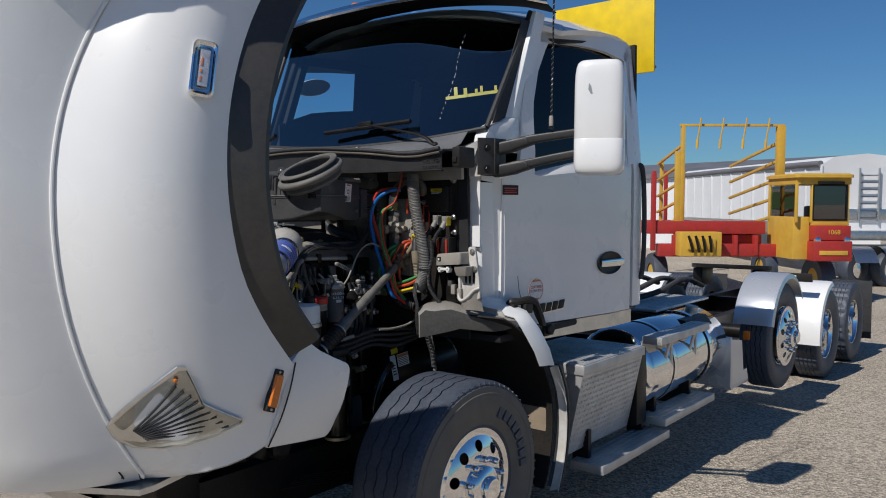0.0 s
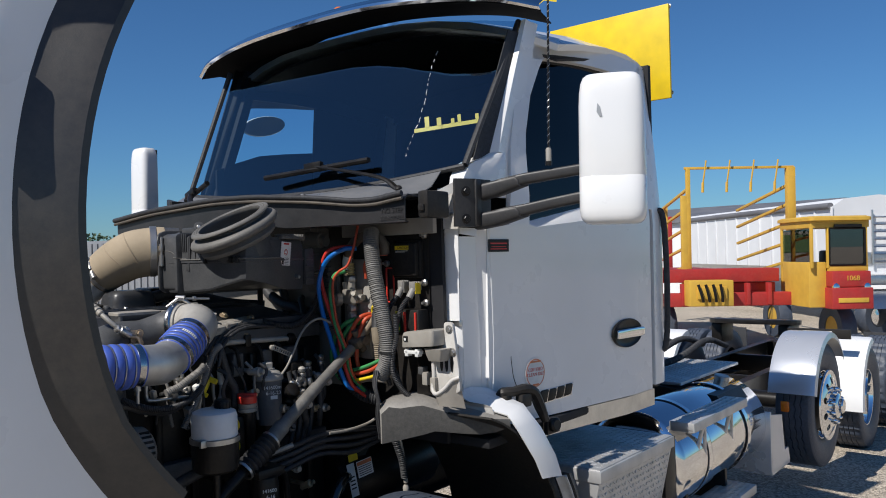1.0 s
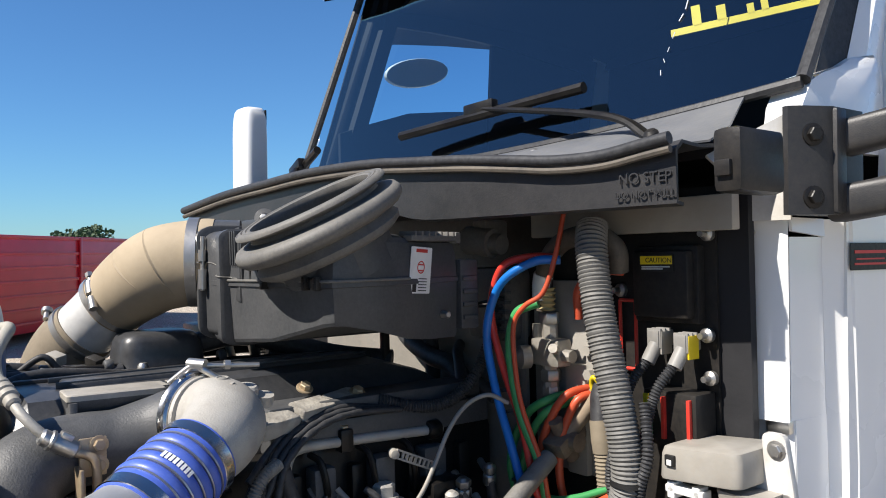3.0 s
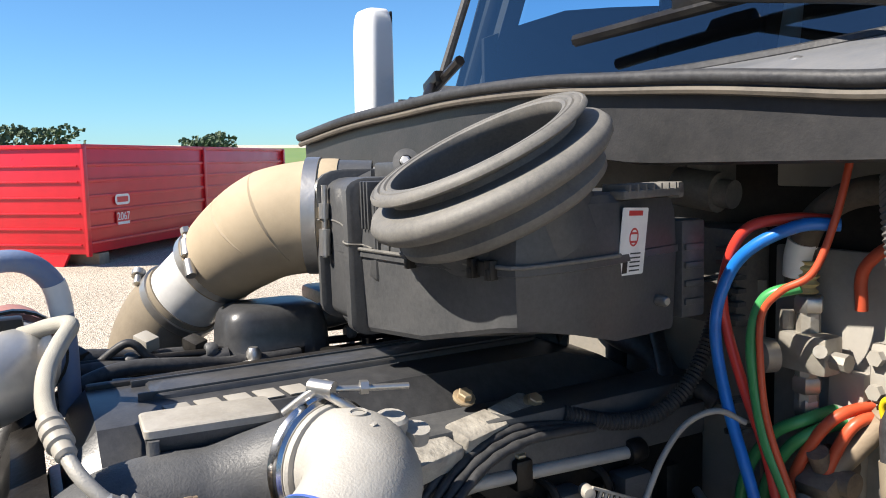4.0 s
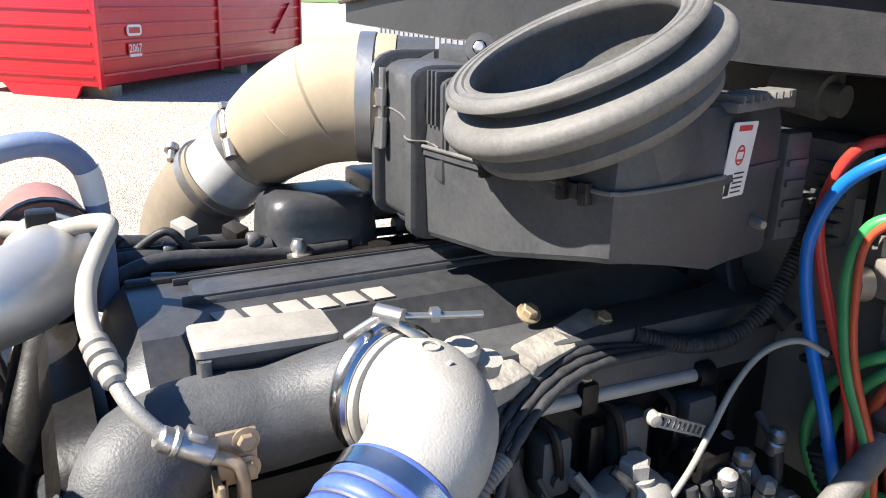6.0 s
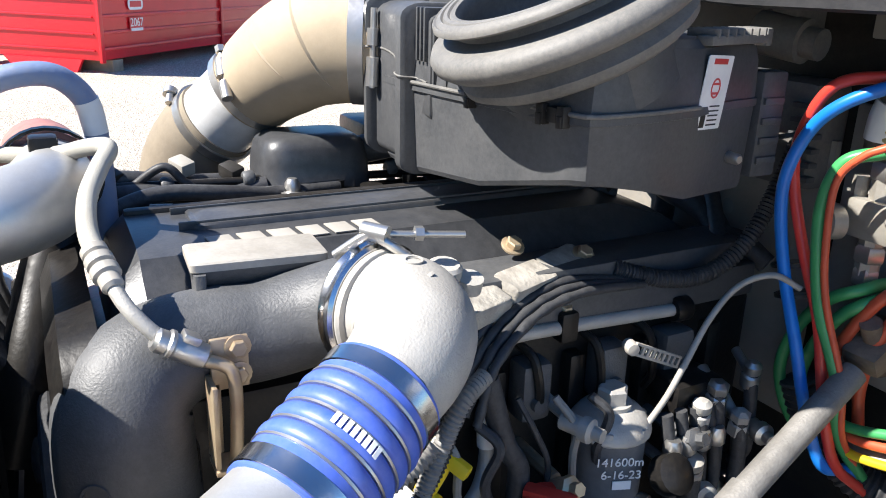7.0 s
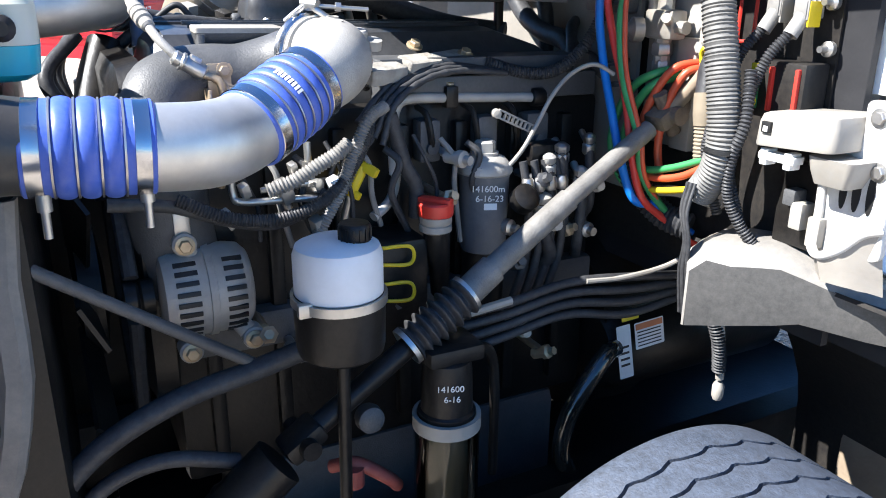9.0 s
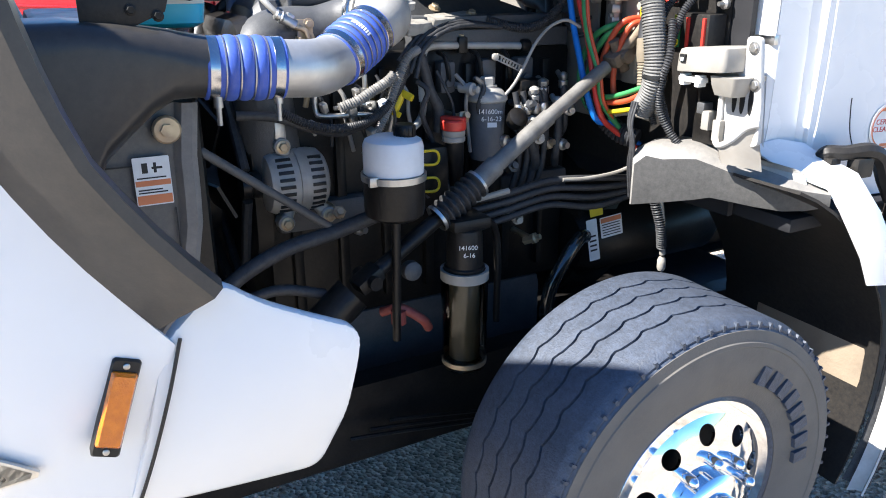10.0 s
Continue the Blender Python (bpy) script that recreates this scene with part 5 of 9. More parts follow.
# ---- engine bay: engine block and cover ----
engine = part("engine", bx(-0.26, 0.19, -0.72, 0.30, 0.75, 1.52, 0.02), CHASSIS, truck, "dark cast iron diesel engine block")
part("oil_pan", bx(-0.20, 0.20, -0.60, 0.22, 0.45, 0.76, 0.04), CASTIRON, engine, "black oil pan")
part("block_flange", bx(0.18, 0.235, -0.70, 0.28, 1.05, 1.13, 0.015), CASTIRON, engine, "block flange")
for k in range(7):
    part("block_rib", bx(0.185, 0.215, -0.66 + 0.14 * k, -0.63 + 0.14 * k, 0.80, 1.48, 0.008), CHASSIS, engine, "cast block rib")
part("gearbox", lathe([(0.10, 0), (0.27, 0.02), (0.28, 0.18), (0.20, 0.35), (0.17, 0.9), (0.10, 0.95)], 24, frm((0, 0.30, 0.88), (0, 1, 0))), CHASSIS, truck, "dark gearbox housing")
# valve cover: a long moulded lid with a stepped, sloping side
rings = []
for y, k in ((-0.70, 0.55), (-0.685, 0.85), (-0.66, 1.0), (0.08, 1.0), (0.20, 0.78), (0.25, 0.6), (0.27, 0.4)):
    h = 1.50 + 0.165 * k
    w = 0.02 * (1 - k)
    rings.append([(-0.21 + w, y, 1.50), (-0.205 + w, y, 1.50 + 0.10 * k), (-0.17 + w, y, h - 0.025 * k), (-0.13 + w, y, h - 0.004), (-0.10, y, h), (0.02, y, h - 0.003), (0.06, y, h - 0.010 * k), (0.075 - w, y, h - 0.03 * k), (0.125 - w, y, h - 0.065 * k), (0.15 - w, y, h - 0.11 * k), (0.155 - w, y, 1.50)])
vc = part("valve_cover", loft(rings), COVER, truck, "black moulded valve cover", angle=28)
part("cover_rib", merge(bx(-0.125, -0.105, -0.66, 0.09, 1.655, 1.672, 0.006)), BLACK, vc)
# plain raised shapes where the maker's name stands on the cover
for k in range(6):
    y = -0.575 + k * 0.041
    part("emblem_letter", slab([(-0.016, 0.0), (0.015, 0.008), (0.015, 0.040), (-0.016, 0.032)], 0.0022, pose(0.040, y, 1.6592, 0, 9, 0), 0.0006), OFFWHITE, vc, "plain light block on the cover")
for y in (-0.60, -0.35, -0.10, 0.06):
    part("cover_bolt", hexbolt((-0.175, y, 1.632), (-0.3, 0, 1), 0.009, 0.010), CHASSIS, vc)
# rail and studs behind the cover
part("fuel_rail", merge(rod((-0.225, -0.62, 1.655), (-0.20, 0.1, 1.615), 0.012), rod((-0.24, -0.55, 1.63), (-0.24, 0.2, 1.63), 0.018), *[rod((-0.225, y, 1.60), (-0.225, y, 1.66), 0.014) for y in (-0.5, -0.3, -0.16, 0.0)]), CHASSIS, truck, "black fuel rail with clamps")
stud = part("stud", rod((-0.207, -0.386, 1.59), (-0.207, -0.386, 1.652), 0.014), STEEL, truck, "tall stud with flanged nut")
part("nut", lathe([(0.022, 0), (0.022, 0.006), (0.013, 0.008), (0.013, 0.020), (0.008, 0.028)], 16, pose(-0.207, -0.386, 1.645)), STEEL, stud)
parts("stud", (rod((-0.19, -0.25, 1.60), (-0.19, -0.25, 1.655), 0.020), rod((-0.195, -0.10, 1.60), (-0.195, -0.10, 1.645), 0.014)), CHASSIS, truck)
part("rail_tube", merge(tube([(-0.21, -0.40, 1.648), (-0.23, -0.25, 1.640), (-0.22, -0.12, 1.628), (-0.16, -0.03, 1.63), (-0.05, 0.03, 1.66)], 0.010), *[lathe([(0.017, 0), (0.02, 0.01), (0.017, 0.022)], 12, frm((-0.226, y, 1.634), (0, 1, 0))) for y in (-0.17, -0.13, -0.09)]), CHASSIS, truck, "black line with couplings")
part("wire_harness", merge(tube([(-0.26, -0.72, 1.66), (-0.24, -0.60, 1.655), (-0.25, -0.52, 1.640), (-0.24, -0.42, 1.655)], 0.018), tube([(-0.20, -0.70, 1.62), (-0.19, -0.62, 1.645), (-0.21, -0.55, 1.63), (-0.23, -0.5, 1.65)], 0.010), tube([(-0.26, -0.64, 1.66), (-0.24, -0.585, 1.700), (-0.235, -0.555, 1.675), (-0.24, -0.53, 1.655)], 0.007)), RUBBER, truck, "taped black wiring")
tg, tgm = plate((-0.165, -0.60, 1.645), (0.3, 1, 0), (0.4, 0, 0.9), 0.035, 0.04, 0.001)
part("wire_tag", tg, LABEL, truck, "white paper tag on the wiring")
# breather canister (long low black box)
rings = []
for z, k, dx in ((1.636, 1.06, 0), (1.641, 1.06, 0), (1.642, 1.02, 0), (1.646, 1.02, 0), (1.648, 1.0, 0), (1.69, 0.97, 0), (1.714, 0.92, 0), (1.726, 0.86, 0), (1.734, 0.74, 0), (1.737, 0.5, 0)):
    rings.append([(-0.29 + 0.075 * k * px, -0.330 + 0.098 * (k if k < 1 else 1 + (k - 1) * 0.5) * py, z) for px, py in rrect(2, 2, 0.45)])
br = part("breather", loft(rings), COVER, truck, "low black breather box")
part("breather_bracket", merge(bx(-0.33, -0.25, -0.475, -0.42, 1.645, 1.662, 0.006), lathe([(0.016, 0), (0.016, 0.02)], 14, pose(-0.25, -0.44, 1.65))), CHASSIS, br)
part("breather_hose", merge(tube([(-0.27, -0.24, 1.70), (-0.24, -0.15, 1.715), (-0.20, -0.06, 1.695), (-0.12, 0.05, 1.66), (-0.02, 0.16, 1.645)], 0.026, 12), tube([(-0.33, -0.24, 1.68), (-0.34, -0.12, 1.68), (-0.36, 0.05, 1.66)], 0.022, 12)), RUBBER, truck, "thick black hose")
part("firewall_pad", merge(sheet([[(-0.62, 0.318, z), (-0.35, 0.322, z), (-0.05, 0.338, z), (0.20, 0.350, z), (0.27, 0.352, z)] for z in (1.30, 1.50, 1.62, 1.72, 1.78)], 0.01), *[lathe([(0.016, 0), (0.016, 0.004), (0.006, 0.008)], 14, frm((x, 0.320 + 0.04 * (x + 0.4), z), (0, -1, 0))) for x, z in ((-0.45, 1.60), (-0.15, 1.64), (0.08, 1.63))]), mat("pale_insulation", (0.24, 0.225, 0.20), (0.18, 0.17, 0.15), 0.7, bump=0.25, scale=7, dust=0.35), truck, "pale dusty insulation on the firewall")
part("rear_bracket", bx(-0.36, -0.27, 0.10, 0.30, 1.50, 1.60, 0.02), CHASSIS, truck, "black bracket behind the engine")
for pts, r in ((((-0.30, 0.12, 1.62), (-0.24, 0.20, 1.615), (-0.20, 0.28, 1.58), (-0.18, 0.30, 1.50)), 0.014), (((0.20, 0.20, 1.57), (0.14, 0.25, 1.615), (0.08, 0.29, 1.66), (0.04, 0.33, 1.675)), 0.014), (((-0.20, 0.29, 1.74), (-0.12, 0.285, 1.68), (-0.02, 0.28, 1.645), (0.08, 0.275, 1.63), (0.16, 0.26, 1.58)), 0.024), (((-0.08, 0.30, 1.76), (-0.05, 0.30, 1.69), (-0.04, 0.30, 1.60), (-0.06, 0.30, 1.50)), 0.020), (((0.06, 0.20, 1.54), (0.10, 0.25, 1.59), (0.17, 0.27, 1.60), (0.22, 0.29, 1.57)), 0.018)):
    part("rear_hose", tube(pts, r, 12), RUBBER, truck, "black hose behind the engine")
part("heat_pipe", merge(tube([(-0.22, -0.12, 1.70), (-0.25, -0.10, 1.66), (-0.26, -0.09, 1.60)], 0.014), tube([(-0.30, -0.16, 1.72), (-0.31, -0.13, 1.62)], 0.012)), STEEL, truck, "bare metal pipe")

PAD = mat("machined_pad", (0.36, 0.335, 0.295), (0.27, 0.25, 0.215), 0.6, 0.2, bump=0.12, fine=160, scale=24, dust=0.5, dustcol=(0.50, 0.46, 0.40))
# intake elbow in black cast iron, with a flat pad
askew = False
intake = part("intake_pipe", tube([(0.262, -0.424, 1.629), (0.225, -0.446, 1.624), (0.193, -0.490, 1.606), (0.178, -0.552, 1.590), (0.174, -0.62, 1.588), (0.180, -0.676, 1.574), (0.195, -0.712, 1.540), (0.206, -0.718, 1.47), (0.206, -0.710, 1.36), (0.20, -0.69, 1.20)], [0.063, 0.063, 0.061, 0.060, 0.062, 0.068, 0.074, 0.077, 0.077, 0.077], 36, 6), CASTIRON, truck, "black cast iron intake elbow")
PADM = Matrix.Translation((0.128, -0.543, -0.012)) @ pose(0, 0, 0, 0, 0, -4)
part("intake_boss", loft([[PADM @ Vector((w * px - o, l * py, z)) for px, py in rrect(2, 2, 0.2)] for z, w, l, o in ((1.60, 0.030, 0.070, 0.0), (1.655, 0.030, 0.076, 0.004), (1.672, 0.038, 0.080, 0.0), (1.680, 0.040, 0.082, 0.0))]), CASTIRON, intake, "cast boss")
parts("boss_rib", [loft([[PADM @ Vector((x + px * w, y + py * 0.007, z)) for px, py in rrect(2, 2, 0.3)] for z, x, w in ((1.625, 0.034, 0.024), (1.655, 0.030, 0.020), (1.678, 0.026, 0.020))]) for y in (-0.072, 0.074)], CASTIRON, intake, "cast rib under the pad")
part("intake_pad", loft([[PADM @ Vector((w * px, l * py, z)) for px, py in rrect(2, 2, 0.12)] for z, w, l in ((1.680, 0.040, 0.082), (1.689, 0.040, 0.082), (1.691, 0.038, 0.080))]), PAD, intake, "flat dusty machined pad")
part("casting_mark", ring([(0.016, 0), (0.016, 0.003), (0.012, 0.003), (0.012, 0)], 20, frm((0.272, -0.756, 1.475), (0.86, -0.50, 0.1))), CASTIRON, intake, "raised casting mark")
# aluminium elbow on a V-band clamp
ELB = [(0.236, -0.436, 1.629), (0.262, -0.424, 1.632), (0.296, -0.415, 1.634), (0.332, -0.421, 1.630), (0.366, -0.447, 1.618), (0.393, -0.486, 1.602)]
elbow = part("charge_elbow", tube(ELB, [0.066, 0.068, 0.070, 0.069, 0.066, 0.061], 36, 8), ALU_CAST, truck, "cast aluminium charge-air elbow")
AXV = Vector((0.93, 0.30, 0.08)).normalized()
part("elbow_lip", ring([(0.064, -0.004), (0.073, -0.003), (0.074, 0.001), (0.072, 0.005), (0.064, 0.006)], 44, frm(Vector((0.250, -0.431, 1.630)) + AXV * 0.012, AXV)), ALU_CAST, elbow, "rolled lip of the elbow")
for k in range(7):
    part("elbow_mark", bx(-0.004, 0.004, -0.0025, 0.0025, 0, 0.002, 0.0005, m=frm((0.338 + 0.0075 * k, -0.408 - 0.0075 * k, 1.6985 - 0.0042 * k), (0.35, -0.1, 0.93)) @ pose(0, 0, 0, 0, 0, 40)), ALU_CAST, elbow)
part("casting_ring", ring([(0.011, 0), (0.011, 0.0022), (0.009, 0.0022), (0.009, 0)], 20, frm((0.303, -0.412, 1.7035), (0.1, -0.02, 1))), ALU_CAST, elbow, "raised cast ring")
BAND = mat("dull_band_steel", (0.56, 0.56, 0.57), (0.46, 0.46, 0.47), 0.22, 1.0, bump=0.04, scale=22, dust=0.12, dustcol=(0.42, 0.39, 0.34))
vb = part("v_band_clamp", ring([(0.066, -0.015), (0.076, -0.014), (0.079, -0.009), (0.0765, -0.003), (0.0765, 0.003), (0.079, 0.008), (0.075, 0.012), (0.066, 0.012)], 48, frm((0.246, -0.432, 1.630), AXV)), BAND, truck, "dull steel V-band clamp")
part("clamp_bolt", merge(tube([(0.224, -0.475, 1.692), (0.240, -0.455, 1.712), (0.250, -0.442, 1.722), (0.262, -0.430, 1.716), (0.272, -0.405, 1.698)], 0.006, 10, 6, flat=1.0), rod((0.238, -0.446, 1.724), (0.262, -0.425, 1.722), 0.011, 14), rod((0.25, -0.44, 1.722), (0.272, -0.330, 1.716), 0.0042), lathe([(0.009, 0), (0.009, 0.010)], 6, frm((0.259, -0.39, 1.720), (0.2, 0.97, -0.05)))), STEEL, vb, "T-bolt of the clamp")
part("pad_lug", merge(lathe([(0.022, 0), (0.022, 0.022), (0.018, 0.026)], 14, frm((0.262, -0.352, 1.655), (0.2, 0, 1))), lathe([(0.017, 0), (0.017, 0.018)], 14, frm((0.272, -0.322, 1.645), (0.3, 0, 1)))), ALU_CAST, elbow)


def blue_hose(a, b, r, n_ribs, name="blue_hose"):
    """A humped silicone hose with steel rings in its valleys and a band clamp at each end."""
    a, b = Vector(a), Vector(b)
    L = (b - a).length
    m = frm(a, b - a)
    pr = [(r * 0.99, 0.0), (r * 1.07, 0.004), (r * 1.07, 0.235 * L)]
    c0, c1 = 0.24 * L, 0.76 * L
    for k in range(n_ribs):
        w = (c1 - c0) / n_ribs
        for t, q in ((0.05, 1.04), (0.16, 1.09), (0.32, 1.115), (0.5, 1.125), (0.68, 1.115), (0.84, 1.09), (0.95, 1.04)):
            pr.append((r * q, c0 + w * (k + t)))
    pr += [(r * 1.07, 0.765 * L), (r * 1.07, L - 0.004), (r * 0.99, L)]
    h = part(name, lathe(pr, 40, m, caps=False), BLUE, truck, "ribbed blue silicone charge-air hose")
    for k in range(n_ribs + 1):
        z = c0 + (c1 - c0) * k / n_ribs
        part("wire_ring", ring([(r * 1.05, z - 0.0014), (r * 1.10, z - 0.0014), (r * 1.10, z + 0.0014), (r * 1.05, z + 0.0014)], 40, m), STEEL, h, "thin steel ring")
    for z in (0.11 * L, 0.89 * L):
        part("hose_clamp", ring([(r * 1.06, z - 0.011), (r * 1.095, z - 0.010), (r * 1.085, z), (r * 1.095, z + 0.010), (r * 1.06, z + 0.011)], 40, m), BAND, h, "wide steel band clamp")
    return h


h1 = blue_hose((0.390, -0.483, 1.603), (0.468, -0.616, 1.541), 0.0625, 4)
HM = frm((0.385, -0.474, 1.607), Vector((0.468, -0.616, 1.541)) - Vector((0.385, -0.474, 1.607)))
hdir = HM.inverted() @ Vector((1.4, -0.80, 1.95))
hang = math.degrees(math.atan2(hdir.y, hdir.x))
for k in range(8):
    part("print_bar", bx(0.0717, 0.0726, -0.0024, 0.0024, 0.096, 0.108, 0, m=HM @ pose(0, 0, 0, 0, 0, hang - 10 + 5.6 * k)), INK_WHITE, h1, "plain white print bar")
ELB2 = [(0.457, -0.598, 1.549), (0.486, -0.642, 1.537), (0.516, -0.684, 1.534), (0.535, -0.728, 1.537), (0.544, -0.785, 1.541)]
part("charge_pipe", tube(ELB2, [0.0615, 0.0635, 0.0645, 0.0635, 0.0625], 32, 6), PIPE, truck, "scuffed aluminium charge-air pipe")
h2 = blue_hose((0.541, -0.765, 1.541), (0.527, -0.938, 1.548), 0.0625, 3)
for y in (-0.785, -0.916):
    part("clamp_screw", merge(rod((0.56, y, 1.488), (0.56, y, 1.430), 0.006), rod((0.56, y, 1.492), (0.56, y, 1.468), 0.010)), STEEL, h2, "hanging clamp screw")

# ---- cooling package and black ducts at the front ----
askew = True
duct = part("charge_duct", loft([[(cx + w * px, y, cz + h * pz) for px, pz in rrect(2, 2, q, 6)] for y, cx, cz, w, h, q in ((-0.900, 0.505, 1.541, 0.0655, 0.0655, 0.98), (-0.935, 0.504, 1.546, 0.067, 0.066, 0.95), (-0.985, 0.500, 1.551, 0.074, 0.071, 0.8), (-1.03, 0.488, 1.542, 0.088, 0.086, 0.6), (-1.08, 0.475, 1.525, 0.102, 0.110, 0.45), (-1.13, 0.465, 1.505, 0.112, 0.134, 0.35), (-1.17, 0.46, 1.465, 0.118, 0.176, 0.3), (-1.21, 0.46, 1.41, 0.12, 0.23, 0.25), (-1.36, 0.46, 1.38, 0.12, 0.26, 0.25))]), TRIM, truck, "black moulded duct ahead of the engine", angle=50)
rad = part("radiator", merge(bx(-0.46, 0.46, -1.22, -1.02, 0.55, 1.62, 0.02)), CHASSIS, truck, "radiator with black shroud")
SHR = ((-0.932, 1.47), (-0.938, 1.42), (-0.946, 1.35), (-0.947, 1.27), (-0.950, 1.20), (-0.966, 1.116), (-0.983, 1.05), (-1.003, 1.00), (-1.037, 0.955), (-1.09, 0.90))
shroud = mat("grey_shroud_plastic", (0.060, 0.060, 0.062), (0.085, 0.083, 0.080), 0.5, bump=0.10, scale=9, dust=0.4, dustcol=(0.22, 0.20, 0.17))
part("shroud_side", sheet([[(0.487, -1.36, z), (0.488, (y - 1.36) / 2, z), (0.488, y - 0.055, z), (0.484, y - 0.045, z)] for y, z in SHR], 0.012), shroud, rad, "dusty dark side of the fan shroud")
part("shroud_edge", sheet([[(0.484, y - 0.046, z), (0.502, y - 0.034, z), (0.506, y - 0.012, z), (0.499, y, z), (0.480, y + 0.004, z)] for y, z in SHR], 0.005), mat("dusty_grey_flange", (0.17, 0.165, 0.155), (0.13, 0.125, 0.118), 0.55, bump=0.08, scale=10, dust=0.5, dustcol=(0.33, 0.30, 0.26)), rad, "dusty grey flange of the shroud")
part("shroud_crease", bx(0.493, 0.496, -1.004, -1.001, 1.03, 1.245, 0.0005), INK, rad, "dark joint in the shroud")
part("shroud_crease", bx(0.493, 0.496, -1.15, -1.06, 1.343, 1.346, 0.0005, m=None), INK, rad)
part("shroud_bolt", merge(lathe([(0.030, 0), (0.030, 0.006), (0.026, 0.010)], 24, frm((0.500, -1.003, 1.417), (1, 0, 0))), lathe([(0.014, 0.008), (0.014, 0.016)], 6, frm((0.50, -1.003, 1.417), (1, 0, 0)))), RUSTY, rad, "large yellowed bolt")
sp_, smx = plate((0.499, -1.043, 1.310), (0, 1, 0), (0, 0, 1), 0.075, 0.105, 0.0012)
stk = part("fan_warning_label", sp_, LABEL, truck, "white and orange fan warning label")
part("label_band", bars(smx, [(-0.036, -0.050, 0.072, 0.020), (-0.036, -0.010, 0.072, 0.012)], 0.0014), INK_ORANGE, stk)
part("label_print", bars(smx, [(-0.032, -0.026, 0.060, 0.003), (-0.032, -0.020, 0.05, 0.003), (-0.032, 0.006, 0.06, 0.003), (-0.02, 0.018, 0.012, 0.022), (0.0, 0.026, 0.022, 0.005), (0.004, 0.018, 0.006, 0.022)], 0.0016), INK, stk)
part("shroud_bracket", slab([(-0.11, -0.03), (-0.02, -0.03), (0.05, 0.0), (0.06, 0.03), (0.03, 0.045), (-0.11, 0.045)], 0.008, Matrix(((0, 0, 1, 0.515), (1, 0, 0, -1.03), (0, 1, 0, 1.655), (0, 0, 0, 1))), 0.002), BLACK, rad, "black bracket with bolts")
for y, z in ((-1.045, 1.66), (-0.995, 1.648)):
    part("bolt", hexbolt((0.523, y, z), (1, 0, 0), 0.008), CHASSIS, rad)
part("side_brace", rod((0.47, -1.003, 1.41), (0.40, -0.60, 1.10), 0.011, 12), CASTIRON, truck, "long grey brace rod")
bot = part("washer_bottle", loft([[(0.30 + w * px, -0.965 + l * py, z) for px, py in rrect(2, 2, 0.4)] for z, w, l in ((1.615, 0.10, 0.075), (1.625, 0.115, 0.09), (1.665, 0.12, 0.095))]), TEAL, truck, "washer bottle with teal fluid")
part("bottle_top", loft([[(0.30 + w * px, -0.965 + l * py, z) for px, py in rrect(2, 2, 0.4)] for z, w, l in ((1.6655, 0.12, 0.095), (1.72, 0.122, 0.095), (1.745, 0.10, 0.08))]), FLUIDTOP, bot, "pale empty part of the bottle")
part("bottle_knob", merge(lathe([(0.018, 0), (0.018, 0.02), (0.010, 0.028)], 16, frm((0.425, -0.915, 1.69), (1, 0, 0))), tube([(0.43, -1.02, 1.71), (0.44, -0.98, 1.685), (0.44, -0.93, 1.688)], 0.006)), BLACK, bot)
# silver upper coolant pipe and hoses at the front of the engine
askew = False
cool = part("coolant_pipe", tube([(-0.32, -0.755, 1.70), (-0.18, -0.752, 1.718), (-0.05, -0.755, 1.722), (0.01, -0.80, 1.717), (0.03, -0.87, 1.708), (0.03, -0.98, 1.70)], [0.054, 0.054, 0.055, 0.055, 0.054, 0.054], 24, 6), PIPE, truck, "smooth aluminium coolant pipe")
part("coolant_hose_red", tube([(-0.36, -0.755, 1.705), (-0.24, -0.753, 1.715), (-0.15, -0.752, 1.719)], [0.06, 0.064, 0.064], 20, 6), mat("reddish_rubber", (0.32, 0.13, 0.11), (0.26, 0.10, 0.09), 0.6, dust=0.4), cool, "faded red coolant hose")
part("hose_band", ring([(0.066, -0.008), (0.070, -0.008), (0.070, 0.008), (0.066, 0.008)], 28, frm((-0.15, -0.752, 1.719), (1, 0, 0))), CHASSIS, cool)
part("blue_coolant_hose", tube([(-0.16, -0.86, 1.815), (-0.15, -0.80, 1.852), (-0.15, -0.743, 1.859), (-0.155, -0.708, 1.838), (-0.16, -0.690, 1.800), (-0.16, -0.684, 1.72), (-0.16, -0.684, 1.62)], 0.0165, 14, 8), mat("dusty_blue_hose", (0.10, 0.17, 0.33), (0.14, 0.20, 0.33), 0.5, dust=0.35), truck, "dusty blue heater hose")
part("hose_tag", tube([(-0.158, -0.696, 1.822), (-0.160, -0.691, 1.805), (-0.161, -0.687, 1.775)], 0.0176, 14, 4), LABEL, bpy.data.objects["blue_coolant_hose"], "white printed hose tag")
brl = [(-0.22, -0.86, 1.745), (-0.08, -0.757, 1.764), (-0.03, -0.708, 1.782), (0.005, -0.688, 1.787), (0.045, -0.704, 1.772), (0.09, -0.723, 1.748), (0.14, -0.729, 1.722), (0.185, -0.722, 1.700)]
part("braided_hose", tube(brl, 0.0112, 14, 8), mat("braided_cover", (0.36, 0.35, 0.31), (0.26, 0.25, 0.22), 0.8, bump=0.35, fine=1300, dust=0.4), truck, "grey braided hose")
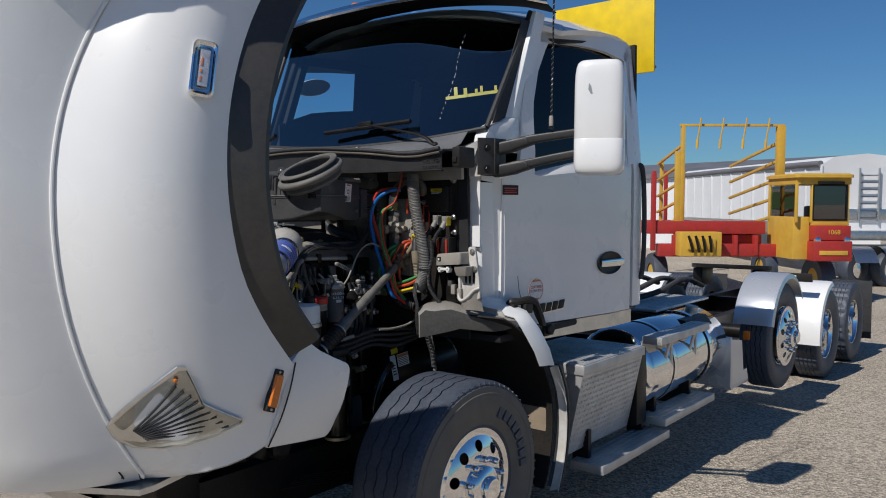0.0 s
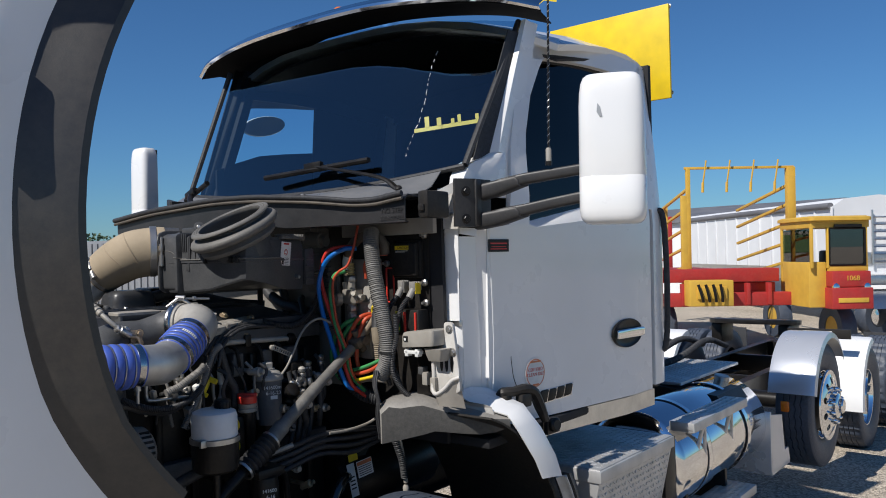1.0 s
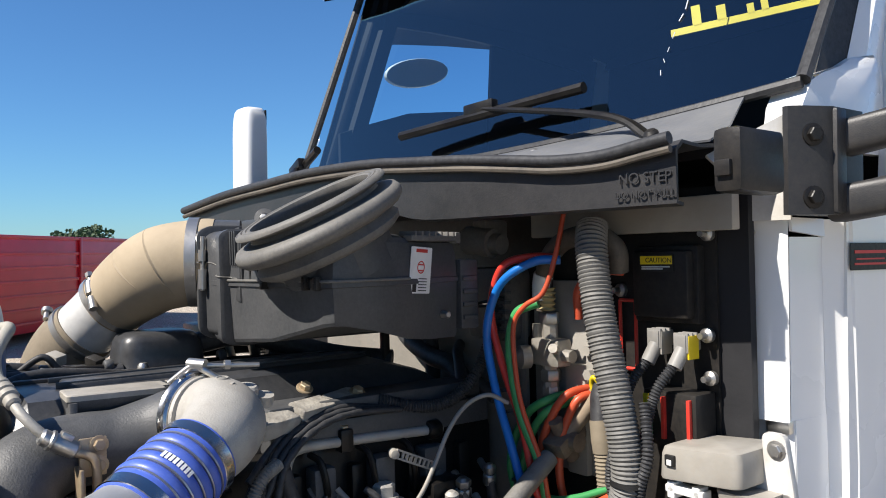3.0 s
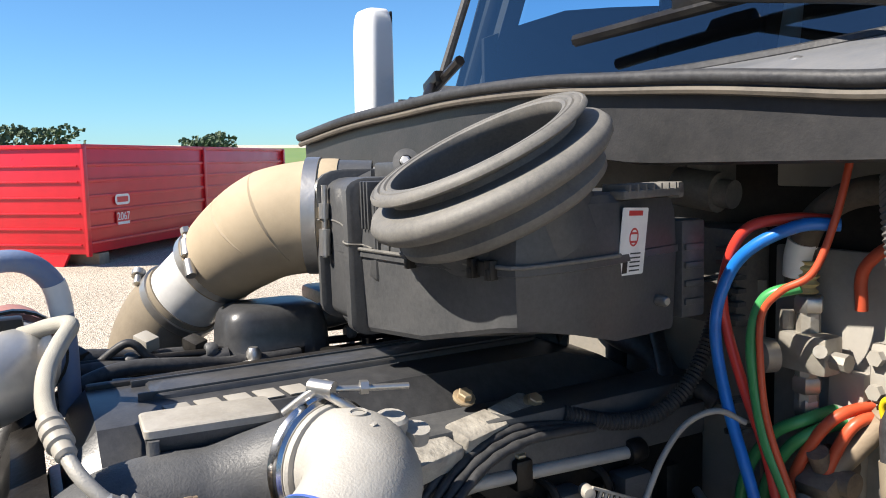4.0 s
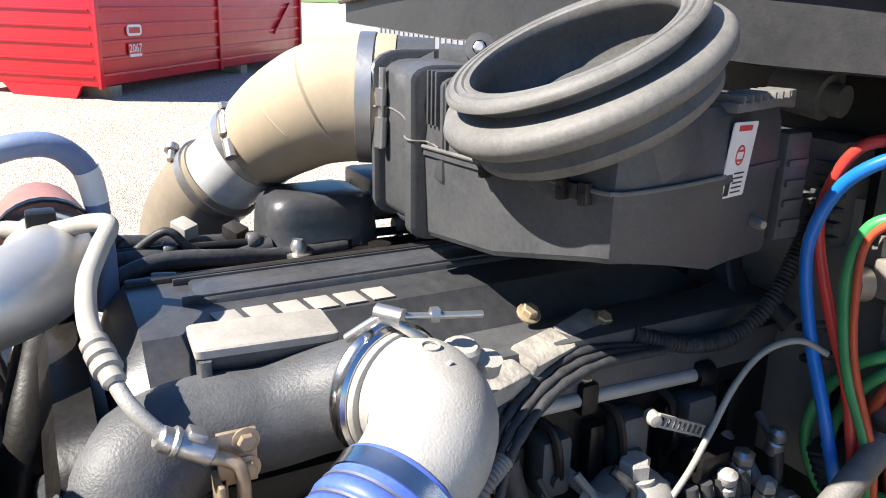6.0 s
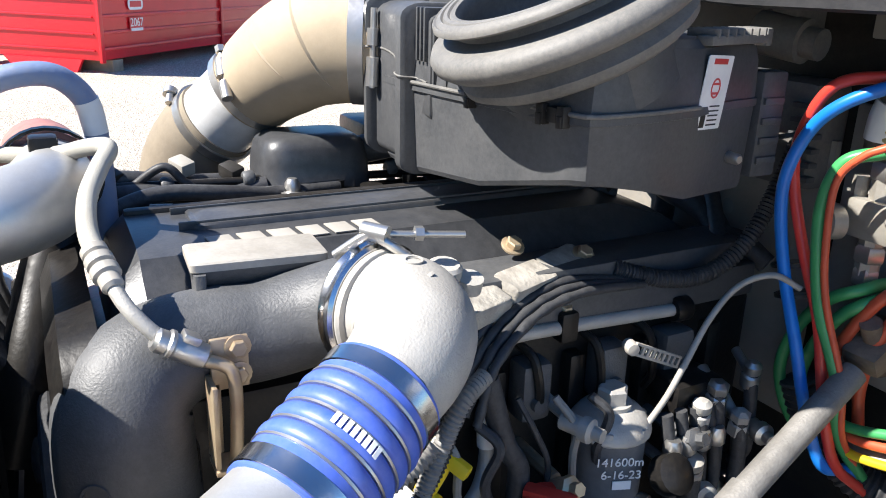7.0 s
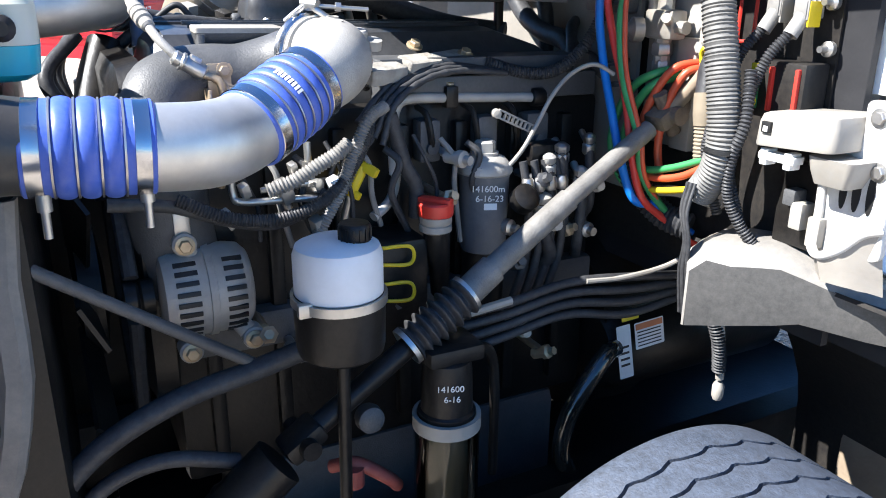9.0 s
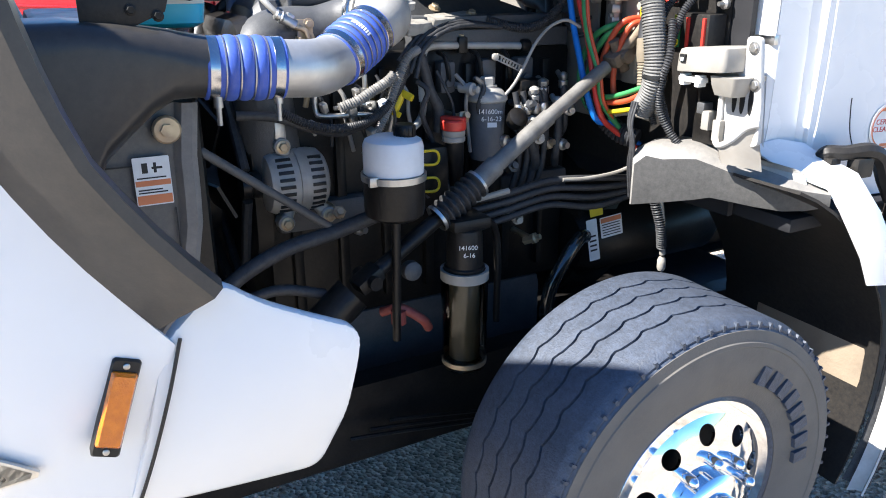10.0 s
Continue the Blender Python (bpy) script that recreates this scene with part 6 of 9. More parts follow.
hf = part("hose_fitting", lathe([(0.011, -0.010), (0.0145, -0.006), (0.0145, 0.002), (0.0120, 0.005), (0.0155, 0.008), (0.0155, 0.018), (0.0120, 0.021), (0.0155, 0.024), (0.0155, 0.034), (0.0120, 0.037), (0.0120, 0.050), (0.0085, 0.054)], 18, frm((0.172, -0.726, 1.708), (0.62, 0.16, -0.34))), OFFWHITE, truck, "dusty crimped hose fitting")
part("hard_line", tube([(0.212, -0.716, 1.686), (0.232, -0.706, 1.668), (0.246, -0.690, 1.648), (0.256, -0.668, 1.626)], 0.0082, 12), ALU_CAST, hf, "bent steel line")
part("union_nut", merge(lathe([(0.010, -0.016), (0.0135, -0.012), (0.0135, -0.002), (0.0165, 0.0), (0.0165, 0.004), (0.0135, 0.006), (0.0145, 0.008), (0.0145, 0.042), (0.010, 0.046)], 12, frm((0.254, -0.672, 1.629), (0.03, 0.85, -0.5))), bx(-0.010, 0.010, 0.010, 0.020, 0.010, 0.030, 0.003, m=frm((0.254, -0.672, 1.629), (0.03, 0.85, -0.5)))), STEEL, hf, "union nut")
part("lower_line", tube([(0.258, -0.640, 1.606), (0.264, -0.618, 1.598), (0.268, -0.608, 1.585), (0.268, -0.606, 1.54), (0.266, -0.61, 1.46), (0.262, -0.62, 1.40)], 0.0075, 12), RUSTY, hf, "yellowed steel line")
lb = part("line_bracket", merge(bx(0.244, 0.250, -0.628, -0.586, 1.56, 1.622, 0.002), bx(0.244, 0.250, -0.628, -0.618, 1.48, 1.57, 0.002), bx(0.244, 0.282, -0.634, -0.628, 1.48, 1.58, 0.002), bx(0.244, 0.282, -0.634, -0.591, 1.47, 1.477, 0.002)), RUSTY, truck, "yellowed zinc bracket")
for y, z in ((-0.598, 1.610), (-0.598, 1.577)):
    part("bolt", hexbolt((0.250, y, z), (1, 0, 0), 0.010, 0.008), RUSTY, lb)
part("clip", merge(bx(-0.10, -0.065, -0.775, -0.74, 1.745, 1.790, 0.006)), CHASSIS, truck)

def loom(pts, r, pitch=0.008, depth=0.004, n=14):
    return tube(pts, r * 0.8, n, 10, rf=lambda q: 0.0008 * math.sin(2 * math.pi * q / 0.012))


# ---- left flank of the engine ----
askew = True
part("harness_channel", merge(bx(0.11, 0.20, -0.27, 0.26, 1.575, 1.612, 0.008), bx(0.13, 0.215, -0.27, 0.27, 1.52, 1.575, 0.006)), BLACK_DUSTY, truck, "black wiring channel")
wrap = mat("dusty_cover_plastic", (0.36, 0.34, 0.30), (0.20, 0.19, 0.17), 0.7, bump=0.6, fine=110, scale=34, dust=0.35)
for k, (x, y, z, L, a) in enumerate(((0.218, -0.268, 1.586, 0.046, 16), (0.190, -0.175, 1.597, 0.044, 18), (0.160, -0.086, 1.600, 0.042, 20))):
    bmw = bx(-0.024, 0.024, -L, L, -0.016, 0.016, 0.005, 2, m=pose(x, y, z, 2, 14, a))
    rnd = random.Random(k + 5)
    for v in bmw.verts:
        v.co += Vector((rnd.uniform(-1, 1), rnd.uniform(-1, 1), rnd.uniform(-1, 1))) * 0.0016
    part("harness_cover", bmw, wrap, truck, "dusty beige cover over the wiring")
for k in range(4):
    o = k * 0.014
    part("harness_conduit", loom([(0.265 + o * 0.6, -0.345 + o, 1.50 - o), (0.235 + o, -0.27, 1.560 - o * 0.7), (0.205 + o, -0.19, 1.590 - o * 0.4), (0.19 + o, -0.10, 1.600 - o * 0.3), (0.20 + o * 0.5, 0.02, 1.578)], 0.0085, 0.006, 0.0012, 10), RUBBER, truck, "ribbed black conduit")
part("main_conduit", corrugated([(0.195, -0.02, 1.600), (0.215, 0.06, 1.578), (0.23, 0.14, 1.580), (0.24, 0.21, 1.63), (0.235, 0.27, 1.72), (0.24, 0.30, 1.80)], 0.0125, 0.007, 0.0018, 12), RUBBER, truck, "ribbed black conduit to the firewall")
for x, y, z in ((0.129, -0.158, 1.630), (0.16, -0.05, 1.612), (0.205, -0.115, 1.553)):
    part("bolt", hexbolt((x, y, z), (0.5, 0, 0.85), 0.012, 0.012), RUSTY, truck, "yellowed hex bolt")
part("fuel_pipe", tube([(0.215, 0.13, 1.520), (0.215, 0.0, 1.526), (0.215, -0.12, 1.531), (0.218, -0.215, 1.533), (0.222, -0.245, 1.512), (0.225, -0.25, 1.46), (0.232, -0.25, 1.38), (0.255, -0.275, 1.335), (0.275, -0.32, 1.31)], 0.0105, 14, 8), ALU_CAST, truck, "grey steel fuel pipe")
parts("pipe_collar", (lathe([(0.019, 0), (0.021, 0.006), (0.021, 0.028), (0.017, 0.034)], 14, frm((0.215, 0.09, 1.522), (0, 1, 0))), bx(0.20, 0.228, -0.13, -0.10, 1.51, 1.556, 0.006)), CHASSIS, truck, "clamp on the fuel pipe")
part("pipe_tag", tube([(0.227, -0.25, 1.435), (0.229, -0.25, 1.41), (0.232, -0.25, 1.382)], 0.0145, 14, 3), LABEL, truck, "white tag round the pipe")
parts("injector_line", [tube([(0.205, y, 1.515), (0.235, y + 0.01, 1.50), (0.24, y + 0.02, 1.44), (0.215, y + 0.03, 1.40)], 0.007, 8, 5) for y in (-0.19, -0.08, 0.02)], CHASSIS, truck, "short steel line")
for y, w in ((-0.17, 0.05), (-0.03, 0.05), (0.10, 0.06)):
    part("manifold_port", merge(bx(0.19, 0.235, y - w / 2, y + w / 2, 1.40, 1.49, 0.01), rod((0.20, y, 1.43), (0.245, y, 1.43), 0.012)), CASTIRON, truck, "manifold port")
STM = pose(0.264, -0.006, 1.492, -24, 0, 0)
part("chain_strap", merge(*[bx(-0.002, 0.002, -0.004 + k * 0.0115, 0.001 + k * 0.0115, -0.009, 0.009, 0, m=STM) for k in range(8)], bx(-0.0025, 0.0025, -0.02, 0.082, 0.006, 0.010, 0.0005, m=STM), bx(-0.0025, 0.0025, -0.02, 0.082, -0.010, -0.006, 0.0005, m=STM), lathe([(0.004, -0.02), (0.010, -0.02), (0.011, -0.006), (0.009, 0.002), (0.004, 0.003)], 16, frm((0.264, -0.026, 1.498), (1, -0.3, 0)))), OFFWHITE, truck, "slotted pale strap")
part("white_cable", tube([(0.30, -0.035, 1.375), (0.292, 0.02, 1.42), (0.288, 0.056, 1.468), (0.285, 0.10, 1.535), (0.29, 0.145, 1.580), (0.315, 0.185, 1.600), (0.335, 0.225, 1.580)], 0.0048, 12, 8), OFFWHITE, truck, "pale curved cable")
CANISTER = mat("dusty_grey_canister", (0.085, 0.090, 0.100), (0.115, 0.120, 0.128), 0.5, bump=0.1, scale=14, dust=0.3, dustcol=(0.22, 0.22, 0.22))
# oil filter-like canister with handwritten marks
can = part("canister", lathe([(0.050, 0), (0.052, 0.006), (0.054, 0.10), (0.055, 0.160), (0.058, 0.172)], 32, pose(0.258, -0.052, 1.203)), CANISTER, truck, "dusty grey canister with white handwriting")
cap = part("canister_cap", lathe([(0.058, 0), (0.062, 0.004), (0.062, 0.012), (0.056, 0.022), (0.045, 0.034), (0.030, 0.040), (0.030, 0.046)], 24, pose(0.258, -0.052, 1.374)), ALU_CAST, can, "grey cast cap")
part("cap_hex", lathe([(0.024, 0), (0.024, 0.024), (0.020, 0.028)], 6, pose(0.258, -0.052, 1.416, 0, 0, 15)), ALU_CAST, cap, "hexagon on the cap")
for a in range(20, 360, 60):
    part("cap_lug", bx(0.040, 0.0600, -0.006, 0.006, 0.0, 0.022, 0.003, m=pose(0.258, -0.052, 1.374, 0, 0, a)), ALU_CAST, cap)
wm = frm((0.258 + 0.0565 * 0.93, -0.052 - 0.0565 * 0.35, 1.358), (0.93, -0.35, 0))
text("handwriting", "141600m", 0.0195, wm @ pose(0, -0.008, 0), INK_WHITE, can)
text("handwriting", "6-16-23", 0.0195, wm @ pose(0.004, -0.029, 0), INK_WHITE, can)
part("handwriting_bar", bx(-0.014, 0.014, -0.007, 0.007, 0, 0.0015, 0, m=wm @ pose(0.006, -0.046, -0.001)), INK_WHITE, can, "plain white mark")
part("canister_body", lathe([(0.046, 0), (0.048, 0.02), (0.048, 0.16), (0.050, 0.17)], 24, pose(0.26, -0.052, 1.05)), CHASSIS, can, "black lower housing")
# oil filler neck with red cap
neck = part("oil_filler", tube([(0.322, -0.202, 1.298), (0.322, -0.198, 1.25), (0.315, -0.19, 1.20), (0.29, -0.175, 1.13)], [0.030, 0.027, 0.022, 0.02], 18, 6), CHASSIS, truck, "black oil filler neck")
part("filler_collar", lathe([(0.028, 0), (0.034, 0.004), (0.034, 0.016), (0.031, 0.018), (0.034, 0.022), (0.034, 0.034), (0.030, 0.036)], 28, pose(0.322, -0.202, 1.278)), OFFWHITE, neck, "white threaded collar")
part("filler_cap", merge(lathe([(0.036, 0), (0.037, 0.004), (0.037, 0.024), (0.033, 0.028)], 28, pose(0.322, -0.202, 1.314)), bx(-0.036, 0.036, -0.012, 0.012, 0.022, 0.036, 0.004, m=pose(0.322, -0.202, 1.314, 0, 0, 40))), REDCAP, neck, "red oil filler cap")
# yellow dipstick handle
dip = part("dipstick", tube([(0.276, -0.362, 1.375), (0.262, -0.378, 1.30), (0.235, -0.385, 1.15)], 0.010), STEEL, truck, "dipstick tube")
DHM = frm((0.277, -0.357, 1.388), (0.2, 0.45, 1))
part("dipstick_handle", merge(lathe([(0.011, -0.03), (0.013, -0.02), (0.013, 0.020), (0.010, 0.030)], 14, DHM), bx(-0.036, 0.036, -0.008, 0.008, 0.026, 0.046, 0.005, m=DHM @ pose(0, 0, 0, 0, 0, 60)), bx(-0.010, 0.010, -0.008, 0.008, 0.0, 0.036, 0.003, m=DHM), bx(-0.024, 0.024, -0.006, 0.006, -0.03, -0.014, 0.004, m=DHM @ pose(0, 0, 0, 0, 0, 60))), YELLOW, dip, "yellow dipstick handle")
# power steering reservoir
res = part("fluid_reservoir", lathe([(0.070, 0), (0.076, 0.006), (0.076, 0.072), (0.071, 0.086), (0.056, 0.093), (0.03, 0.096), (0.0, 0.096)], 40, pose(0.513, -0.480, 1.262)), RESERVOIR, truck, "translucent white fluid reservoir in a black cup")
part("reservoir_band", merge(ring([(0.077, 0), (0.0825, 0), (0.0825, 0.016), (0.077, 0.016)], 44, pose(0.513, -0.480, 1.250)), bx(0.545, 0.56, -0.565, -0.54, 1.246, 1.27, 0.004)), STEEL, res, "steel band round the reservoir")
part("reservoir_cup", lathe([(0.03, -0.11), (0.06, -0.108), (0.074, -0.098), (0.077, -0.085), (0.079, 0.0), (0.077, 0.002)], 40, pose(0.513, -0.480, 1.258)), CHASSIS, res, "black lower cup")
rcap = part("reservoir_cap", lathe([(0.026, 0), (0.027, 0.004), (0.027, 0.026), (0.024, 0.030), (0.012, 0.030)], 26, pose(0.522, -0.452, 1.355)), CHASSIS, res, "black ribbed cap")
parts("cap_rib", [bx(0.0255, 0.0285, -0.002, 0.002, 1.364, 1.386, 0.0008, m=pose(0.522, -0.452, -0.007, 0, 0, a)) for a in range(0, 360, 24)], CHASSIS, rcap)
part("reservoir_stem", rod((0.515, -0.478, 1.15), (0.50, -0.478, 0.80), 0.012), CHASSIS, res)
# alternator
alt = part("alternator", lathe([(0.05, -0.085), (0.075, -0.080), (0.083, -0.065), (0.085, -0.02), (0.085, -0.006), (0.0885, -0.005), (0.0885, 0.008), (0.085, 0.009), (0.085, 0.04), (0.080, 0.065), (0.066, 0.078), (0.03, 0.082)], 40, frm((0.25, -0.655, 1.205), (0, 1, 0))), ALU_CAST, truck, "cast aluminium alternator with slotted vents")
slots = []
for a in range(-62, 63, 13):
    for y0, y1 in ((-0.062, -0.022), (0.024, 0.060)):
        slots.append(bx(0.0815, 0.0868, y0, y1, -0.0045, 0.0045, 0.001, m=pose(0.25, -0.655, 1.205) @ pose(0, 0, 0, 0, -a, 0)))
parts("alternator_vent", slots, INK, alt, "dark vent slot")
for z, y, x in ((1.305, -0.69, 0.268), (1.105, -0.70, 0.29), (1.115, -0.585, 0.30)):
    part("alternator_ear", merge(lathe([(0.022, -0.02), (0.022, 0.015), (0.018, 0.018)], 16, frm((x, y, z), (1, 0, 0))), rod((x, y, z), (0.26, -0.655, 1.205), 0.018)), ALU_CAST, alt)
    part("bolt", hexbolt((x + 0.018, y, z), (1, 0, 0), 0.012, 0.01), RUSTY, alt)
part("alternator_pulley", lathe([(0.035, 0), (0.035, 0.02), (0.03, 0.025), (0.035, 0.03), (0.035, 0.05)], 24, frm((0.25, -0.80, 1.205), (0, 1, 0))), CHASSIS, alt)
part("alternator_bracket", merge(bx(0.245, 0.275, -0.705, -0.675, 1.305, 1.37, 0.006)), STEEL, alt)
part("accessory_belt", tube([(0.25, -0.785, 1.245), (0.10, -0.785, 1.42), (-0.1, -0.785, 1.40), (-0.12, -0.785, 1.1), (0.1, -0.785, 0.9), (0.25, -0.785, 1.165)], 0.014, 8), RUBBER, truck, "black drive belt")
part("fan_hub", merge(lathe([(0.03, 0), (0.14, 0.01), (0.14, 0.05), (0.06, 0.06)], 32, frm((0, -0.88, 1.15), (0, 1, 0)))), CHASSIS, truck, "black fan hub")
for k in range(9):
    a = 360 / 9 * k
    part("fan_blade", slab([(-0.035, 0.12), (0.035, 0.12), (0.06, 0.34), (-0.03, 0.35)], 0.008, pose(0, -0.86, 1.15, 90, 0, 0) @ pose(0, 0, 0, 0, 0, a) @ pose(0, 0, 0, 0, 25, 0)), CHASSIS, truck, "black fan blade")
# thin loom between alternator and canister
part("lower_conduit", corrugated([(0.32, -0.70, 1.40), (0.335, -0.62, 1.362), (0.345, -0.53, 1.352), (0.335, -0.44, 1.375), (0.31, -0.37, 1.43), (0.27, -0.32, 1.49)], 0.011, 0.006, 0.0012, 10), RUBBER, truck, "ribbed black conduit")
part("hard_line", merge(tube([(0.30, -0.60, 1.47), (0.30, -0.60, 1.395), (0.31, -0.585, 1.380), (0.315, -0.50, 1.378), (0.31, -0.44, 1.372)], 0.007), tube([(0.30, -0.55, 1.395), (0.30, -0.48, 1.400), (0.29, -0.42, 1.40)], 0.006)), STEEL, truck, "bent steel lines")
part("pressure_valve", merge(rod((0.29, -0.455, 1.39), (0.29, -0.455, 1.44), 0.012, 8), rod((0.29, -0.455, 1.44), (0.288, -0.455, 1.475), 0.007), rod((0.27, -0.47, 1.395), (0.31, -0.44, 1.395), 0.014, 8)), STEEL, truck, "small brass-like valve")
for k in range(3):
    part("sensor_wire", tube([(0.285, -0.42 + 0.02 * k, 1.38), (0.295, -0.40 + 0.02 * k, 1.44), (0.28, -0.36 + 0.02 * k, 1.47), (0.26, -0.33, 1.50)], 0.005, 8), OFFWHITE if k == 1 else RUBBER, truck)
part("hang_conduit", corrugated([(0.255, -0.30, 1.52), (0.29, -0.36, 1.43), (0.30, -0.39, 1.38), (0.305, -0.42, 1.345)], 0.0095, 0.006, 0.0014, 10), CANISTER, truck, "grey ribbed conduit")
part("connector_clip", merge(*[tube([(0.33, -0.33, z), (0.345, -0.27, z), (0.345, -0.27, z - 0.035), (0.33, -0.33, z - 0.035)], 0.004, 6) for z in (1.262, 1.185)]), YELLOW, truck, "yellow connector locks")
part("control_module", bx(0.20, 0.33, -0.36, -0.22, 1.05, 1.27, 0.015), CHASSIS, truck, "black control module")
parts("fuel_line", [tube([(0.30, 0.02 + k * 0.028, 1.40), (0.315, 0.03 + k * 0.03, 1.30), (0.31, 0.03 + k * 0.03, 1.18), (0.29, 0.0 + k * 0.03, 1.05)], 0.010, 10) for k in range(4)], RUBBER, truck, "black fuel line")
parts("line_end", [lathe([(0.012, 0), (0.015, 0.004), (0.015, 0.02), (0.011, 0.03)], 12, pose(0.315, 0.025 + k * 0.03, 1.335)) for k in range(4)], STEEL, truck, "pale quick-connect end")
part("pump_block", merge(bx(0.22, 0.29, 0.05, 0.15, 1.38, 1.43, 0.014), lathe([(0.03, 0), (0.03, 0.03), (0.02, 0.036)], 18, frm((0.33, 0.0, 1.32), (0.8, 0, 0.6)))), CHASSIS, truck, "dark pump block")
# ---- steering shaft ----
shaft = part("steering_shaft", merge(rod((0.420, 0.262, 1.474), (0.433, 0.05, 1.346), 0.020, 20), rod((0.433, 0.05, 1.346), (0.443, -0.135, 1.228), 0.024, 20), rod((0.443, -0.135, 1.228), (0.452, -0.21, 1.180), 0.030, 20)), mat("worn_grey_steel", (0.185, 0.178, 0.165), (0.115, 0.110, 0.102), 0.6, 0.2, bump=0.25, scale=24, fine=260, dust=0.4, dustcol=(0.27, 0.25, 0.22)), truck, "worn grey steering shaft with universal joints")
part("shaft_boot", tube([(0.450, -0.200, 1.186), (0.458, -0.265, 1.148), (0.465, -0.325, 1.113)], 0.036, 20, 40, rf=lambda s: 0.006 * math.sin(2 * math.pi * s / 0.020)), RUBBER, shaft, "black ribbed boot")
for y, z in ((-0.198, 1.187), (-0.330, 1.110)):
    part("boot_band", ring([(0.036, -0.005), (0.040, -0.005), (0.040, 0.005), (0.036, 0.005)], 24, frm((0.45 + (-0.2 - y) * 0.1, y, z), (0.06, -0.86, -0.5))), STEEL, shaft, "steel boot band")
part("lower_shaft", rod((0.465, -0.33, 1.110), (0.49, -0.53, 1.000), 0.021, 16), CHASSIS, shaft, "black lower shaft")
rusty = mat("rusty_steel", (0.22, 0.16, 0.11), (0.12, 0.09, 0.07), 0.75, 0.3, bump=0.5, scale=30, dust=0.4)
part("upper_joint", merge(bx(-0.03, 0.03, -0.02, 0.02, -0.045, 0.045, 0.012, m=frm((0.415, 0.315, 1.505), (0, 0.86, 0.52))), lathe([(0.020, -0.045), (0.020, 0.045)], 14, frm((0.415, 0.312, 1.503), (1, 0, 0))), lathe([(0.016, -0.05), (0.016, 0.05)], 14, frm((0.415, 0.312, 1.503), (0, -0.5, 0.86)))), rusty, shaft, "rusty universal joint")
part("upper_stub", merge(rod((0.415, 0.305, 1.498), (0.490, 0.365, 1.62), 0.0165, 16), rod((0.477, 0.352, 1.598), (0.495, 0.368, 1.628), 0.022, 16)), mat("brown_dirty_steel", (0.26, 0.20, 0.14), None, 0.7, 0.2, bump=0.3, dust=0.4), shaft, "dirt-brown upper shaft")
part("lower_joint", merge(bx(-0.032, 0.032, -0.02, 0.02, -0.04, 0.04, 0.012, m=frm((0.495, -0.555, 0.99), (0.1, -0.86, -0.5))), lathe([(0.018, -0.05), (0.018, 0.05)], 14, frm((0.495, -0.555, 0.99), (1, 0.1, 0)))), CHASSIS, shaft, "black lower universal joint")
part("steering_gear", merge(lathe([(0.04, 0), (0.055, 0.02), (0.058, 0.20), (0.045, 0.24)], 22, frm((0.495, -0.66, 0.92), (0.02, -0.45, -0.9))), rod((0.50, -0.60, 0.96), (0.50, -0.72, 0.86), 0.05, 20), lathe([(0.05, 0), (0.05, 0.04), (0.03, 0.06)], 20, frm((0.56, -0.70, 0.75), (1, 0, 0)))), CHASSIS, truck, "black steering gear box")
# ---- low hoses and filters ----
part("power_hose", tube([(0.42, -0.47, 1.135), (0.41, -0.60, 1.100), (0.42, -0.75, 1.075), (0.43, -0.88, 1.02), (0.44, -0.96, 0.94), (0.44, -1.0, 0.82)], 0.020, 14), RUBBER, truck, "thick black power steering hose")
part("power_hose", tube([(0.46, -0.66, 0.955), (0.45, -0.78, 0.985), (0.44, -0.88, 0.955), (0.44, -0.94, 0.88), (0.44, -0.97, 0.78)], 0.014, 12), RUBBER, truck, "thin black hose")
for k in range(4):
    part("rail_hose", (tube([(0.40, -0.24 + k * 0.01, 1.12 - k * 0.03), (0.41, -0.08, 1.13 - k * 0.025), (0.41, 0.08, 1.15 - k * 0.025), (0.42, 0.25, 1.14 - k * 0.03), (0.43, 0.43, 1.12 - k * 0.015)], 0.010, 10)), RUBBER, truck, "black hose along the frame")
parts("pale_line", (tube([(0.42, 0.12, 1.150), (0.425, 0.22, 1.145), (0.43, 0.34, 1.155), (0.44, 0.43, 1.19)], 0.006, 8), tube([(0.425, -0.20, 1.13), (0.43, -0.08, 1.145)], 0.009, 8)), OFFWHITE, truck, "pale plastic line")
fil = part("fuel_filter", lathe([(0.056, 0.0), (0.058, 0.004), (0.058, 0.012), (0.052, 0.016), (0.050, 0.10), (0.046, 0.12), (0.03, 0.13)], 32, pose(0.48, -0.255, 0.955)), CHASSIS, truck, "black fuel filter with a clear bowl")
part("filter_bowl", lathe([(0.040, -0.30), (0.058, -0.295), (0.064, -0.285), (0.067, -0.03), (0.064, 0.0)], 12, pose(0.48, -0.255, 0.95)), BOWL, fil, "smoky clear bowl")
part("filter_core", lathe([(0.044, -0.26), (0.044, -0.02)], 20, pose(0.48, -0.255, 0.95)), BEIGE, fil, "pale filter core")
part("filter_ring", ring([(0.060, -0.024), (0.0690, -0.024), (0.0690, 0.004), (0.060, 0.004)], 32, pose(0.48, -0.255, 0.955)), OFFWHITE, fil, "white ring above the bowl")
part("bowl_band", ring([(0.055, 0), (0.0655, 0), (0.0660, 0.014), (0.058, 0.014)], 24, pose(0.48, -0.255, 0.672)), RUSTY, fil, "yellowed band at the bowl's foot")
fm = frm((0.48 + 0.052 * 0.94, -0.255 - 0.052 * 0.34, 1.035), (0.94, -0.34, 0))
text("handwriting", "141600", 0.018, fm @ pose(0, 0, 0), INK_WHITE, fil)
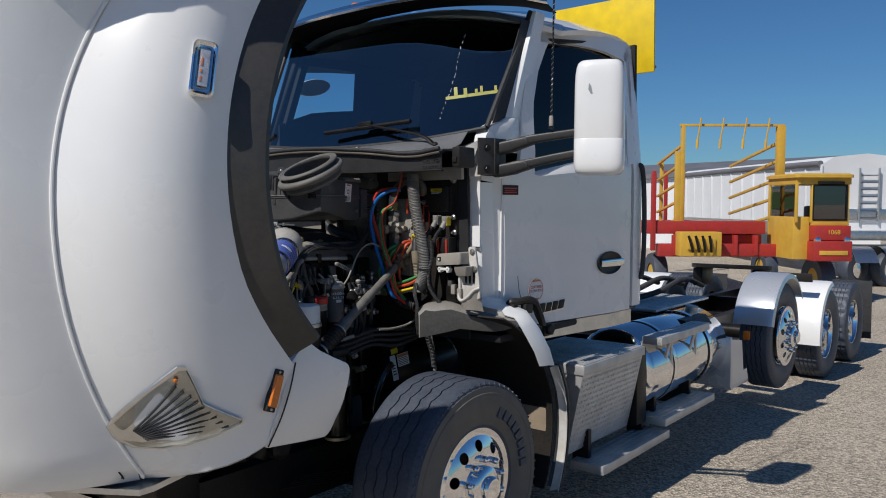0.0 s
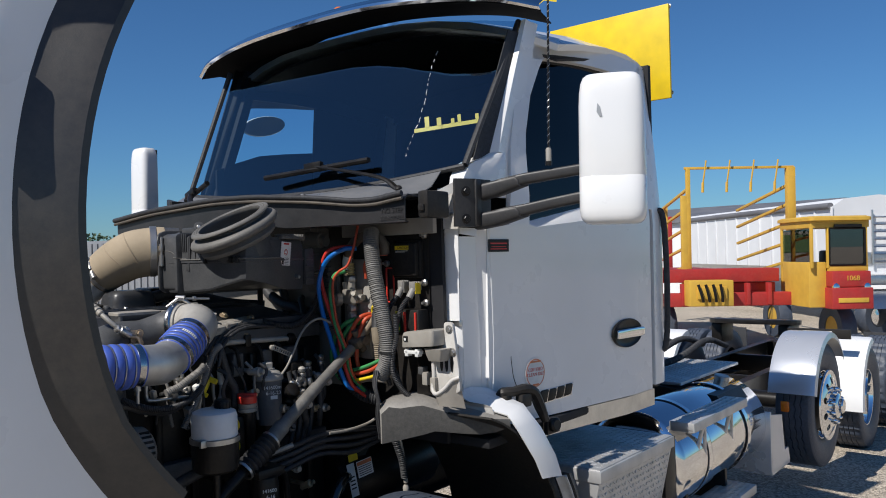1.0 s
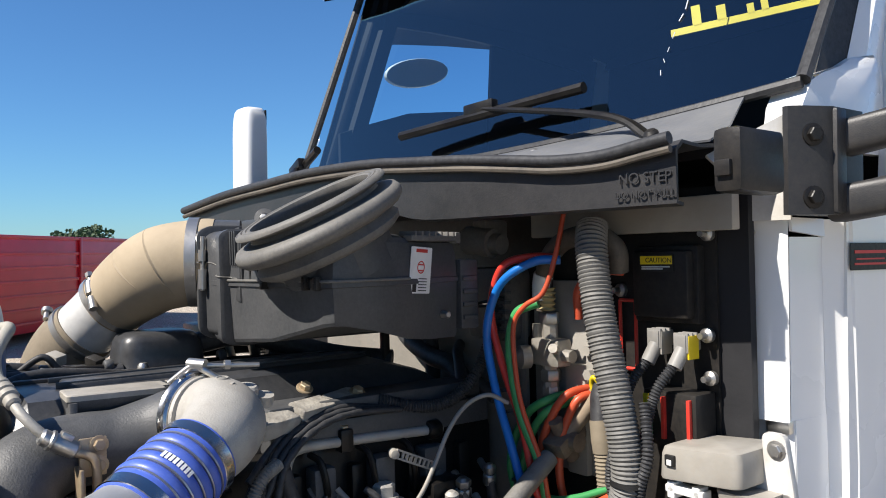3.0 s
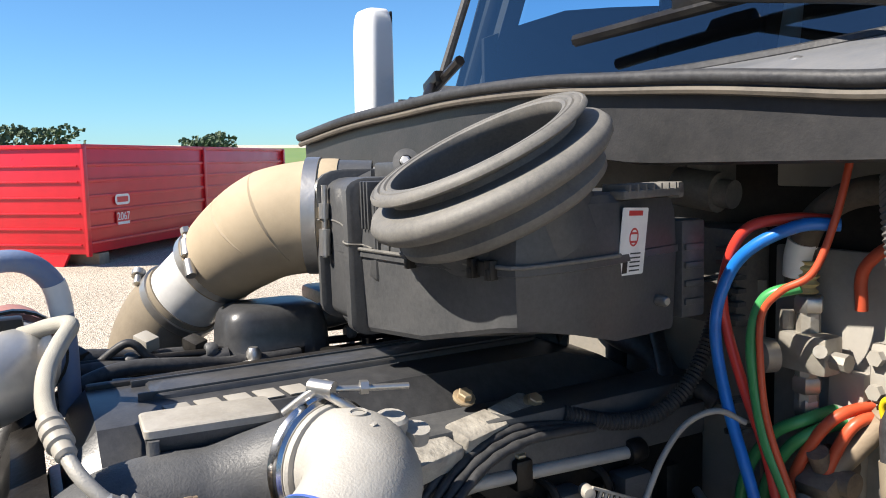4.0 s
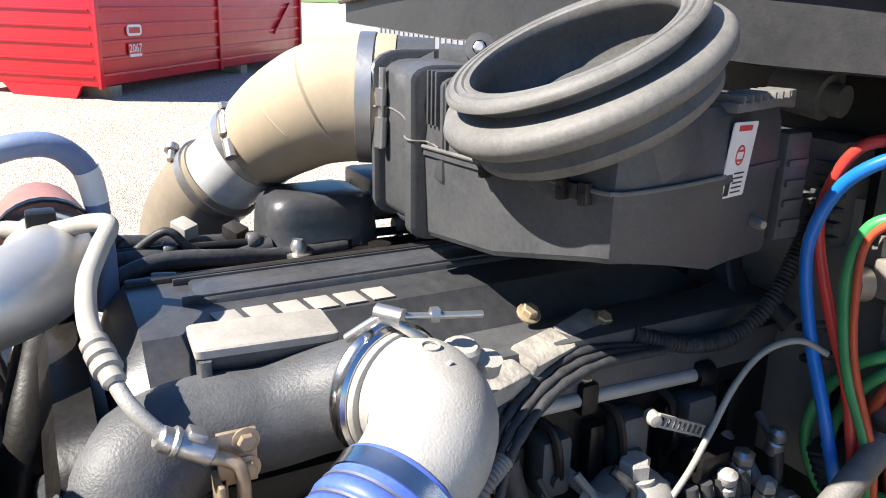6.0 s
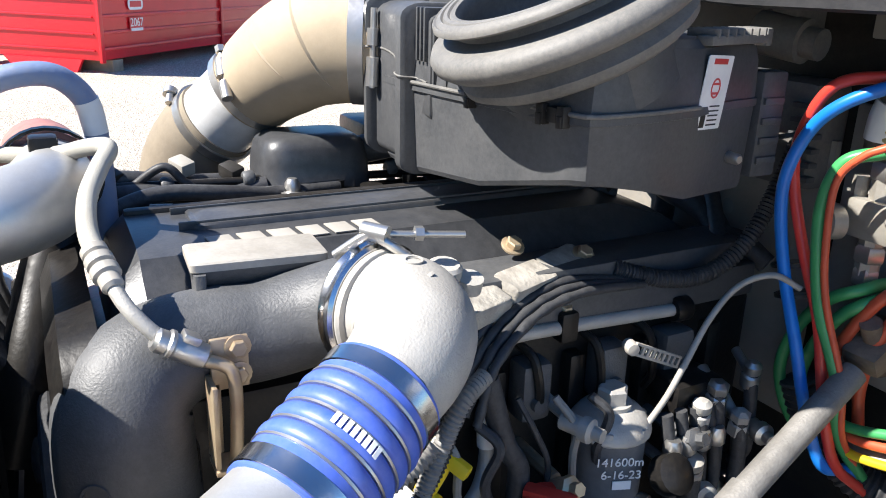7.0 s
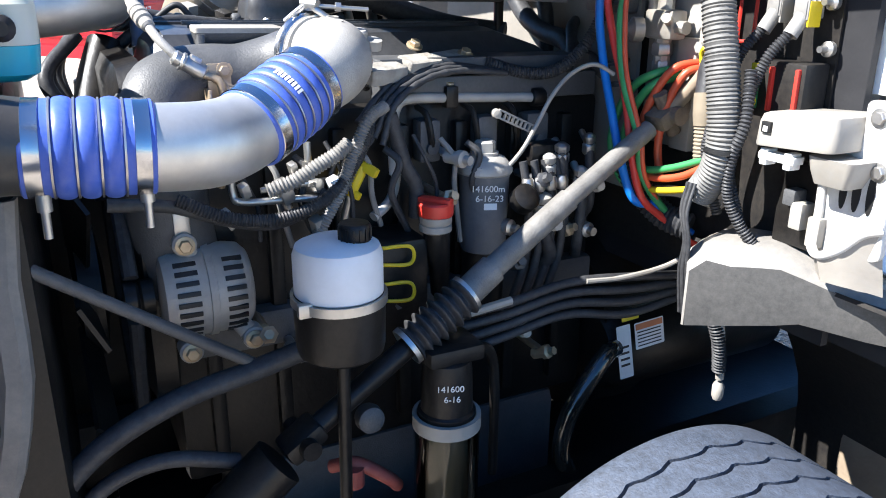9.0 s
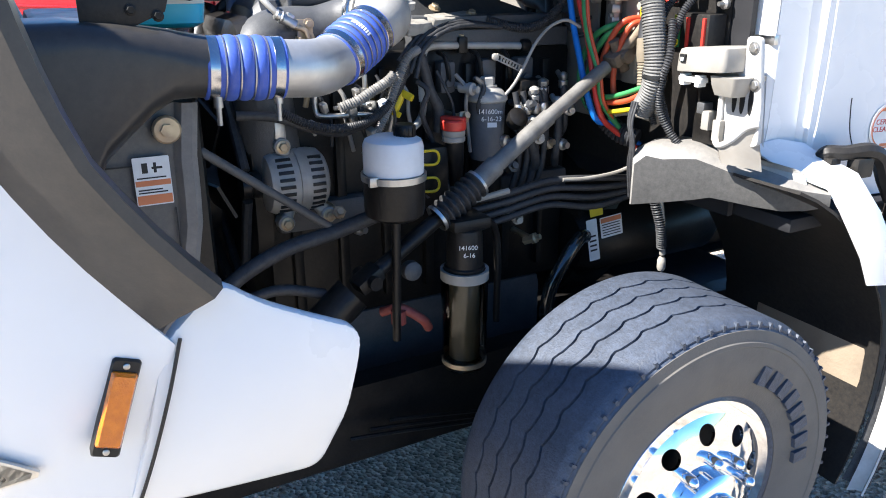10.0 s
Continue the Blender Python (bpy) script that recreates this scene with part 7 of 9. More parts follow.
text("handwriting", "6-16", 0.018, fm @ pose(0.004, -0.022, 0), INK_WHITE, fil)
part("filter_head", merge(bx(0.42, 0.52, -0.31, -0.19, 1.075, 1.11, 0.012), tube([(0.47, -0.20, 1.09), (0.45, -0.14, 1.05), (0.44, -0.12, 0.95), (0.44, -0.12, 0.75)], 0.011)), CHASSIS, fil)
part("red_cable_end", merge(tube([(0.36, -0.46, 0.82), (0.40, -0.42, 0.84), (0.42, -0.36, 0.80), (0.40, -0.33, 0.76)], 0.014), lathe([(0.022, 0), (0.022, 0.04)], 14, pose(0.41, -0.43, 0.80))), mat("faded_red_rubber", (0.30, 0.05, 0.04), None, 0.6, dust=0.3), truck, "faded red cable ends")
part("small_light", lathe([(0.025, 0), (0.028, 0.01), (0.026, 0.03), (0.016, 0.036)], 20, frm((0.44, -0.41, 0.97), (1, 0, 0.1))), CASTIRON, truck, "round grey sensor")
# air tank with labels behind the wheel, and loop of hose
atank = part("air_tank", lathe([(0.03, 0), (0.10, 0.012), (0.125, 0.05), (0.125, 0.62), (0.10, 0.66), (0.03, 0.67)], 32, frm((0.20, 0.30, 0.86), (0, 1, 0))), CHASSIS, truck, "black tank beside the frame")
l1, l1m = plate((0.352, 0.385, 0.945), (0.1, 1, 0.12), (-0.1, 0, 1), 0.085, 0.070, 0.001)
lb1 = part("tank_label", l1, LABEL, truck, "white label with an orange head")
part("label_band", bars(l1m, [(-0.040, 0.016, 0.08, 0.016)], 0.0014), INK_ORANGE, lb1)
part("label_print", bars(l1m, [(-0.036, -0.028 + 0.009 * k, 0.07, 0.003) for k in range(5)], 0.0016), INK, lb1)
l2, l2m = plate((0.347, 0.315, 0.905), (0.1, 1, 0.12), (-0.1, 0, 1), 0.04, 0.14, 0.001)
lb2 = part("tank_label", l2, LABEL, truck, "narrow white label")
part("label_print", bars(l2m, [(-0.014, 0.01 - 0.016 * k, 0.026, 0.006) for k in range(4)], 0.0016), INK, lb2)
l3, l3m = plate((0.33, 0.335, 0.995), (0.1, 1, 0.12), (-0.1, 0, 1), 0.05, 0.03, 0.001)
part("tank_label", l3, YELLOW, atank, "small yellow label")
GLOSSY = mat("glossy_black_hose", (0.012, 0.014, 0.013), (0.02, 0.022, 0.02), 0.14, bump=0.12, fine=60, scale=14, spec=0.9, rvar=0.05)
part("loop_hose", tube([(0.37, 0.15, 0.62), (0.38, 0.11, 0.70), (0.39, 0.12, 0.80), (0.39, 0.17, 0.88), (0.38, 0.23, 0.935), (0.36, 0.27, 0.93)], 0.022, 16), GLOSSY, truck, "glossy black looped hose")
part("brake_chamber", merge(lathe([(0.02, 0), (0.08, 0.01), (0.085, 0.05), (0.09, 0.06), (0.085, 0.07), (0.08, 0.11), (0.03, 0.13)], 28, frm((0.55, 0.28, 0.62), (0, 1, 0)))), CHASSIS, truck, "black brake chamber")
part("hanging_plug", merge(tube([(0.545, 0.40, 1.10), (0.55, 0.42, 0.99), (0.545, 0.435, 0.90)], 0.010), lathe([(0.010, 0), (0.014, 0.01), (0.014, 0.035), (0.009, 0.045)], 12, pose(0.544, 0.436, 0.845))), OFFWHITE, truck, "hanging pale connector")
part("plug_loom", corrugated([(0.53, 0.39, 1.20), (0.535, 0.385, 1.10), (0.55, 0.41, 1.0), (0.545, 0.43, 0.92)], 0.014, 0.008, 0.003), RUBBER, truck, "black loom")

# ---- looms and connectors on the engine's flank ----
pale = mat("pale_grey_conduit", (0.21, 0.21, 0.205), (0.15, 0.15, 0.148), 0.55, bump=0.05, scale=20, dust=0.3)
part("pale_conduit", corrugated([(0.325, -0.385, 1.475), (0.330, -0.408, 1.459), (0.332, -0.453, 1.437), (0.332, -0.496, 1.415), (0.328, -0.544, 1.400)], 0.013, 0.007, 0.0016, 14), pale, truck, "pale ribbed conduit")
part("pale_conduit", corrugated([(0.300, -0.300, 1.535), (0.318, -0.342, 1.515), (0.322, -0.373, 1.459), (0.322, -0.407, 1.381), (0.320, -0.443, 1.319), (0.315, -0.474, 1.267)], 0.011, 0.006, 0.0014, 14), pale, truck, "pale ribbed conduit")
part("dark_hose", tube([(0.31, -0.81, 1.399), (0.312, -0.712, 1.387), (0.312, -0.618, 1.351), (0.312, -0.537, 1.334), (0.312, -0.466, 1.353), (0.308, -0.426, 1.381)], 0.012, 12), RUBBER, truck, "black hose along the engine")
part("dark_hose", tube([(0.272, -0.28, 1.514), (0.274, -0.25, 1.415), (0.276, -0.225, 1.365), (0.274, -0.225, 1.30)], 0.016, 12), RUBBER, truck, "black drop hose")
for y, z, w, c in ((-0.448, 1.319, 0.014, OFFWHITE), (-0.411, 1.393, 0.013, LABEL), (-0.51, 1.393, 0.016, STEEL), (-0.491, 1.434, 0.009, STEEL), (-0.582, 1.402, 0.010, STEEL), (-0.617, 1.358, 0.010, OFFWHITE)):
    part("wire_plug", merge(bx(-w, w, -w * 0.8, w * 0.8, -w * 1.3, w * 1.3, 0.003, m=pose(0.312, y, z, 20, 10, 15)), rod((0.312, y, z - w), (0.305, y + 0.01, z - w * 2.6), w * 0.5, 8)), c, truck, "small wiring plug")
for k in range(9):
    y = -0.60 + 0.062 * k
    part("engine_wire", tube([(0.27, y, 1.47 - 0.012 * (k % 3)), (0.292 + 0.004 * (k % 2), y + 0.02, 1.42), (0.288, y + 0.045 - 0.02 * (k % 3), 1.36), (0.27, y + 0.05, 1.29 - 0.02 * (k % 4))], 0.0045 + 0.0015 * (k % 3), 8), (RUBBER, pale, RUBBER)[k % 3], truck, "thin engine wire")
for k, (y, z) in enumerate(((-0.02, 1.26), (0.06, 1.355), (0.09, 1.263), (0.14, 1.23), (0.187, 1.232), (0.0, 1.18), (-0.14, 1.42), (-0.17, 1.34), (0.20, 1.34), (-0.30, 1.12), (-0.36, 1.17), (-0.56, 1.12), (-0.50, 1.06), (-0.12, 1.0), (0.02, 1.02), (0.10, 0.93))):
    part("flank_fitting", merge(lathe([(0.014, -0.03), (0.014, 0.0), (0.018, 0.002), (0.018, 0.016), (0.010, 0.020), (0.010, 0.034)], 6 if k % 2 else 14, frm((0.300 + 0.012 * (k % 3), y, z), (1, 0.4 - 0.3 * (k % 3), 0.5 * (k % 2)))), rod((0.19, y, z), (0.29, y, z), 0.010, 8)), (STEEL, CASTIRON, ALU_CAST, RUSTY)[k % 4], truck, "small fitting on the engine's flank")

# ---- far side of the valve cover: rails, bolts and looms ----
part("cover_plate", loft([[(-0.055 + 0.048 * k * px, -0.25 + 0.33 * (1 - (1 - k) * 0.3) * py, z) for px, py in rrect(2, 2, 0.15)] for z, k in ((1.655, 1.02), (1.668, 1.0), (1.671, 0.95))]), COVER, vc, "flat raised plate on the cover")
for x in (-0.092, -0.018):
    part("cover_ridge", bx(x, x + 0.004, -0.60, 0.08, 1.660, 1.6745, 0.0015), COVER, vc)
for k in range(9):
    y = -0.62 + 0.085 * k
    part("cover_bolt", hexbolt((-0.187, y, 1.612), (-0.5, 0, 1), 0.008, 0.012), STEEL if k % 3 == 0 else CHASSIS, vc)
    part("side_bolt", hexbolt((0.146, y, 1.552), (0.8, 0, 0.5), 0.007, 0.010), CHASSIS, vc)
part("rail_rod", rod((-0.25, -0.70, 1.672), (-0.235, 0.16, 1.648), 0.0075, 10), CHASSIS, truck, "black rail rod")
for k in range(6):
    y = -0.58 + 0.13 * k
    part("rail_clamp", merge(lathe([(0.012, -0.010), (0.015, -0.006), (0.015, 0.006), (0.012, 0.010)], 12, frm((-0.245, y, 1.668), (0, 1, 0))), bx(-0.252, -0.236, y - 0.006, y + 0.006, 1.625, 1.668, 0.002)), CASTIRON, truck, "rail clamp")
part("taped_loom", tube([(-0.18, -0.74, 1.60), (-0.175, -0.68, 1.648), (-0.195, -0.60, 1.668), (-0.20, -0.50, 1.66), (-0.215, -0.42, 1.648), (-0.22, -0.30, 1.65)], 0.013, 12), RUBBER, truck, "taped black loom")
part("taped_loom", tube([(-0.30, -0.78, 1.66), (-0.28, -0.66, 1.675), (-0.29, -0.56, 1.66), (-0.30, -0.46, 1.652)], 0.016, 12), RUBBER, truck, "taped black loom")
for y, z in ((-0.66, 1.68), (-0.55, 1.69), (-0.47, 1.675)):
    part("loom_plug", bx(-0.018, 0.018, -0.014, 0.014, -0.012, 0.012, 0.004, m=pose(-0.28, y, z, 10, 15, 30)), OFFWHITE if y == -0.55 else BLACK, truck, "wiring plug behind the cover")

# ---- front of the engine, below the coolant pipe ----
part("fan_shroud", loft([[(0.0 + w * px, y, 1.12 + h * pz) for px, pz in rrect(2, 2, 0.3)] for y, w, h in ((-1.02, 0.48, 0.50), (-0.93, 0.47, 0.48), (-0.92, 0.45, 0.46))]), CHASSIS, truck, "black fan shroud")
part("front_cover", loft([[(-0.02 + w * px, y, 1.28 + h * pz) for px, pz in rrect(2, 2, 0.35)] for y, w, h in ((-0.72, 0.26, 0.34), (-0.76, 0.25, 0.33), (-0.775, 0.22, 0.30))]), CHASSIS, truck, "black front cover of the engine")
part("water_neck", tube([(-0.20, -0.74, 1.62), (-0.16, -0.77, 1.55), (-0.10, -0.80, 1.46), (-0.08, -0.84, 1.34)], 0.042, 16), CHASSIS, truck, "dark water neck")
part("belt_pulley", lathe([(0.03, 0), (0.085, 0.004), (0.09, 0.012), (0.08, 0.02), (0.09, 0.028), (0.085, 0.036), (0.03, 0.04)], 28, frm((-0.22, -0.82, 1.46), (0, 1, 0))), CHASSIS, truck, "grooved belt pulley")
for k in range(4):
    part("front_hose", tube([(-0.34 + 0.05 * k, -0.80, 1.64), (-0.30 + 0.06 * k, -0.84 - 0.01 * k, 1.56), (-0.24 + 0.05 * k, -0.82, 1.46), (-0.25 + 0.07 * k, -0.80, 1.32)], 0.012 + 0.003 * (k % 2), 10), RUBBER, truck, "black hose at the front of the engine")

# ---- hoses and couplings rising beside the canister ----
for k, (x, y, z, r, h) in enumerate(((0.305, 0.086, 1.395, 0.012, 0.20), (0.300, 0.122, 1.416, 0.014, 0.22), (0.318, 0.066, 1.312, 0.016, 0.16), (0.310, 0.171, 1.36, 0.013, 0.20), (0.295, 0.20, 1.43, 0.011, 0.18))):
    hs = part("riser_hose", tube([(x, y, z), (x + 0.004, y + 0.004, z - h * 0.4), (x, y + 0.012 * (k % 3), z - h * 0.8), (x - 0.03, y + 0.02, z - h)], r, 12), RUBBER, truck, "dusty black riser hose")
    part("coupling", merge(lathe([(r + 0.002, -0.03), (r + 0.004, -0.026), (r + 0.004, -0.008), (r, -0.004), (r + 0.003, 0.0), (r + 0.003, 0.012), (r * 0.6, 0.018)], 6 if k % 2 else 14, frm((x, y, z), (0.15, -0.1, 1))), rod((x, y, z - 0.01), (x - 0.05, y + 0.015, z + 0.012), r * 0.7, 10)), (ALU_CAST, STEEL, OFFWHITE)[k % 3], hs, "pale coupling")
for k in range(3):
    part("pale_wire", tube([(0.585 + 0.010 * k, 0.225, 1.40), (0.588 + 0.012 * k, 0.212 - 0.004 * k, 1.345), (0.612 + 0.006 * k, 0.205, 1.290), (0.602 + 0.010 * k, 0.21, 1.225), (0.60 + 0.012 * k, 0.225, 1.13)], 0.004 + 0.0015 * (k % 2), 10), RUBBER, truck, "dusty black wire")

# ---- air cleaner, tan tube, firewall gear ----
CASE = [(-0.12, 0.18), (-0.12, -0.255), (-0.10, -0.270), (0.0, -0.272), (0.16, -0.248), (0.325, -0.217), (0.345, -0.205), (0.350, -0.185), (0.343, -0.11), (0.325, -0.019), (0.289, 0.060), (0.268, 0.149), (0.10, 0.19)]


def case_ring(kx, ky, z):
    cx, cy = 0.10, 0.0
    lift = 0.048 * max(0.0, min(1.0, (1.842 - z) / 0.078))
    return [(cx + (x - cx) * kx, cy + (y - cy) * ky, z + lift * math.exp(-(((x - 0.35) / 0.16) ** 2 + ((y + 0.20) / 0.15) ** 2))) for x, y in CASE]


TOPHOLE = [(0.215 + 0.105 * math.cos(a), -0.115 + 0.105 * math.sin(a), 1.932) for a in (math.atan2(y + 0.115, x - 0.215) for x, y in CASE)]
box = part("air_cleaner", loft([case_ring(0.90, 0.88, 1.724), case_ring(0.955, 0.95, 1.724), case_ring(0.965, 0.965, 1.731), case_ring(0.985, 0.985, 1.842), case_ring(1.0, 1.0, 1.843), case_ring(1.0, 1.0, 1.853), case_ring(0.985, 0.985, 1.854), case_ring(0.980, 0.965, 1.905), case_ring(0.968, 0.92, 1.925), case_ring(0.92, 0.82, 1.935), TOPHOLE], caps=False), BLACK_DUSTY, truck, "dusty black plastic air cleaner box", angle=24)
part("case_bottom", loft([case_ring(0.90, 0.88, 1.724), case_ring(0.90, 0.88, 1.729)]), BLACK_DUSTY, box)
part("case_seam", tube([Vector(p) for p in case_ring(1.003, 1.003, 1.8545)[3:10]], 0.0028, 8, 4), GASKET, box, "dusty parting seam")
for x, y in ((0.155, -0.252), (0.285, -0.228), (0.318, -0.222)):
    part("case_clip", merge(bx(-0.006, 0.006, -0.007, 0.006, -0.012, 0.013, 0.002, m=pose(x, y, 1.850, 0, 0, 10)), bx(-0.004, 0.004, -0.009, -0.004, -0.012, 0.002, 0.001, m=pose(x, y, 1.850, 0, 0, 10))), BLACK, box, "moulded clip")
part("clip_recess", bx(0.292, 0.311, -0.2285, -0.21, 1.842, 1.860, 0.002), INK, box, "dark recess between two tabs")


def end_frame(x0, x1, y0, z0, z1, r=0.35):
    """One upright moulded frame of the box's inlet end."""
    yc, h, zc, v = (y0 + 0.15) / 2, (0.15 - y0) / 2, (z0 + z1) / 2, (z1 - z0) / 2
    return loft([[(x, yc + h * py * k, zc + v * pz * k) for py, pz in rrect(2, 2, r)] for x, k in ((x0, 0.97), (x0 + 0.003, 1.0), (x1 - 0.003, 1.0), (x1, 0.97))])


part("end_flange", end_frame(-0.134, -0.118, -0.286, 1.722, 1.975, 0.22), BLACK_DUSTY, box, "upright moulded end flange")
part("end_panel", end_frame(-0.120, 0.0, -0.270, 1.727, 1.962, 0.18), BLACK_DUSTY, box, "stepped end panel")
part("end_flange", end_frame(-0.012, 0.012, -0.286, 1.718, 1.962, 0.16), BLACK_DUSTY, box, "upright moulded end flange")
part("end_panel", end_frame(0.010, 0.060, -0.262, 1.80, 1.952, 0.18), BLACK_DUSTY, box, "inner stepped panel")
for k in range(3):
    part("end_groove", bx(0.020 + 0.012 * k, 0.025 + 0.012 * k, -0.268, -0.10, 1.885, 1.957, 0.002), BLACK_DUSTY, box, "raised moulded rib")
part("end_seam", tube([(-0.128, -0.2865, 1.893), (-0.112, -0.2865, 1.893), (-0.106, -0.271, 1.893), (-0.05, -0.271, 1.887), (-0.02, -0.271, 1.868), (-0.010, -0.2865, 1.865), (0.010, -0.2865, 1.862), (0.018, -0.264, 1.860), (0.05, -0.264, 1.857)], 0.0016, 8, 4), GASKET, box, "dusty parting seam")
for k in range(4):
    part("lid_web", bx(0.062 + 0.026 * k, 0.067 + 0.026 * k, -0.262 + 0.006 * k, -0.21, 1.85, 1.946 - 0.016 * k, 0.001), BLACK_DUSTY, box, "webbed lid corner")
for y, z in ((-0.235, 1.92), (-0.21, 1.932)):
    part("lid_web", bx(0.055, 0.12, y, y + 0.005, 1.86, z, 0.001), BLACK_DUSTY, box, "webbed lid corner")
part("lid_lug", merge(lathe([(0.021, -0.01), (0.021, 0.012), (0.010, 0.013), (0.010, 0.004)], 20, frm((0.02, -0.185, 1.982), (0.75, -0.55, 0.35))), bx(-0.10, 0.01, -0.19, -0.17, 1.955, 1.985, 0.006)), BLACK_DUSTY, box, "bolt lug")
part("lug_bolt", lathe([(0.009, 0), (0.009, 0.008), (0.006, 0.010)], 6, frm((0.025, -0.189, 1.984), (0.75, -0.55, 0.35))), STEEL, box)
lbr = part("lid_bracket", merge(bx(-0.012, 0.012, -0.085, 0.085, 0, 0.012, 0.003, m=pose(0.290, 0.066, 1.928, 0, 0, 17)), bx(-0.03, 0.012, 0.070, 0.088, -0.004, 0.020, 0.004, m=pose(0.290, 0.066, 1.928, 0, 0, 17))), GASKET, box, "grey ribbed bracket")
for k in range(7):
    part("bracket_rib", bx(-0.030, 0.014, -0.075 + 0.022 * k, -0.070 + 0.022 * k, 0.010, 0.020, 0.001, m=pose(0.290, 0.066, 1.928, 0, 0, 17)), GASKET, box)
part("side_knob", lathe([(0.008, -0.02), (0.008, 0.008), (0.005, 0.012)], 14, frm((0.286, 0.098, 1.775), (1, -0.1, 0))), STEEL, box, "round knob on the box's side")
scp = part("side_clip_plate", bx(0.22, 0.275, 0.15, 0.20, 1.74, 1.89, 0.006), BLACK_DUSTY, box, "slotted mounting plate")
parts("plate_slot", [bx(0.272, 0.279, 0.155, 0.194, 1.76 + 0.028 * k, 1.770 + 0.028 * k, 0.002) for k in range(4)], BLACK_DUSTY, box)
askew = False
lbx, lbm = plate((0.3065, 0.005, 1.878), (-0.36, 1, -0.06), (0.05, 0.03, 1), 0.074, 0.094, 0.0012)
bl = part("filter_label", lbx, LABEL, truck, "white service label")
part("label_print", bars(lbm, [(-0.006, -0.042 + 0.006 * k, 0.030, 0.002) for k in range(5)] + [(-0.026, -0.044, 0.014, 0.016)], 0.0016), INK, bl)
part("label_emblem", merge(ring([(0.013, 0.0012), (0.013, 0.0018), (0.0105, 0.0018), (0.0105, 0.0012)], 20, lbm @ pose(0, 0.006, 0)), bars(lbm, [(-0.020, 0.036, 0.040, 0.007), (-0.010, -0.002, 0.02, 0.003), (-0.010, 0.010, 0.02, 0.003)], 0.0017)), INK_RED, bl, "red emblem shapes")
askew = True
# big rubber bellows ring, facing up and forward
GC, GN = Vector((0.222, -0.172, 1.985)), Vector((-0.04, -0.44, 0.88))
gm = frm(GC, GN)
bel = part("intake_bellows", lathe([(0.122, -0.080), (0.140, -0.078), (0.152, -0.070), (0.154, -0.060), (0.146, -0.052), (0.142, -0.046), (0.150, -0.042), (0.168, -0.038), (0.177, -0.029), (0.179, -0.018), (0.172, -0.008), (0.150, -0.003), (0.137, -0.001), (0.134, 0.006), (0.139, 0.011), (0.155, 0.0125), (0.160, 0.016), (0.159, 0.021), (0.156, 0.0235), (0.1535, 0.022), (0.151, 0.0245), (0.146, 0.0255), (0.144, 0.0225), (0.1415, 0.0255), (0.1365, 0.0255), (0.1345, 0.0225), (0.132, 0.0245), (0.127, 0.023), (0.125, 0.016), (0.126, 0.004), (0.136, -0.010), (0.138, -0.03), (0.130, -0.055), (0.118, -0.085)], 80, gm, caps=False), GASKET, box, "dusty grey rubber intake bellows", angle=50)
part("intake_throat", ring([(0.118, -0.060), (0.126, -0.056), (0.126, -0.052), (0.114, -0.056)], 56, gm), BLACK_DUSTY, box, "ledge inside the bellows")
part("throat_wall", lathe([(0.122, -0.058), (0.119, -0.10), (0.117, -0.135), (0.0, -0.14)], 56, gm, caps=False), BLACK_DUSTY, box, "dark throat")
for x in (-0.05,):
    part("box_foot", bx(x + 0.02, x + 0.04, 0.13, 0.15, 1.58, 1.758, 0.006), CHASSIS, box)
# tan tube to the front
askew = False
TUBE = [(-0.200, -0.224, 1.897), (-0.216, -0.252, 1.897), (-0.27, -0.320, 1.884), (-0.335, -0.365, 1.846), (-0.400, -0.405, 1.795)]
tan = part("intake_tube", tube(TUBE, [0.101, 0.101, 0.0995, 0.092, 0.080], 40, 10), TAN, truck, "dust-coated tan rubber intake tube")
path = smooth_path(TUBE, 20)
for a, b, r in ((0.45, -0.35, 0.0985), (0.62, -0.55, 0.0945)):
    k = int(a * (len(path) - 1))
    p, d = path[k][0], (path[k + 1][0] - path[k][0]).normalized()
    part("tube_rib", ring([(r - 0.004, -0.010), (r + 0.001, -0.004), (r + 0.0045, 0.0), (r + 0.001, 0.003), (r - 0.004, 0.006)], 48, frm(p, d + Vector((0, 0, b)))), TAN, tan, "moulded rib")
part("tube_collar", lathe([(0.097, -0.06), (0.099, 0.0)], 40, frm((-0.200, -0.224, 1.897), (-0.45, -0.89, 0.0))), BLACK_DUSTY, tan, "black collar of the box")
part("band_clamp", ring([(0.100, -0.013), (0.1045, -0.012), (0.1045, 0.012), (0.100, 0.013)], 48, frm((-0.220, -0.262, 1.897), (-0.47, -0.88, 0.0))), STEEL, tan, "steel band clamp")
part("clamp_spring", merge(rod((-0.112, -0.288, 1.835), (-0.112, -0.286, 1.955), 0.005), rod((-0.112, -0.288, 1.838), (-0.112, -0.287, 1.882), 0.010), rod((-0.112, -0.288, 1.90), (-0.112, -0.287, 1.925), 0.009)), STEEL, tan, "spring T-bolt")
SIL = [(-0.398, -0.404, 1.797), (-0.428, -0.428, 1.764), (-0.470, -0.462, 1.718)]
SLEEVE = mat("bare_sheet_aluminium", (0.68, 0.68, 0.67), (0.58, 0.58, 0.57), 0.38, 0.25, bump=0.05, scale=40, dust=0.25, dustcol=(0.5, 0.47, 0.43))
sil = part("intake_sleeve", tube(SIL, 0.0755, 40, 5), SLEEVE, truck, "bare aluminium sleeve")
dl = (Vector(SIL[2]) - Vector(SIL[0])).normalized()
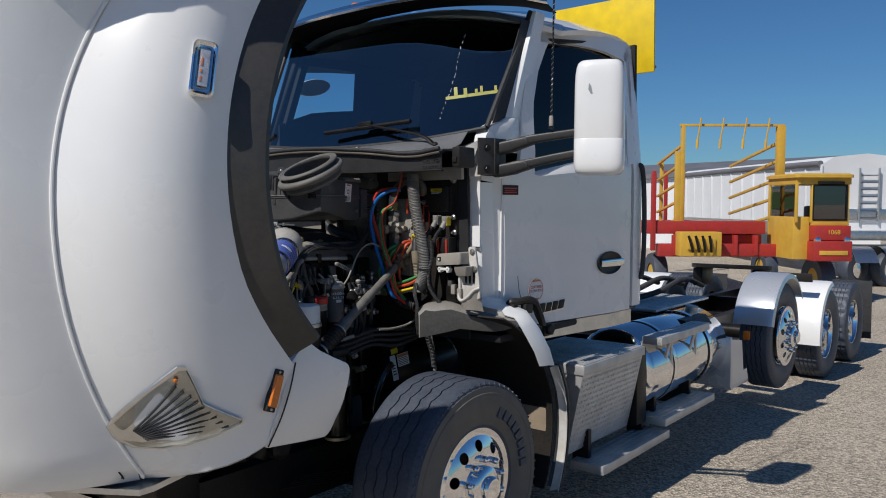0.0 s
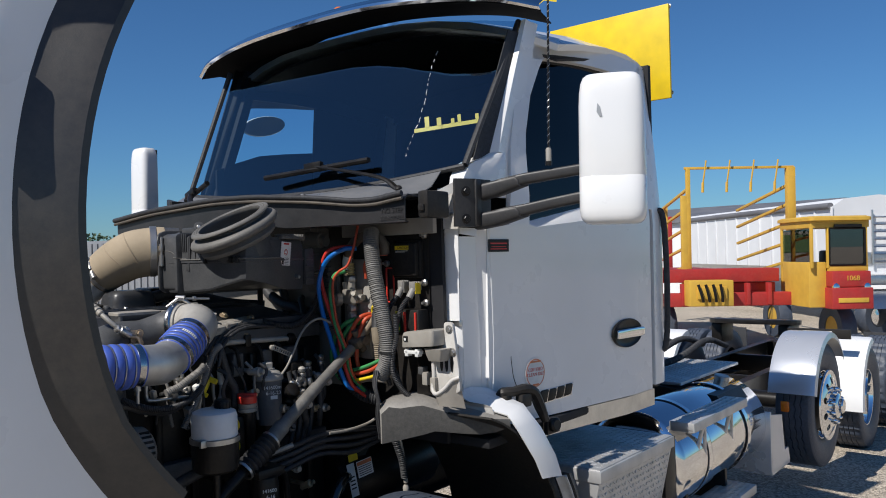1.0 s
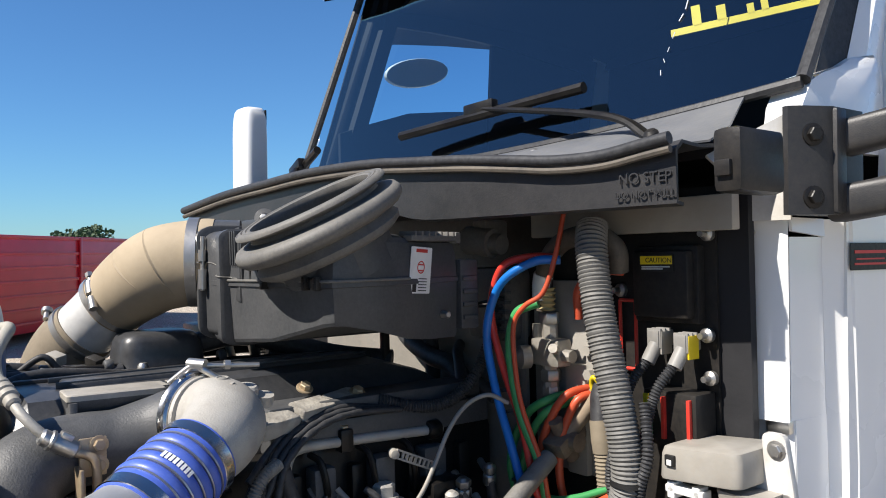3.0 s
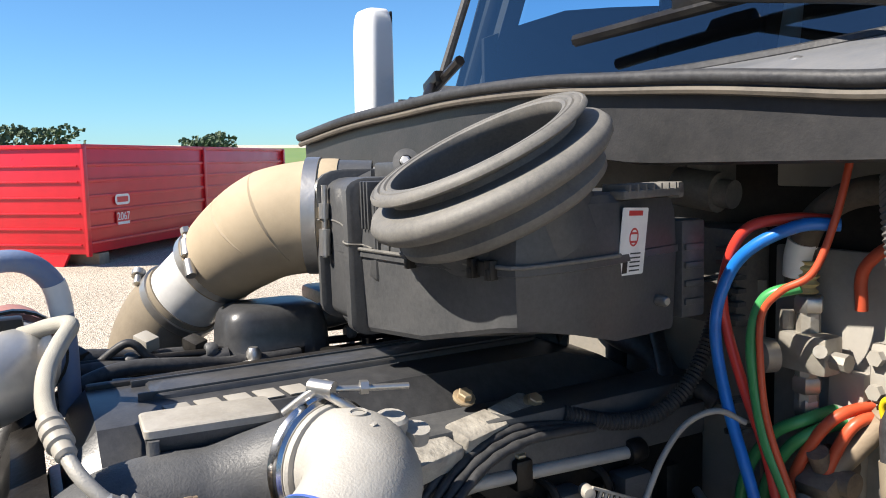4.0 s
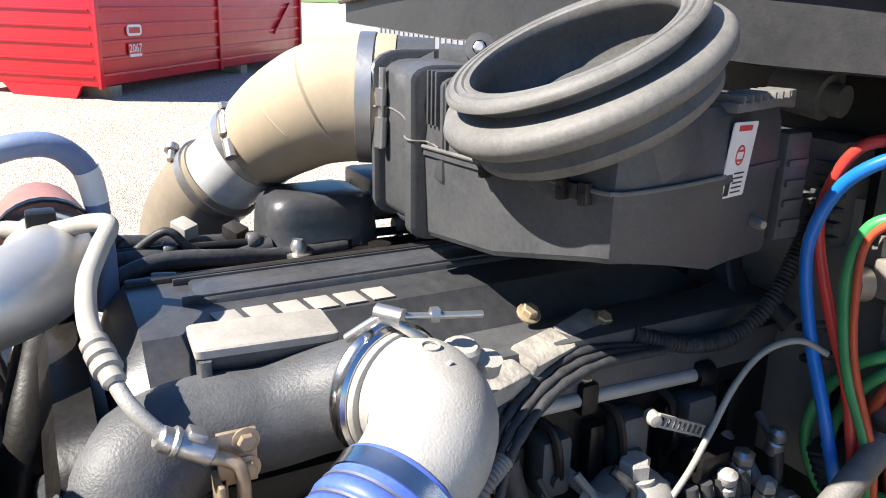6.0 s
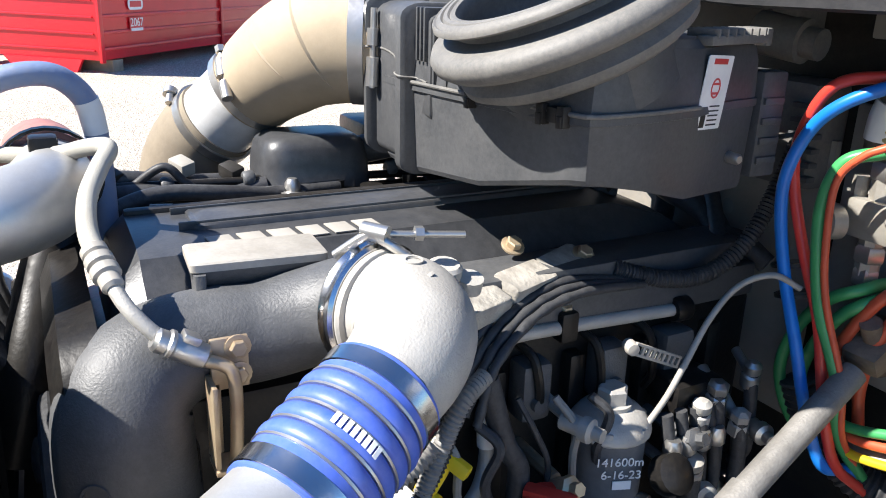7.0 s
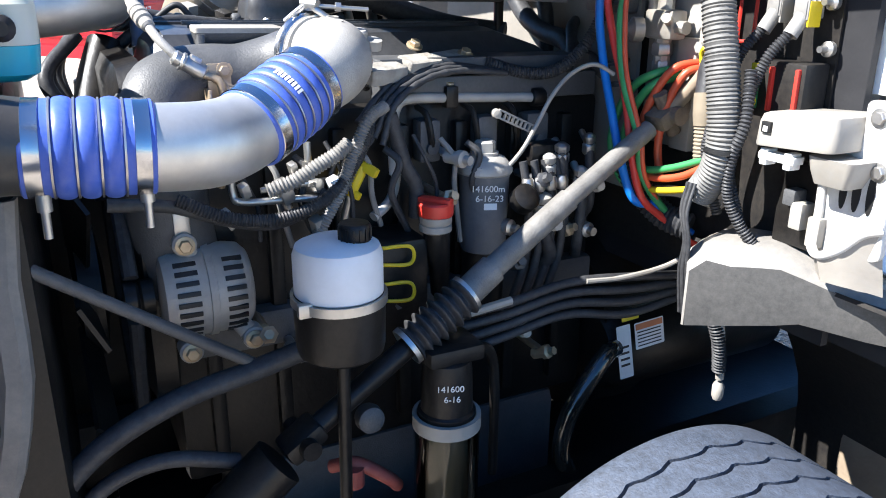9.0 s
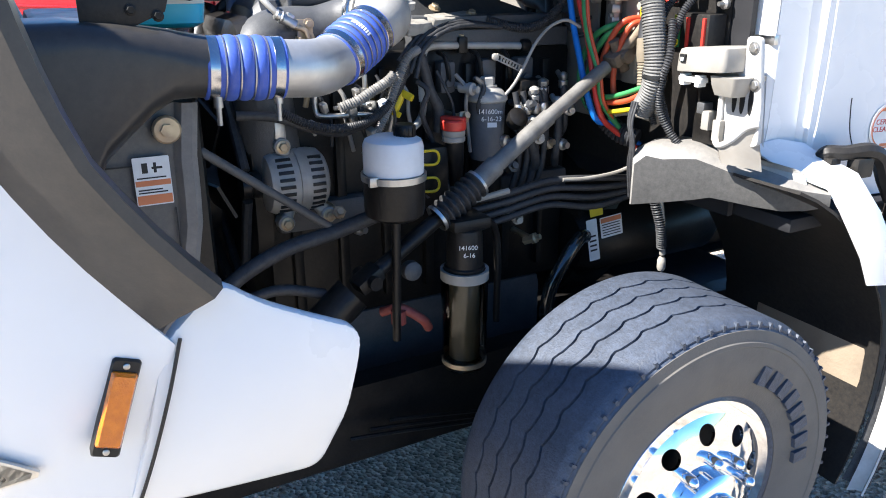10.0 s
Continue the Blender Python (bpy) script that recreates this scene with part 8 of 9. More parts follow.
for p, r in ((Vector(SIL[0]), 0.0815), (Vector(SIL[2]) - dl * 0.010, 0.0815)):
    part("sleeve_clamp", ring([(r - 0.006, -0.009), (r + 0.003, -0.008), (r + 0.003, 0.008), (r - 0.006, 0.009)], 44, frm(p, dl)), STEEL, sil, "steel band clamp")
part("clamp_spring", merge(rod((-0.372, -0.460, 1.862), (-0.318, -0.462, 1.795), 0.005), rod((-0.366, -0.461, 1.852), (-0.345, -0.464, 1.826), 0.011), rod((-0.338, -0.464, 1.818), (-0.318, -0.464, 1.793), 0.010), lathe([(0.009, 0), (0.009, 0.012)], 6, frm((-0.374, -0.459, 1.864), (-0.6, 0.0, 0.75)))), STEEL, sil, "spring-loaded T-bolt")
part("clamp_screw", merge(rod((-0.470, -0.535, 1.765), (-0.490, -0.528, 1.782), 0.007), lathe([(0.013, 0), (0.013, 0.012), (0.008, 0.016)], 12, frm((-0.486, -0.530, 1.778), (-0.7, 0.3, 0.65)))), STEEL, sil)
part("lower_boot", tube([(-0.455, -0.450, 1.735), (-0.487, -0.480, 1.694), (-0.507, -0.500, 1.640), (-0.512, -0.508, 1.58), (-0.512, -0.508, 1.50), (-0.512, -0.508, 1.42)], [0.079, 0.083, 0.087, 0.088, 0.088, 0.088], 36, 8), TAN_DARK, truck, "dark dusty rubber elbow")
part("lower_boot_clamp", merge(ring([(0.088, -0.008), (0.092, -0.008), (0.092, 0.008), (0.088, 0.008)], 40, pose(-0.512, -0.508, 1.565)), bx(-0.47, -0.42, -0.62, -0.59, 1.57, 1.585, 0.004)), STEEL, bpy.data.objects["lower_boot"])
askew = True
part("right_liner", bx(-0.5, -0.46, -0.95, 1.5, 0.30, 1.35, 0.02), CHASSIS, truck, "black inner fender on the far side")
part("filter_bracket", merge(bx(-0.44, -0.30, -0.22, 0.0, 1.66, 1.74, 0.012), bx(-0.50, -0.47, -0.26, -0.22, 1.55, 1.70, 0.004)), CHASSIS, truck)

# firewall fittings, driver's side
fw = bpy.data.objects["firewall"]
part("fuse_lid", merge(bx(0.575, 0.705, 0.355, 0.40, 1.770, 1.900, 0.008), bx(0.565, 0.715, 0.375, 0.40, 1.76, 1.91, 0.006)), BLACK, fw, "black fuse box lid")
cp, cm = plate((0.637, 0.353, 1.876), (1, 0.02, 0), (0, 0, 1), 0.080, 0.034, 0.001)
cau = part("caution_label", cp, INK, truck, "black and yellow caution label")
part("caution_band", bars(cm, [(-0.037, -0.002, 0.074, 0.016)], 0.0014), YELLOW, cau)
text("caution_text", "CAUTION", 0.0135, cm @ pose(0.006, 0.0055, 0.0018), INK, cau, 0.0003)
part("caution_print", bars(cm, [(-0.034, -0.008, 0.066, 0.002), (-0.034, -0.012, 0.05, 0.002)], 0.0016), INK_WHITE, cau)
for x, z in ((0.52, 1.90), (0.52, 1.82), (0.73, 1.93), (0.725, 1.74), (0.73, 1.66)):
    part("firewall_stud", lathe([(0.014, 0), (0.014, 0.010), (0.007, 0.014), (0.006, 0.03)], 14, frm((x, 0.392, z), (0, -1, 0))), STEEL, fw, "stud with nut")
for x, z in ((0.638, 1.732), (0.699, 1.727)):
    c = part("plug_connector", merge(bx(x - 0.013, x + 0.013, 0.335, 0.385, z - 0.016, z + 0.016, 0.004), rod((x, 0.345, z - 0.012), (x - 0.006, 0.325, z - 0.045), 0.014), *[bx(x - 0.016, x + 0.016, 0.338 + 0.014 * q, 0.343 + 0.014 * q, z - 0.018, z + 0.019, 0.001) for q in range(3)]), mat("dusty_pale_plug", (0.24, 0.24, 0.235), (0.17, 0.17, 0.165), 0.55, bump=0.1, scale=24, dust=0.4), truck, "pale dusty square plug")
    for a, b, q in ((-0.017, -0.013, -0.02), (0.013, 0.017, -0.03)):
        part("plug_lock", bx(x + a, x + b, 0.34, 0.372, z + q, z + 0.014, 0.001), YELLOW if x > 0.67 else OFFWHITE, c, "locking frame")
    part("plug_conduit", corrugated([(x - 0.006, 0.325, z - 0.04), (x - 0.03, 0.30, z - 0.09), (x - 0.05, 0.285, z - 0.18), (x - 0.065, 0.275, z - 0.28), (x - 0.03, 0.29, z - 0.40)], 0.0095, 0.006, 0.0014), RUBBER, fw, "ribbed grey conduit")
part("fuse_block", merge(bx(0.615, 0.735, 0.33, 0.395, 1.53, 1.635, 0.006)), BLACK, fw, "fuse block")
for x, c in ((0.632, GREEN_AIR), (0.665, REDCAP), (0.722, REDCAP)):
    part("fuse_bar", bx(x - 0.004, x + 0.004, 0.322, 0.332, 1.545, 1.625, 0.002), c, fw, "coloured bar on the fuse block")
part("fuse_flag", merge(lathe([(0.012, 0), (0.012, 0.006)], 16, frm((0.637, 0.312, 1.56), (0, -1, 0))), bx(0.631, 0.643, 0.308, 0.314, 1.56, 1.63, 0.002)), YELLOW, fw, "yellow flag lock")
part("red_panel_frame", merge(rod((0.52, 0.383, 1.66), (0.52, 0.383, 1.80), 0.004, 6), rod((0.56, 0.383, 1.66), (0.56, 0.383, 1.80), 0.004, 6), rod((0.52, 0.383, 1.80), (0.56, 0.383, 1.80), 0.004, 6), rod((0.52, 0.383, 1.66), (0.56, 0.383, 1.66), 0.004, 6)), REDCAP, fw, "thin red wire frame")
# pale covers by the cowl side
wbx = part("pale_cover_box", loft([[(0.785 + 0.082 * k * px + e * (px + 1), 0.325 + 0.072 * k * py, z + 0.012 * (px + 1) * 0.5) for px, py in rrect(2, 2, 0.22)] for z, k, e in ((1.494, 0.985, 0.0), (1.498, 1.0, 0.0), (1.538, 0.975, 0.0), (1.550, 0.93, 0.0), (1.554, 0.84, 0.0))]), OFFWHITE, truck, "dusty off-white plastic cover box")
part("box_skirt", loft([[(0.835 + 0.045 * k * px + 0.02 * k, 0.325 + 0.06 * k * py, z) for px, py in rrect(2, 2, 0.25)] for z, k in ((1.446, 0.72), (1.47, 0.9), (1.4945, 1.0))]), OFFWHITE, wbx, "sloping lower half of the cover")
part("box_slot", bx(0.722, 0.742, 0.2485, 0.256, 1.520, 1.540, 0.002), INK, wbx, "dark notch")
part("notch_tab", bx(0.727, 0.737, 0.2475, 0.256, 1.522, 1.532, 0.001), LABEL, wbx)
for x0, x1, z0, z1 in ((0.712, 0.790, 1.470, 1.484), (0.716, 0.732, 1.460, 1.490), (0.768, 0.784, 1.460, 1.490)):
    part("box_foot", bx(x0, x1, 0.262, 0.29, z0, z1, 0.003), LABEL, wbx, "pale clip under the cover")
for x, z, h in ((0.76, 1.37, 0.05), (0.80, 1.35, 0.055), (0.74, 1.40, 0.03)):
    part("relay", bx(x, x + 0.026, 0.31, 0.345, z - h / 2, z + h / 2, 0.004), CASTIRON if h < 0.05 else OFFWHITE, truck, "small relay below the cover")
part("relay_bracket", bx(0.70, 0.83, 0.345, 0.375, 1.30, 1.46, 0.006), CHASSIS, truck, "dark relay bracket")
# large ribbed hose
big = part("ribbed_hose", corrugated([(0.535, 0.285, 1.955), (0.552, 0.262, 1.90), (0.580, 0.25, 1.77), (0.620, 0.245, 1.62), (0.642, 0.245, 1.50), (0.628, 0.25, 1.43), (0.585, 0.262, 1.375)], 0.031, 0.0078, 0.0018, 18), mat("grey_ribbed_plastic", (0.085, 0.085, 0.085), (0.13, 0.127, 0.12), 0.6, dust=0.35, dustcol=(0.34, 0.32, 0.28), scale=14), truck, "grey ribbed wiring hose")
part("side_conduit", corrugated([(0.665, 0.27, 1.62), (0.685, 0.25, 1.53), (0.668, 0.245, 1.46), (0.66, 0.26, 1.38), (0.69, 0.30, 1.30), (0.74, 0.33, 1.27)], 0.0105, 0.007, 0.0016, 12), RUBBER, big, "thin ribbed conduit")
part("cable_tie", ring([(0.030, -0.004), (0.034, -0.004), (0.034, 0.004), (0.030, 0.004)], 20, frm((0.642, 0.245, 1.47), (0, 0.1, 1))), INK, big)
# heater loop, valve and air lines
part("heater_loop", tube([(0.345, 0.33, 1.775), (0.352, 0.325, 1.83), (0.38, 0.315, 1.885), (0.44, 0.305, 1.925), (0.52, 0.31, 1.935), (0.565, 0.32, 1.905), (0.562, 0.33, 1.86)], 0.021, 14, 8), mat("dusty_brown_hose", (0.07, 0.058, 0.045), (0.05, 0.042, 0.034), 0.7, dust=0.3), truck, "dusty brown heater hose loop")
part("loop_tag", tube([(0.347, 0.325, 1.80), (0.351, 0.322, 1.83), (0.36, 0.319, 1.855)], 0.0225, 14, 4), LABEL, bpy.data.objects["heater_loop"], "white hose tag")
val = part("air_valve", merge(rod((0.368, 0.325, 1.60), (0.368, 0.325, 1.76), 0.018, 8), bx(0.33, 0.415, 0.30, 0.345, 1.655, 1.715, 0.008), rod((0.29, 0.32, 1.68), (0.44, 0.32, 1.68), 0.014, 8), lathe([(0.026, 0), (0.026, 0.022), (0.018, 0.026), (0.01, 0.034)], 20, frm((0.325, 0.30, 1.672), (-0.4, -1, 0))), rod((0.335, 0.32, 1.70), (0.335, 0.32, 1.745), 0.012, 8), rod((0.40, 0.31, 1.69), (0.42, 0.28, 1.70), 0.010)), mat("dull_brass_aluminium", (0.46, 0.44, 0.40), (0.33, 0.31, 0.27), 0.5, 0.6, bump=0.2, scale=20, dust=0.4), truck, "dull metal air valve on the firewall")
parts("valve_nut", [lathe([(r, 0), (r + 0.003, 0.004), (r + 0.003, 0.022), (r, 0.026)], 6, pose(0.368, 0.325, z)) for r, z in ((0.020, 1.745), (0.020, 1.62), (0.017, 1.585))], STEEL, val, "hex nut")
part("yellow_spring", corrugated([(0.362, 0.325, 1.775), (0.364, 0.325, 1.80), (0.366, 0.325, 1.825)], 0.016, 0.012, 0.003), mat("dusty_yellow", (0.50, 0.40, 0.18), None, 0.6, dust=0.4), val, "dusty yellow spring sleeve")
part("strut_plate", merge(bx(0.46, 0.505, 0.335, 0.350, 1.625, 1.715, 0.01), *[lathe([(0.012, 0), (0.012, 0.012)], 6, frm((0.475, 0.335, z), (0, -1, 0))) for z in (1.645, 1.695)]), OFFWHITE, truck, "pale mounting plate")
part("valve_plate", bx(0.275, 0.50, 0.366, 0.38, 1.42, 1.84, 0.006), mat("dusty_grey_plate", (0.30, 0.285, 0.26), (0.21, 0.20, 0.185), 0.55, bump=0.1, scale=12, dust=0.45, dustcol=(0.38, 0.35, 0.30)), fw, "dusty grey plate behind the valve")
part("firewall_post", bx(0.385, 0.445, 0.35, 0.375, 1.42, 1.66, 0.008), BEIGE, fw, "dusty beige post")
LINES = ((BLUE_AIR, 0.0095, ((0.385, 0.33, 1.885), (0.345, 0.295, 1.883), (0.29, 0.262, 1.850), (0.250, 0.255, 1.800), (0.232, 0.25, 1.72), (0.256, 0.25, 1.61), (0.300, 0.25, 1.50), (0.33, 0.26, 1.40), (0.36, 0.28, 1.32))),
         (RED_AIR, 0.0085, ((0.37, 0.34, 1.890), (0.325, 0.30, 1.892), (0.272, 0.27, 1.875), (0.240, 0.262, 1.81), (0.236, 0.265, 1.74), (0.270, 0.268, 1.64), (0.315, 0.27, 1.54), (0.345, 0.275, 1.42), (0.37, 0.29, 1.33))),
         (GREEN_AIR, 0.0095, ((0.345, 0.30, 1.795), (0.305, 0.275, 1.775), (0.290, 0.265, 1.72), (0.297, 0.262, 1.65), (0.318, 0.265, 1.56))),
         (ORANGE_AIR, 0.0055, ((0.40, 0.33, 1.99), (0.392, 0.31, 1.90), (0.372, 0.29, 1.82), (0.335, 0.27, 1.79), (0.308, 0.262, 1.75), (0.310, 0.26, 1.67), (0.325, 0.263, 1.58))),
         (ORANGE_AIR, 0.009, ((0.56, 0.345, 1.86), (0.50, 0.33, 1.86), (0.455, 0.325, 1.82), (0.45, 0.33, 1.76))),
         (GREEN_AIR, 0.0095, ((0.385, 0.30, 1.585), (0.345, 0.275, 1.555), (0.310, 0.262, 1.49), (0.300, 0.26, 1.42), (0.33, 0.268, 1.35), (0.39, 0.29, 1.31))),
         (GREEN_AIR, 0.0095, ((0.40, 0.30, 1.57), (0.368, 0.278, 1.535), (0.340, 0.268, 1.47), (0.335, 0.268, 1.40), (0.365, 0.278, 1.335))),
         (ORANGE_AIR, 0.009, ((0.43, 0.31, 1.60), (0.40, 0.29, 1.55), (0.375, 0.28, 1.48), (0.368, 0.28, 1.40), (0.395, 0.29, 1.33))),
         (ORANGE_AIR, 0.009, ((0.45, 0.32, 1.59), (0.425, 0.30, 1.52), (0.415, 0.295, 1.44), (0.425, 0.30, 1.36))),
         (GREEN_AIR, 0.008, ((0.34, 0.27, 1.40), (0.41, 0.265, 1.385), (0.48, 0.275, 1.40), (0.55, 0.30, 1.43))),
         (ORANGE_AIR, 0.008, ((0.35, 0.275, 1.39), (0.42, 0.27, 1.37), (0.50, 0.28, 1.385), (0.56, 0.30, 1.42))),
         (YELLOW, 0.007, ((0.38, 0.28, 1.35), (0.44, 0.27, 1.345), (0.51, 0.275, 1.36), (0.56, 0.29, 1.375))))
for k, (material, r, pts) in enumerate(LINES):
    if k < 4:
        pts = [(x + 0.055, y - 0.040, z) for x, y, z in pts]
    if k in (2, 3):
        pts += [(0.395 + 0.008 * k, 0.240, 1.46), (0.405 + 0.008 * k, 0.255, 1.37), (0.44, 0.32, 1.28)]
    if 5 <= k <= 8:
        pts = [(pts[0][0] + 0.018, 0.372, pts[0][2] + 0.012)] + list(pts)
    if k < 2:
        pts += [(0.43 + 0.012 * k, 0.30, 1.30 - 0.02 * k), (0.47 + 0.012 * k, 0.37, 1.24 - 0.02 * k)]
    part("air_line", tube(pts, r, 12, 8), material, truck, {"blue_air_line": "blue air line", "red_air_line": "red air line", "green_air_line": "green air line", "orange_air_line": "orange air line", "yellow_plastic": "yellow wire"}[material.name])
for p in ((0.245, 0.256, 1.79), (0.292, 0.26, 1.60), (0.305, 0.262, 1.555)):
    part("cable_tie", ring([(0.030, -0.003), (0.034, -0.003), (0.034, 0.003), (0.030, 0.003)], 20, frm(p, (0.3, 0, -1))), INK, truck, "black cable tie")
part("loom_lower", corrugated([(0.33, 0.27, 1.42), (0.36, 0.29, 1.34), (0.42, 0.32, 1.28), (0.48, 0.35, 1.26)], 0.030, 0.012, 0.002), RUBBER, truck, "dusty black loom")
part("cross_tube", tube([(0.42, 0.30, 1.335), (0.50, 0.29, 1.352), (0.60, 0.30, 1.348)], 0.012), BEIGE, truck, "dusty pale tube")
stb = part("sensor_stub", tube([(0.505, 0.335, 1.645), (0.510, 0.325, 1.60), (0.520, 0.312, 1.555)], [0.017, 0.022, 0.021], 18, 6), RUBBER, truck, "grey rubber sensor boot")
part("stub_sleeve", tube([(0.519, 0.313, 1.560), (0.525, 0.311, 1.52), (0.528, 0.31, 1.495)], [0.023, 0.024, 0.022], 18, 6), TAN_DARK, stb, "dusty tan sleeve")
part("stub_ribs", corrugated([(0.528, 0.31, 1.50), (0.531, 0.31, 1.465), (0.535, 0.31, 1.42)], 0.020, 0.008, 0.0014), TAN_DARK, stb, "ribbed tan tail")
part("yellow_loop", tube([(0.50, 0.32, 1.60), (0.495, 0.315, 1.63), (0.505, 0.31, 1.645), (0.515, 0.315, 1.635)], 0.005), YELLOW, truck, "yellow loop clip")
fwb = part("firewall_box", bx(0.12, 0.26, 0.29, 0.38, 1.70, 1.87, 0.02), mat("dusty_grey_plastic", (0.10, 0.10, 0.10), (0.075, 0.075, 0.076), 0.5, bump=0.1, scale=20, dust=0.4), truck, "black ribbed bracket at the firewall")
parts("box_rib", [bx(0.225, 0.272, 0.28, 0.30, 1.72 + 0.022 * k, 1.728 + 0.022 * k, 0.001) for k in range(6)], BLACK_DUSTY, fwb)
part("grey_actuator", merge(rod((0.135, 0.29, 1.935), (0.215, 0.30, 1.925), 0.034, 20), rod((0.20, 0.30, 1.926), (0.24, 0.305, 1.922), 0.024, 16), bx(0.15, 0.20, 0.29, 0.36, 1.925, 1.98, 0.006)), GASKET, truck, "dark cylinder under the cowl")

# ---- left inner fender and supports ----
# pressed support plate: a pale rolled top with a hanging skirt, its front running outwards and back
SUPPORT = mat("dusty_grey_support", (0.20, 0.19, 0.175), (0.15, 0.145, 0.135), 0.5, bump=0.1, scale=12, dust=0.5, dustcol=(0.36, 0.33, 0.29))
# the skirt's shade is put into a darker copy of the plate's grey
SKIRT = mat("shaded_dusty_skirt", (0.050, 0.049, 0.047), (0.034, 0.034, 0.033), 0.55, bump=0.1, scale=12, dust=0.35, dustcol=(0.20, 0.19, 0.175))
SUP = ((0.640, 0.198, 1.122, 1.235, 1.272), (0.664, 0.216, 1.128, 1.262, 1.290), (0.700, 0.245, 1.136, 1.256, 1.296), (0.735, 0.270, 1.146, 1.262, 1.300), (0.772, 0.296, 1.156, 1.266, 1.300), (0.807, 0.322, 1.168, 1.254, 1.290), (0.843, 0.348, 1.164, 1.241, 1.274), (0.900, 0.390, 1.157, 1.228, 1.262), (0.955, 0.430, 1.154, 1.217, 1.252), (0.998, 0.462, 1.162, 1.211, 1.236), (1.045, 0.497, 1.180, 1.209, 1.216))
top = part("fender_support", sheet([[(x, y, zc) for x, y, zb, zc, zt in SUP], [(x - 0.012, y + 0.010, zc + 0.55 * (zt - zc)) for x, y, zb, zc, zt in SUP], [(x - 0.030, y + 0.035, zt) for x, y, zb, zc, zt in SUP], [(x - 0.055, y + 0.085, zt + 0.002) for x, y, zb, zc, zt in SUP], [(x - 0.08, y + 0.15, zt - 0.004) for x, y, zb, zc, zt in SUP], [(x - 0.10, y + 0.22, zt - 0.012) for x, y, zb, zc, zt in SUP]], 0.006), SUPPORT, truck, "dusty grey pressed fender support plate")
part("fender_skirt", sheet([[(x, y, zc + 0.002) for x, y, zb, zc, zt in SUP], [(x + 0.004, y - 0.004, (zb + zc) / 2) for x, y, zb, zc, zt in SUP], [(x + 0.002, y, zb) for x, y, zb, zc, zt in SUP], [(x - 0.02, y + 0.03, zb - 0.006) for x, y, zb, zc, zt in SUP]], 0.005), SKIRT, top, "dusty grey hanging skirt, darkened for shade")
part("support_end", sheet([[(0.640, 0.198, 1.122), (0.640, 0.198, 1.235), (0.628, 0.208, 1.255), (0.610, 0.233, 1.272)], [(0.600, 0.30, 1.13), (0.595, 0.30, 1.24), (0.588, 0.31, 1.262), (0.575, 0.32, 1.275)], [(0.55, 0.40, 1.14), (0.545, 0.40, 1.24), (0.54, 0.41, 1.262), (0.54, 0.42, 1.27)]], 0.005), SUPPORT, top, "pale folded end")
part("support_patch", loft([[(0.91 + 0.055 * k * px + 0.03 * py, 0.435 + 0.02 * py * k + 0.03 * px, z - 0.20 * (0.05 * px)) for px, py in rrect(2, 2, 0.6)] for z, k in ((1.236, 1.1), (1.262, 0.9), (1.268, 0.6))]), ALU_CAST, top, "worn shiny patch on the plate")
BY = Matrix(((1, 0, 0, 0), (0, 0, -1, 0.345), (0, 1, 0, 0), (0, 0, 0, 1)))
brk = part("cowl_bracket", slab(round_outline([(0.862, 1.592), (0.905, 1.592), (0.930, 1.42), (0.935, 1.33), (0.815, 1.30), (0.812, 1.36), (0.806, 1.46), (0.816, 1.492), (0.866, 1.525)], 0.014), 0.016, BY, 0.004), WHITE_DUSTY, truck, "pale cast cab bracket with slots")
for x, w in ((0.848, 0.013), (0.873, 0.014), (0.899, 0.013)):
    part("bracket_slot", slab([(x + w / 2 * math.cos(a) * 1.1, 1.438 + 0.036 * math.sin(a)) for a in (2 * math.pi * i / 18 for i in range(18))], 0.0035, Matrix.Translation((0, -0.0145, 0)) @ BY), INK, brk, "dark slot")
for x, z in ((0.890, 1.565), (0.846, 1.482), (0.905, 1.478)):
    part("bolt", hexbolt((x, 0.329, z), (0, -1, 0), 0.011, 0.008), STEEL, brk)
part("bracket_rib", tube([(0.812, 0.332, 1.49), (0.808, 0.326, 1.45), (0.812, 0.322, 1.38), (0.812, 0.312, 1.335), (0.838, 0.300, 1.318), (0.875, 0.302, 1.338), (0.905, 0.315, 1.372), (0.932, 0.330, 1.385)], 0.008, 10, 6), WHITE_DUSTY, brk, "raised curled lip")
part("bracket_cup", sheet([[(0.818, 0.308, 1.335), (0.840, 0.297, 1.316), (0.875, 0.300, 1.336), (0.905, 0.313, 1.370), (0.930, 0.330, 1.383)], [(0.826, 0.318, 1.285), (0.850, 0.305, 1.272), (0.885, 0.315, 1.272), (0.915, 0.340, 1.268), (0.935, 0.36, 1.262)]], 0.006), BEIGE, brk, "dusty cup below the lip")
# wheel arch liner and its white edge
WY, WZ = 0.085, 0.50
arc = []
for a in range(70, -21, -6):
    t = radians(a)
    k = 0.79 if a > 20 else 0.79 - 0.0022 * (20 - a)
    arc.append((WY + k * math.cos(t), WZ + k * math.sin(t)))
part("arch_liner", sheet([[(x, y, z) for x in (0.48, 0.7, 0.9, 1.06)] for y, z in arc], 0.008), BLACK, truck, "black plastic wheel arch liner")
part("arch_edge", sheet([[(1.085, y + 0.02, z - 0.01), (1.105, y + 0.032, z), (1.128, y + 0.036, z + 0.004), (1.135, y + 0.024, z - 0.002)] for y, z in arc[6:]], 0.006), WHITE_DUSTY, truck, "white edge strip of the rear arch")
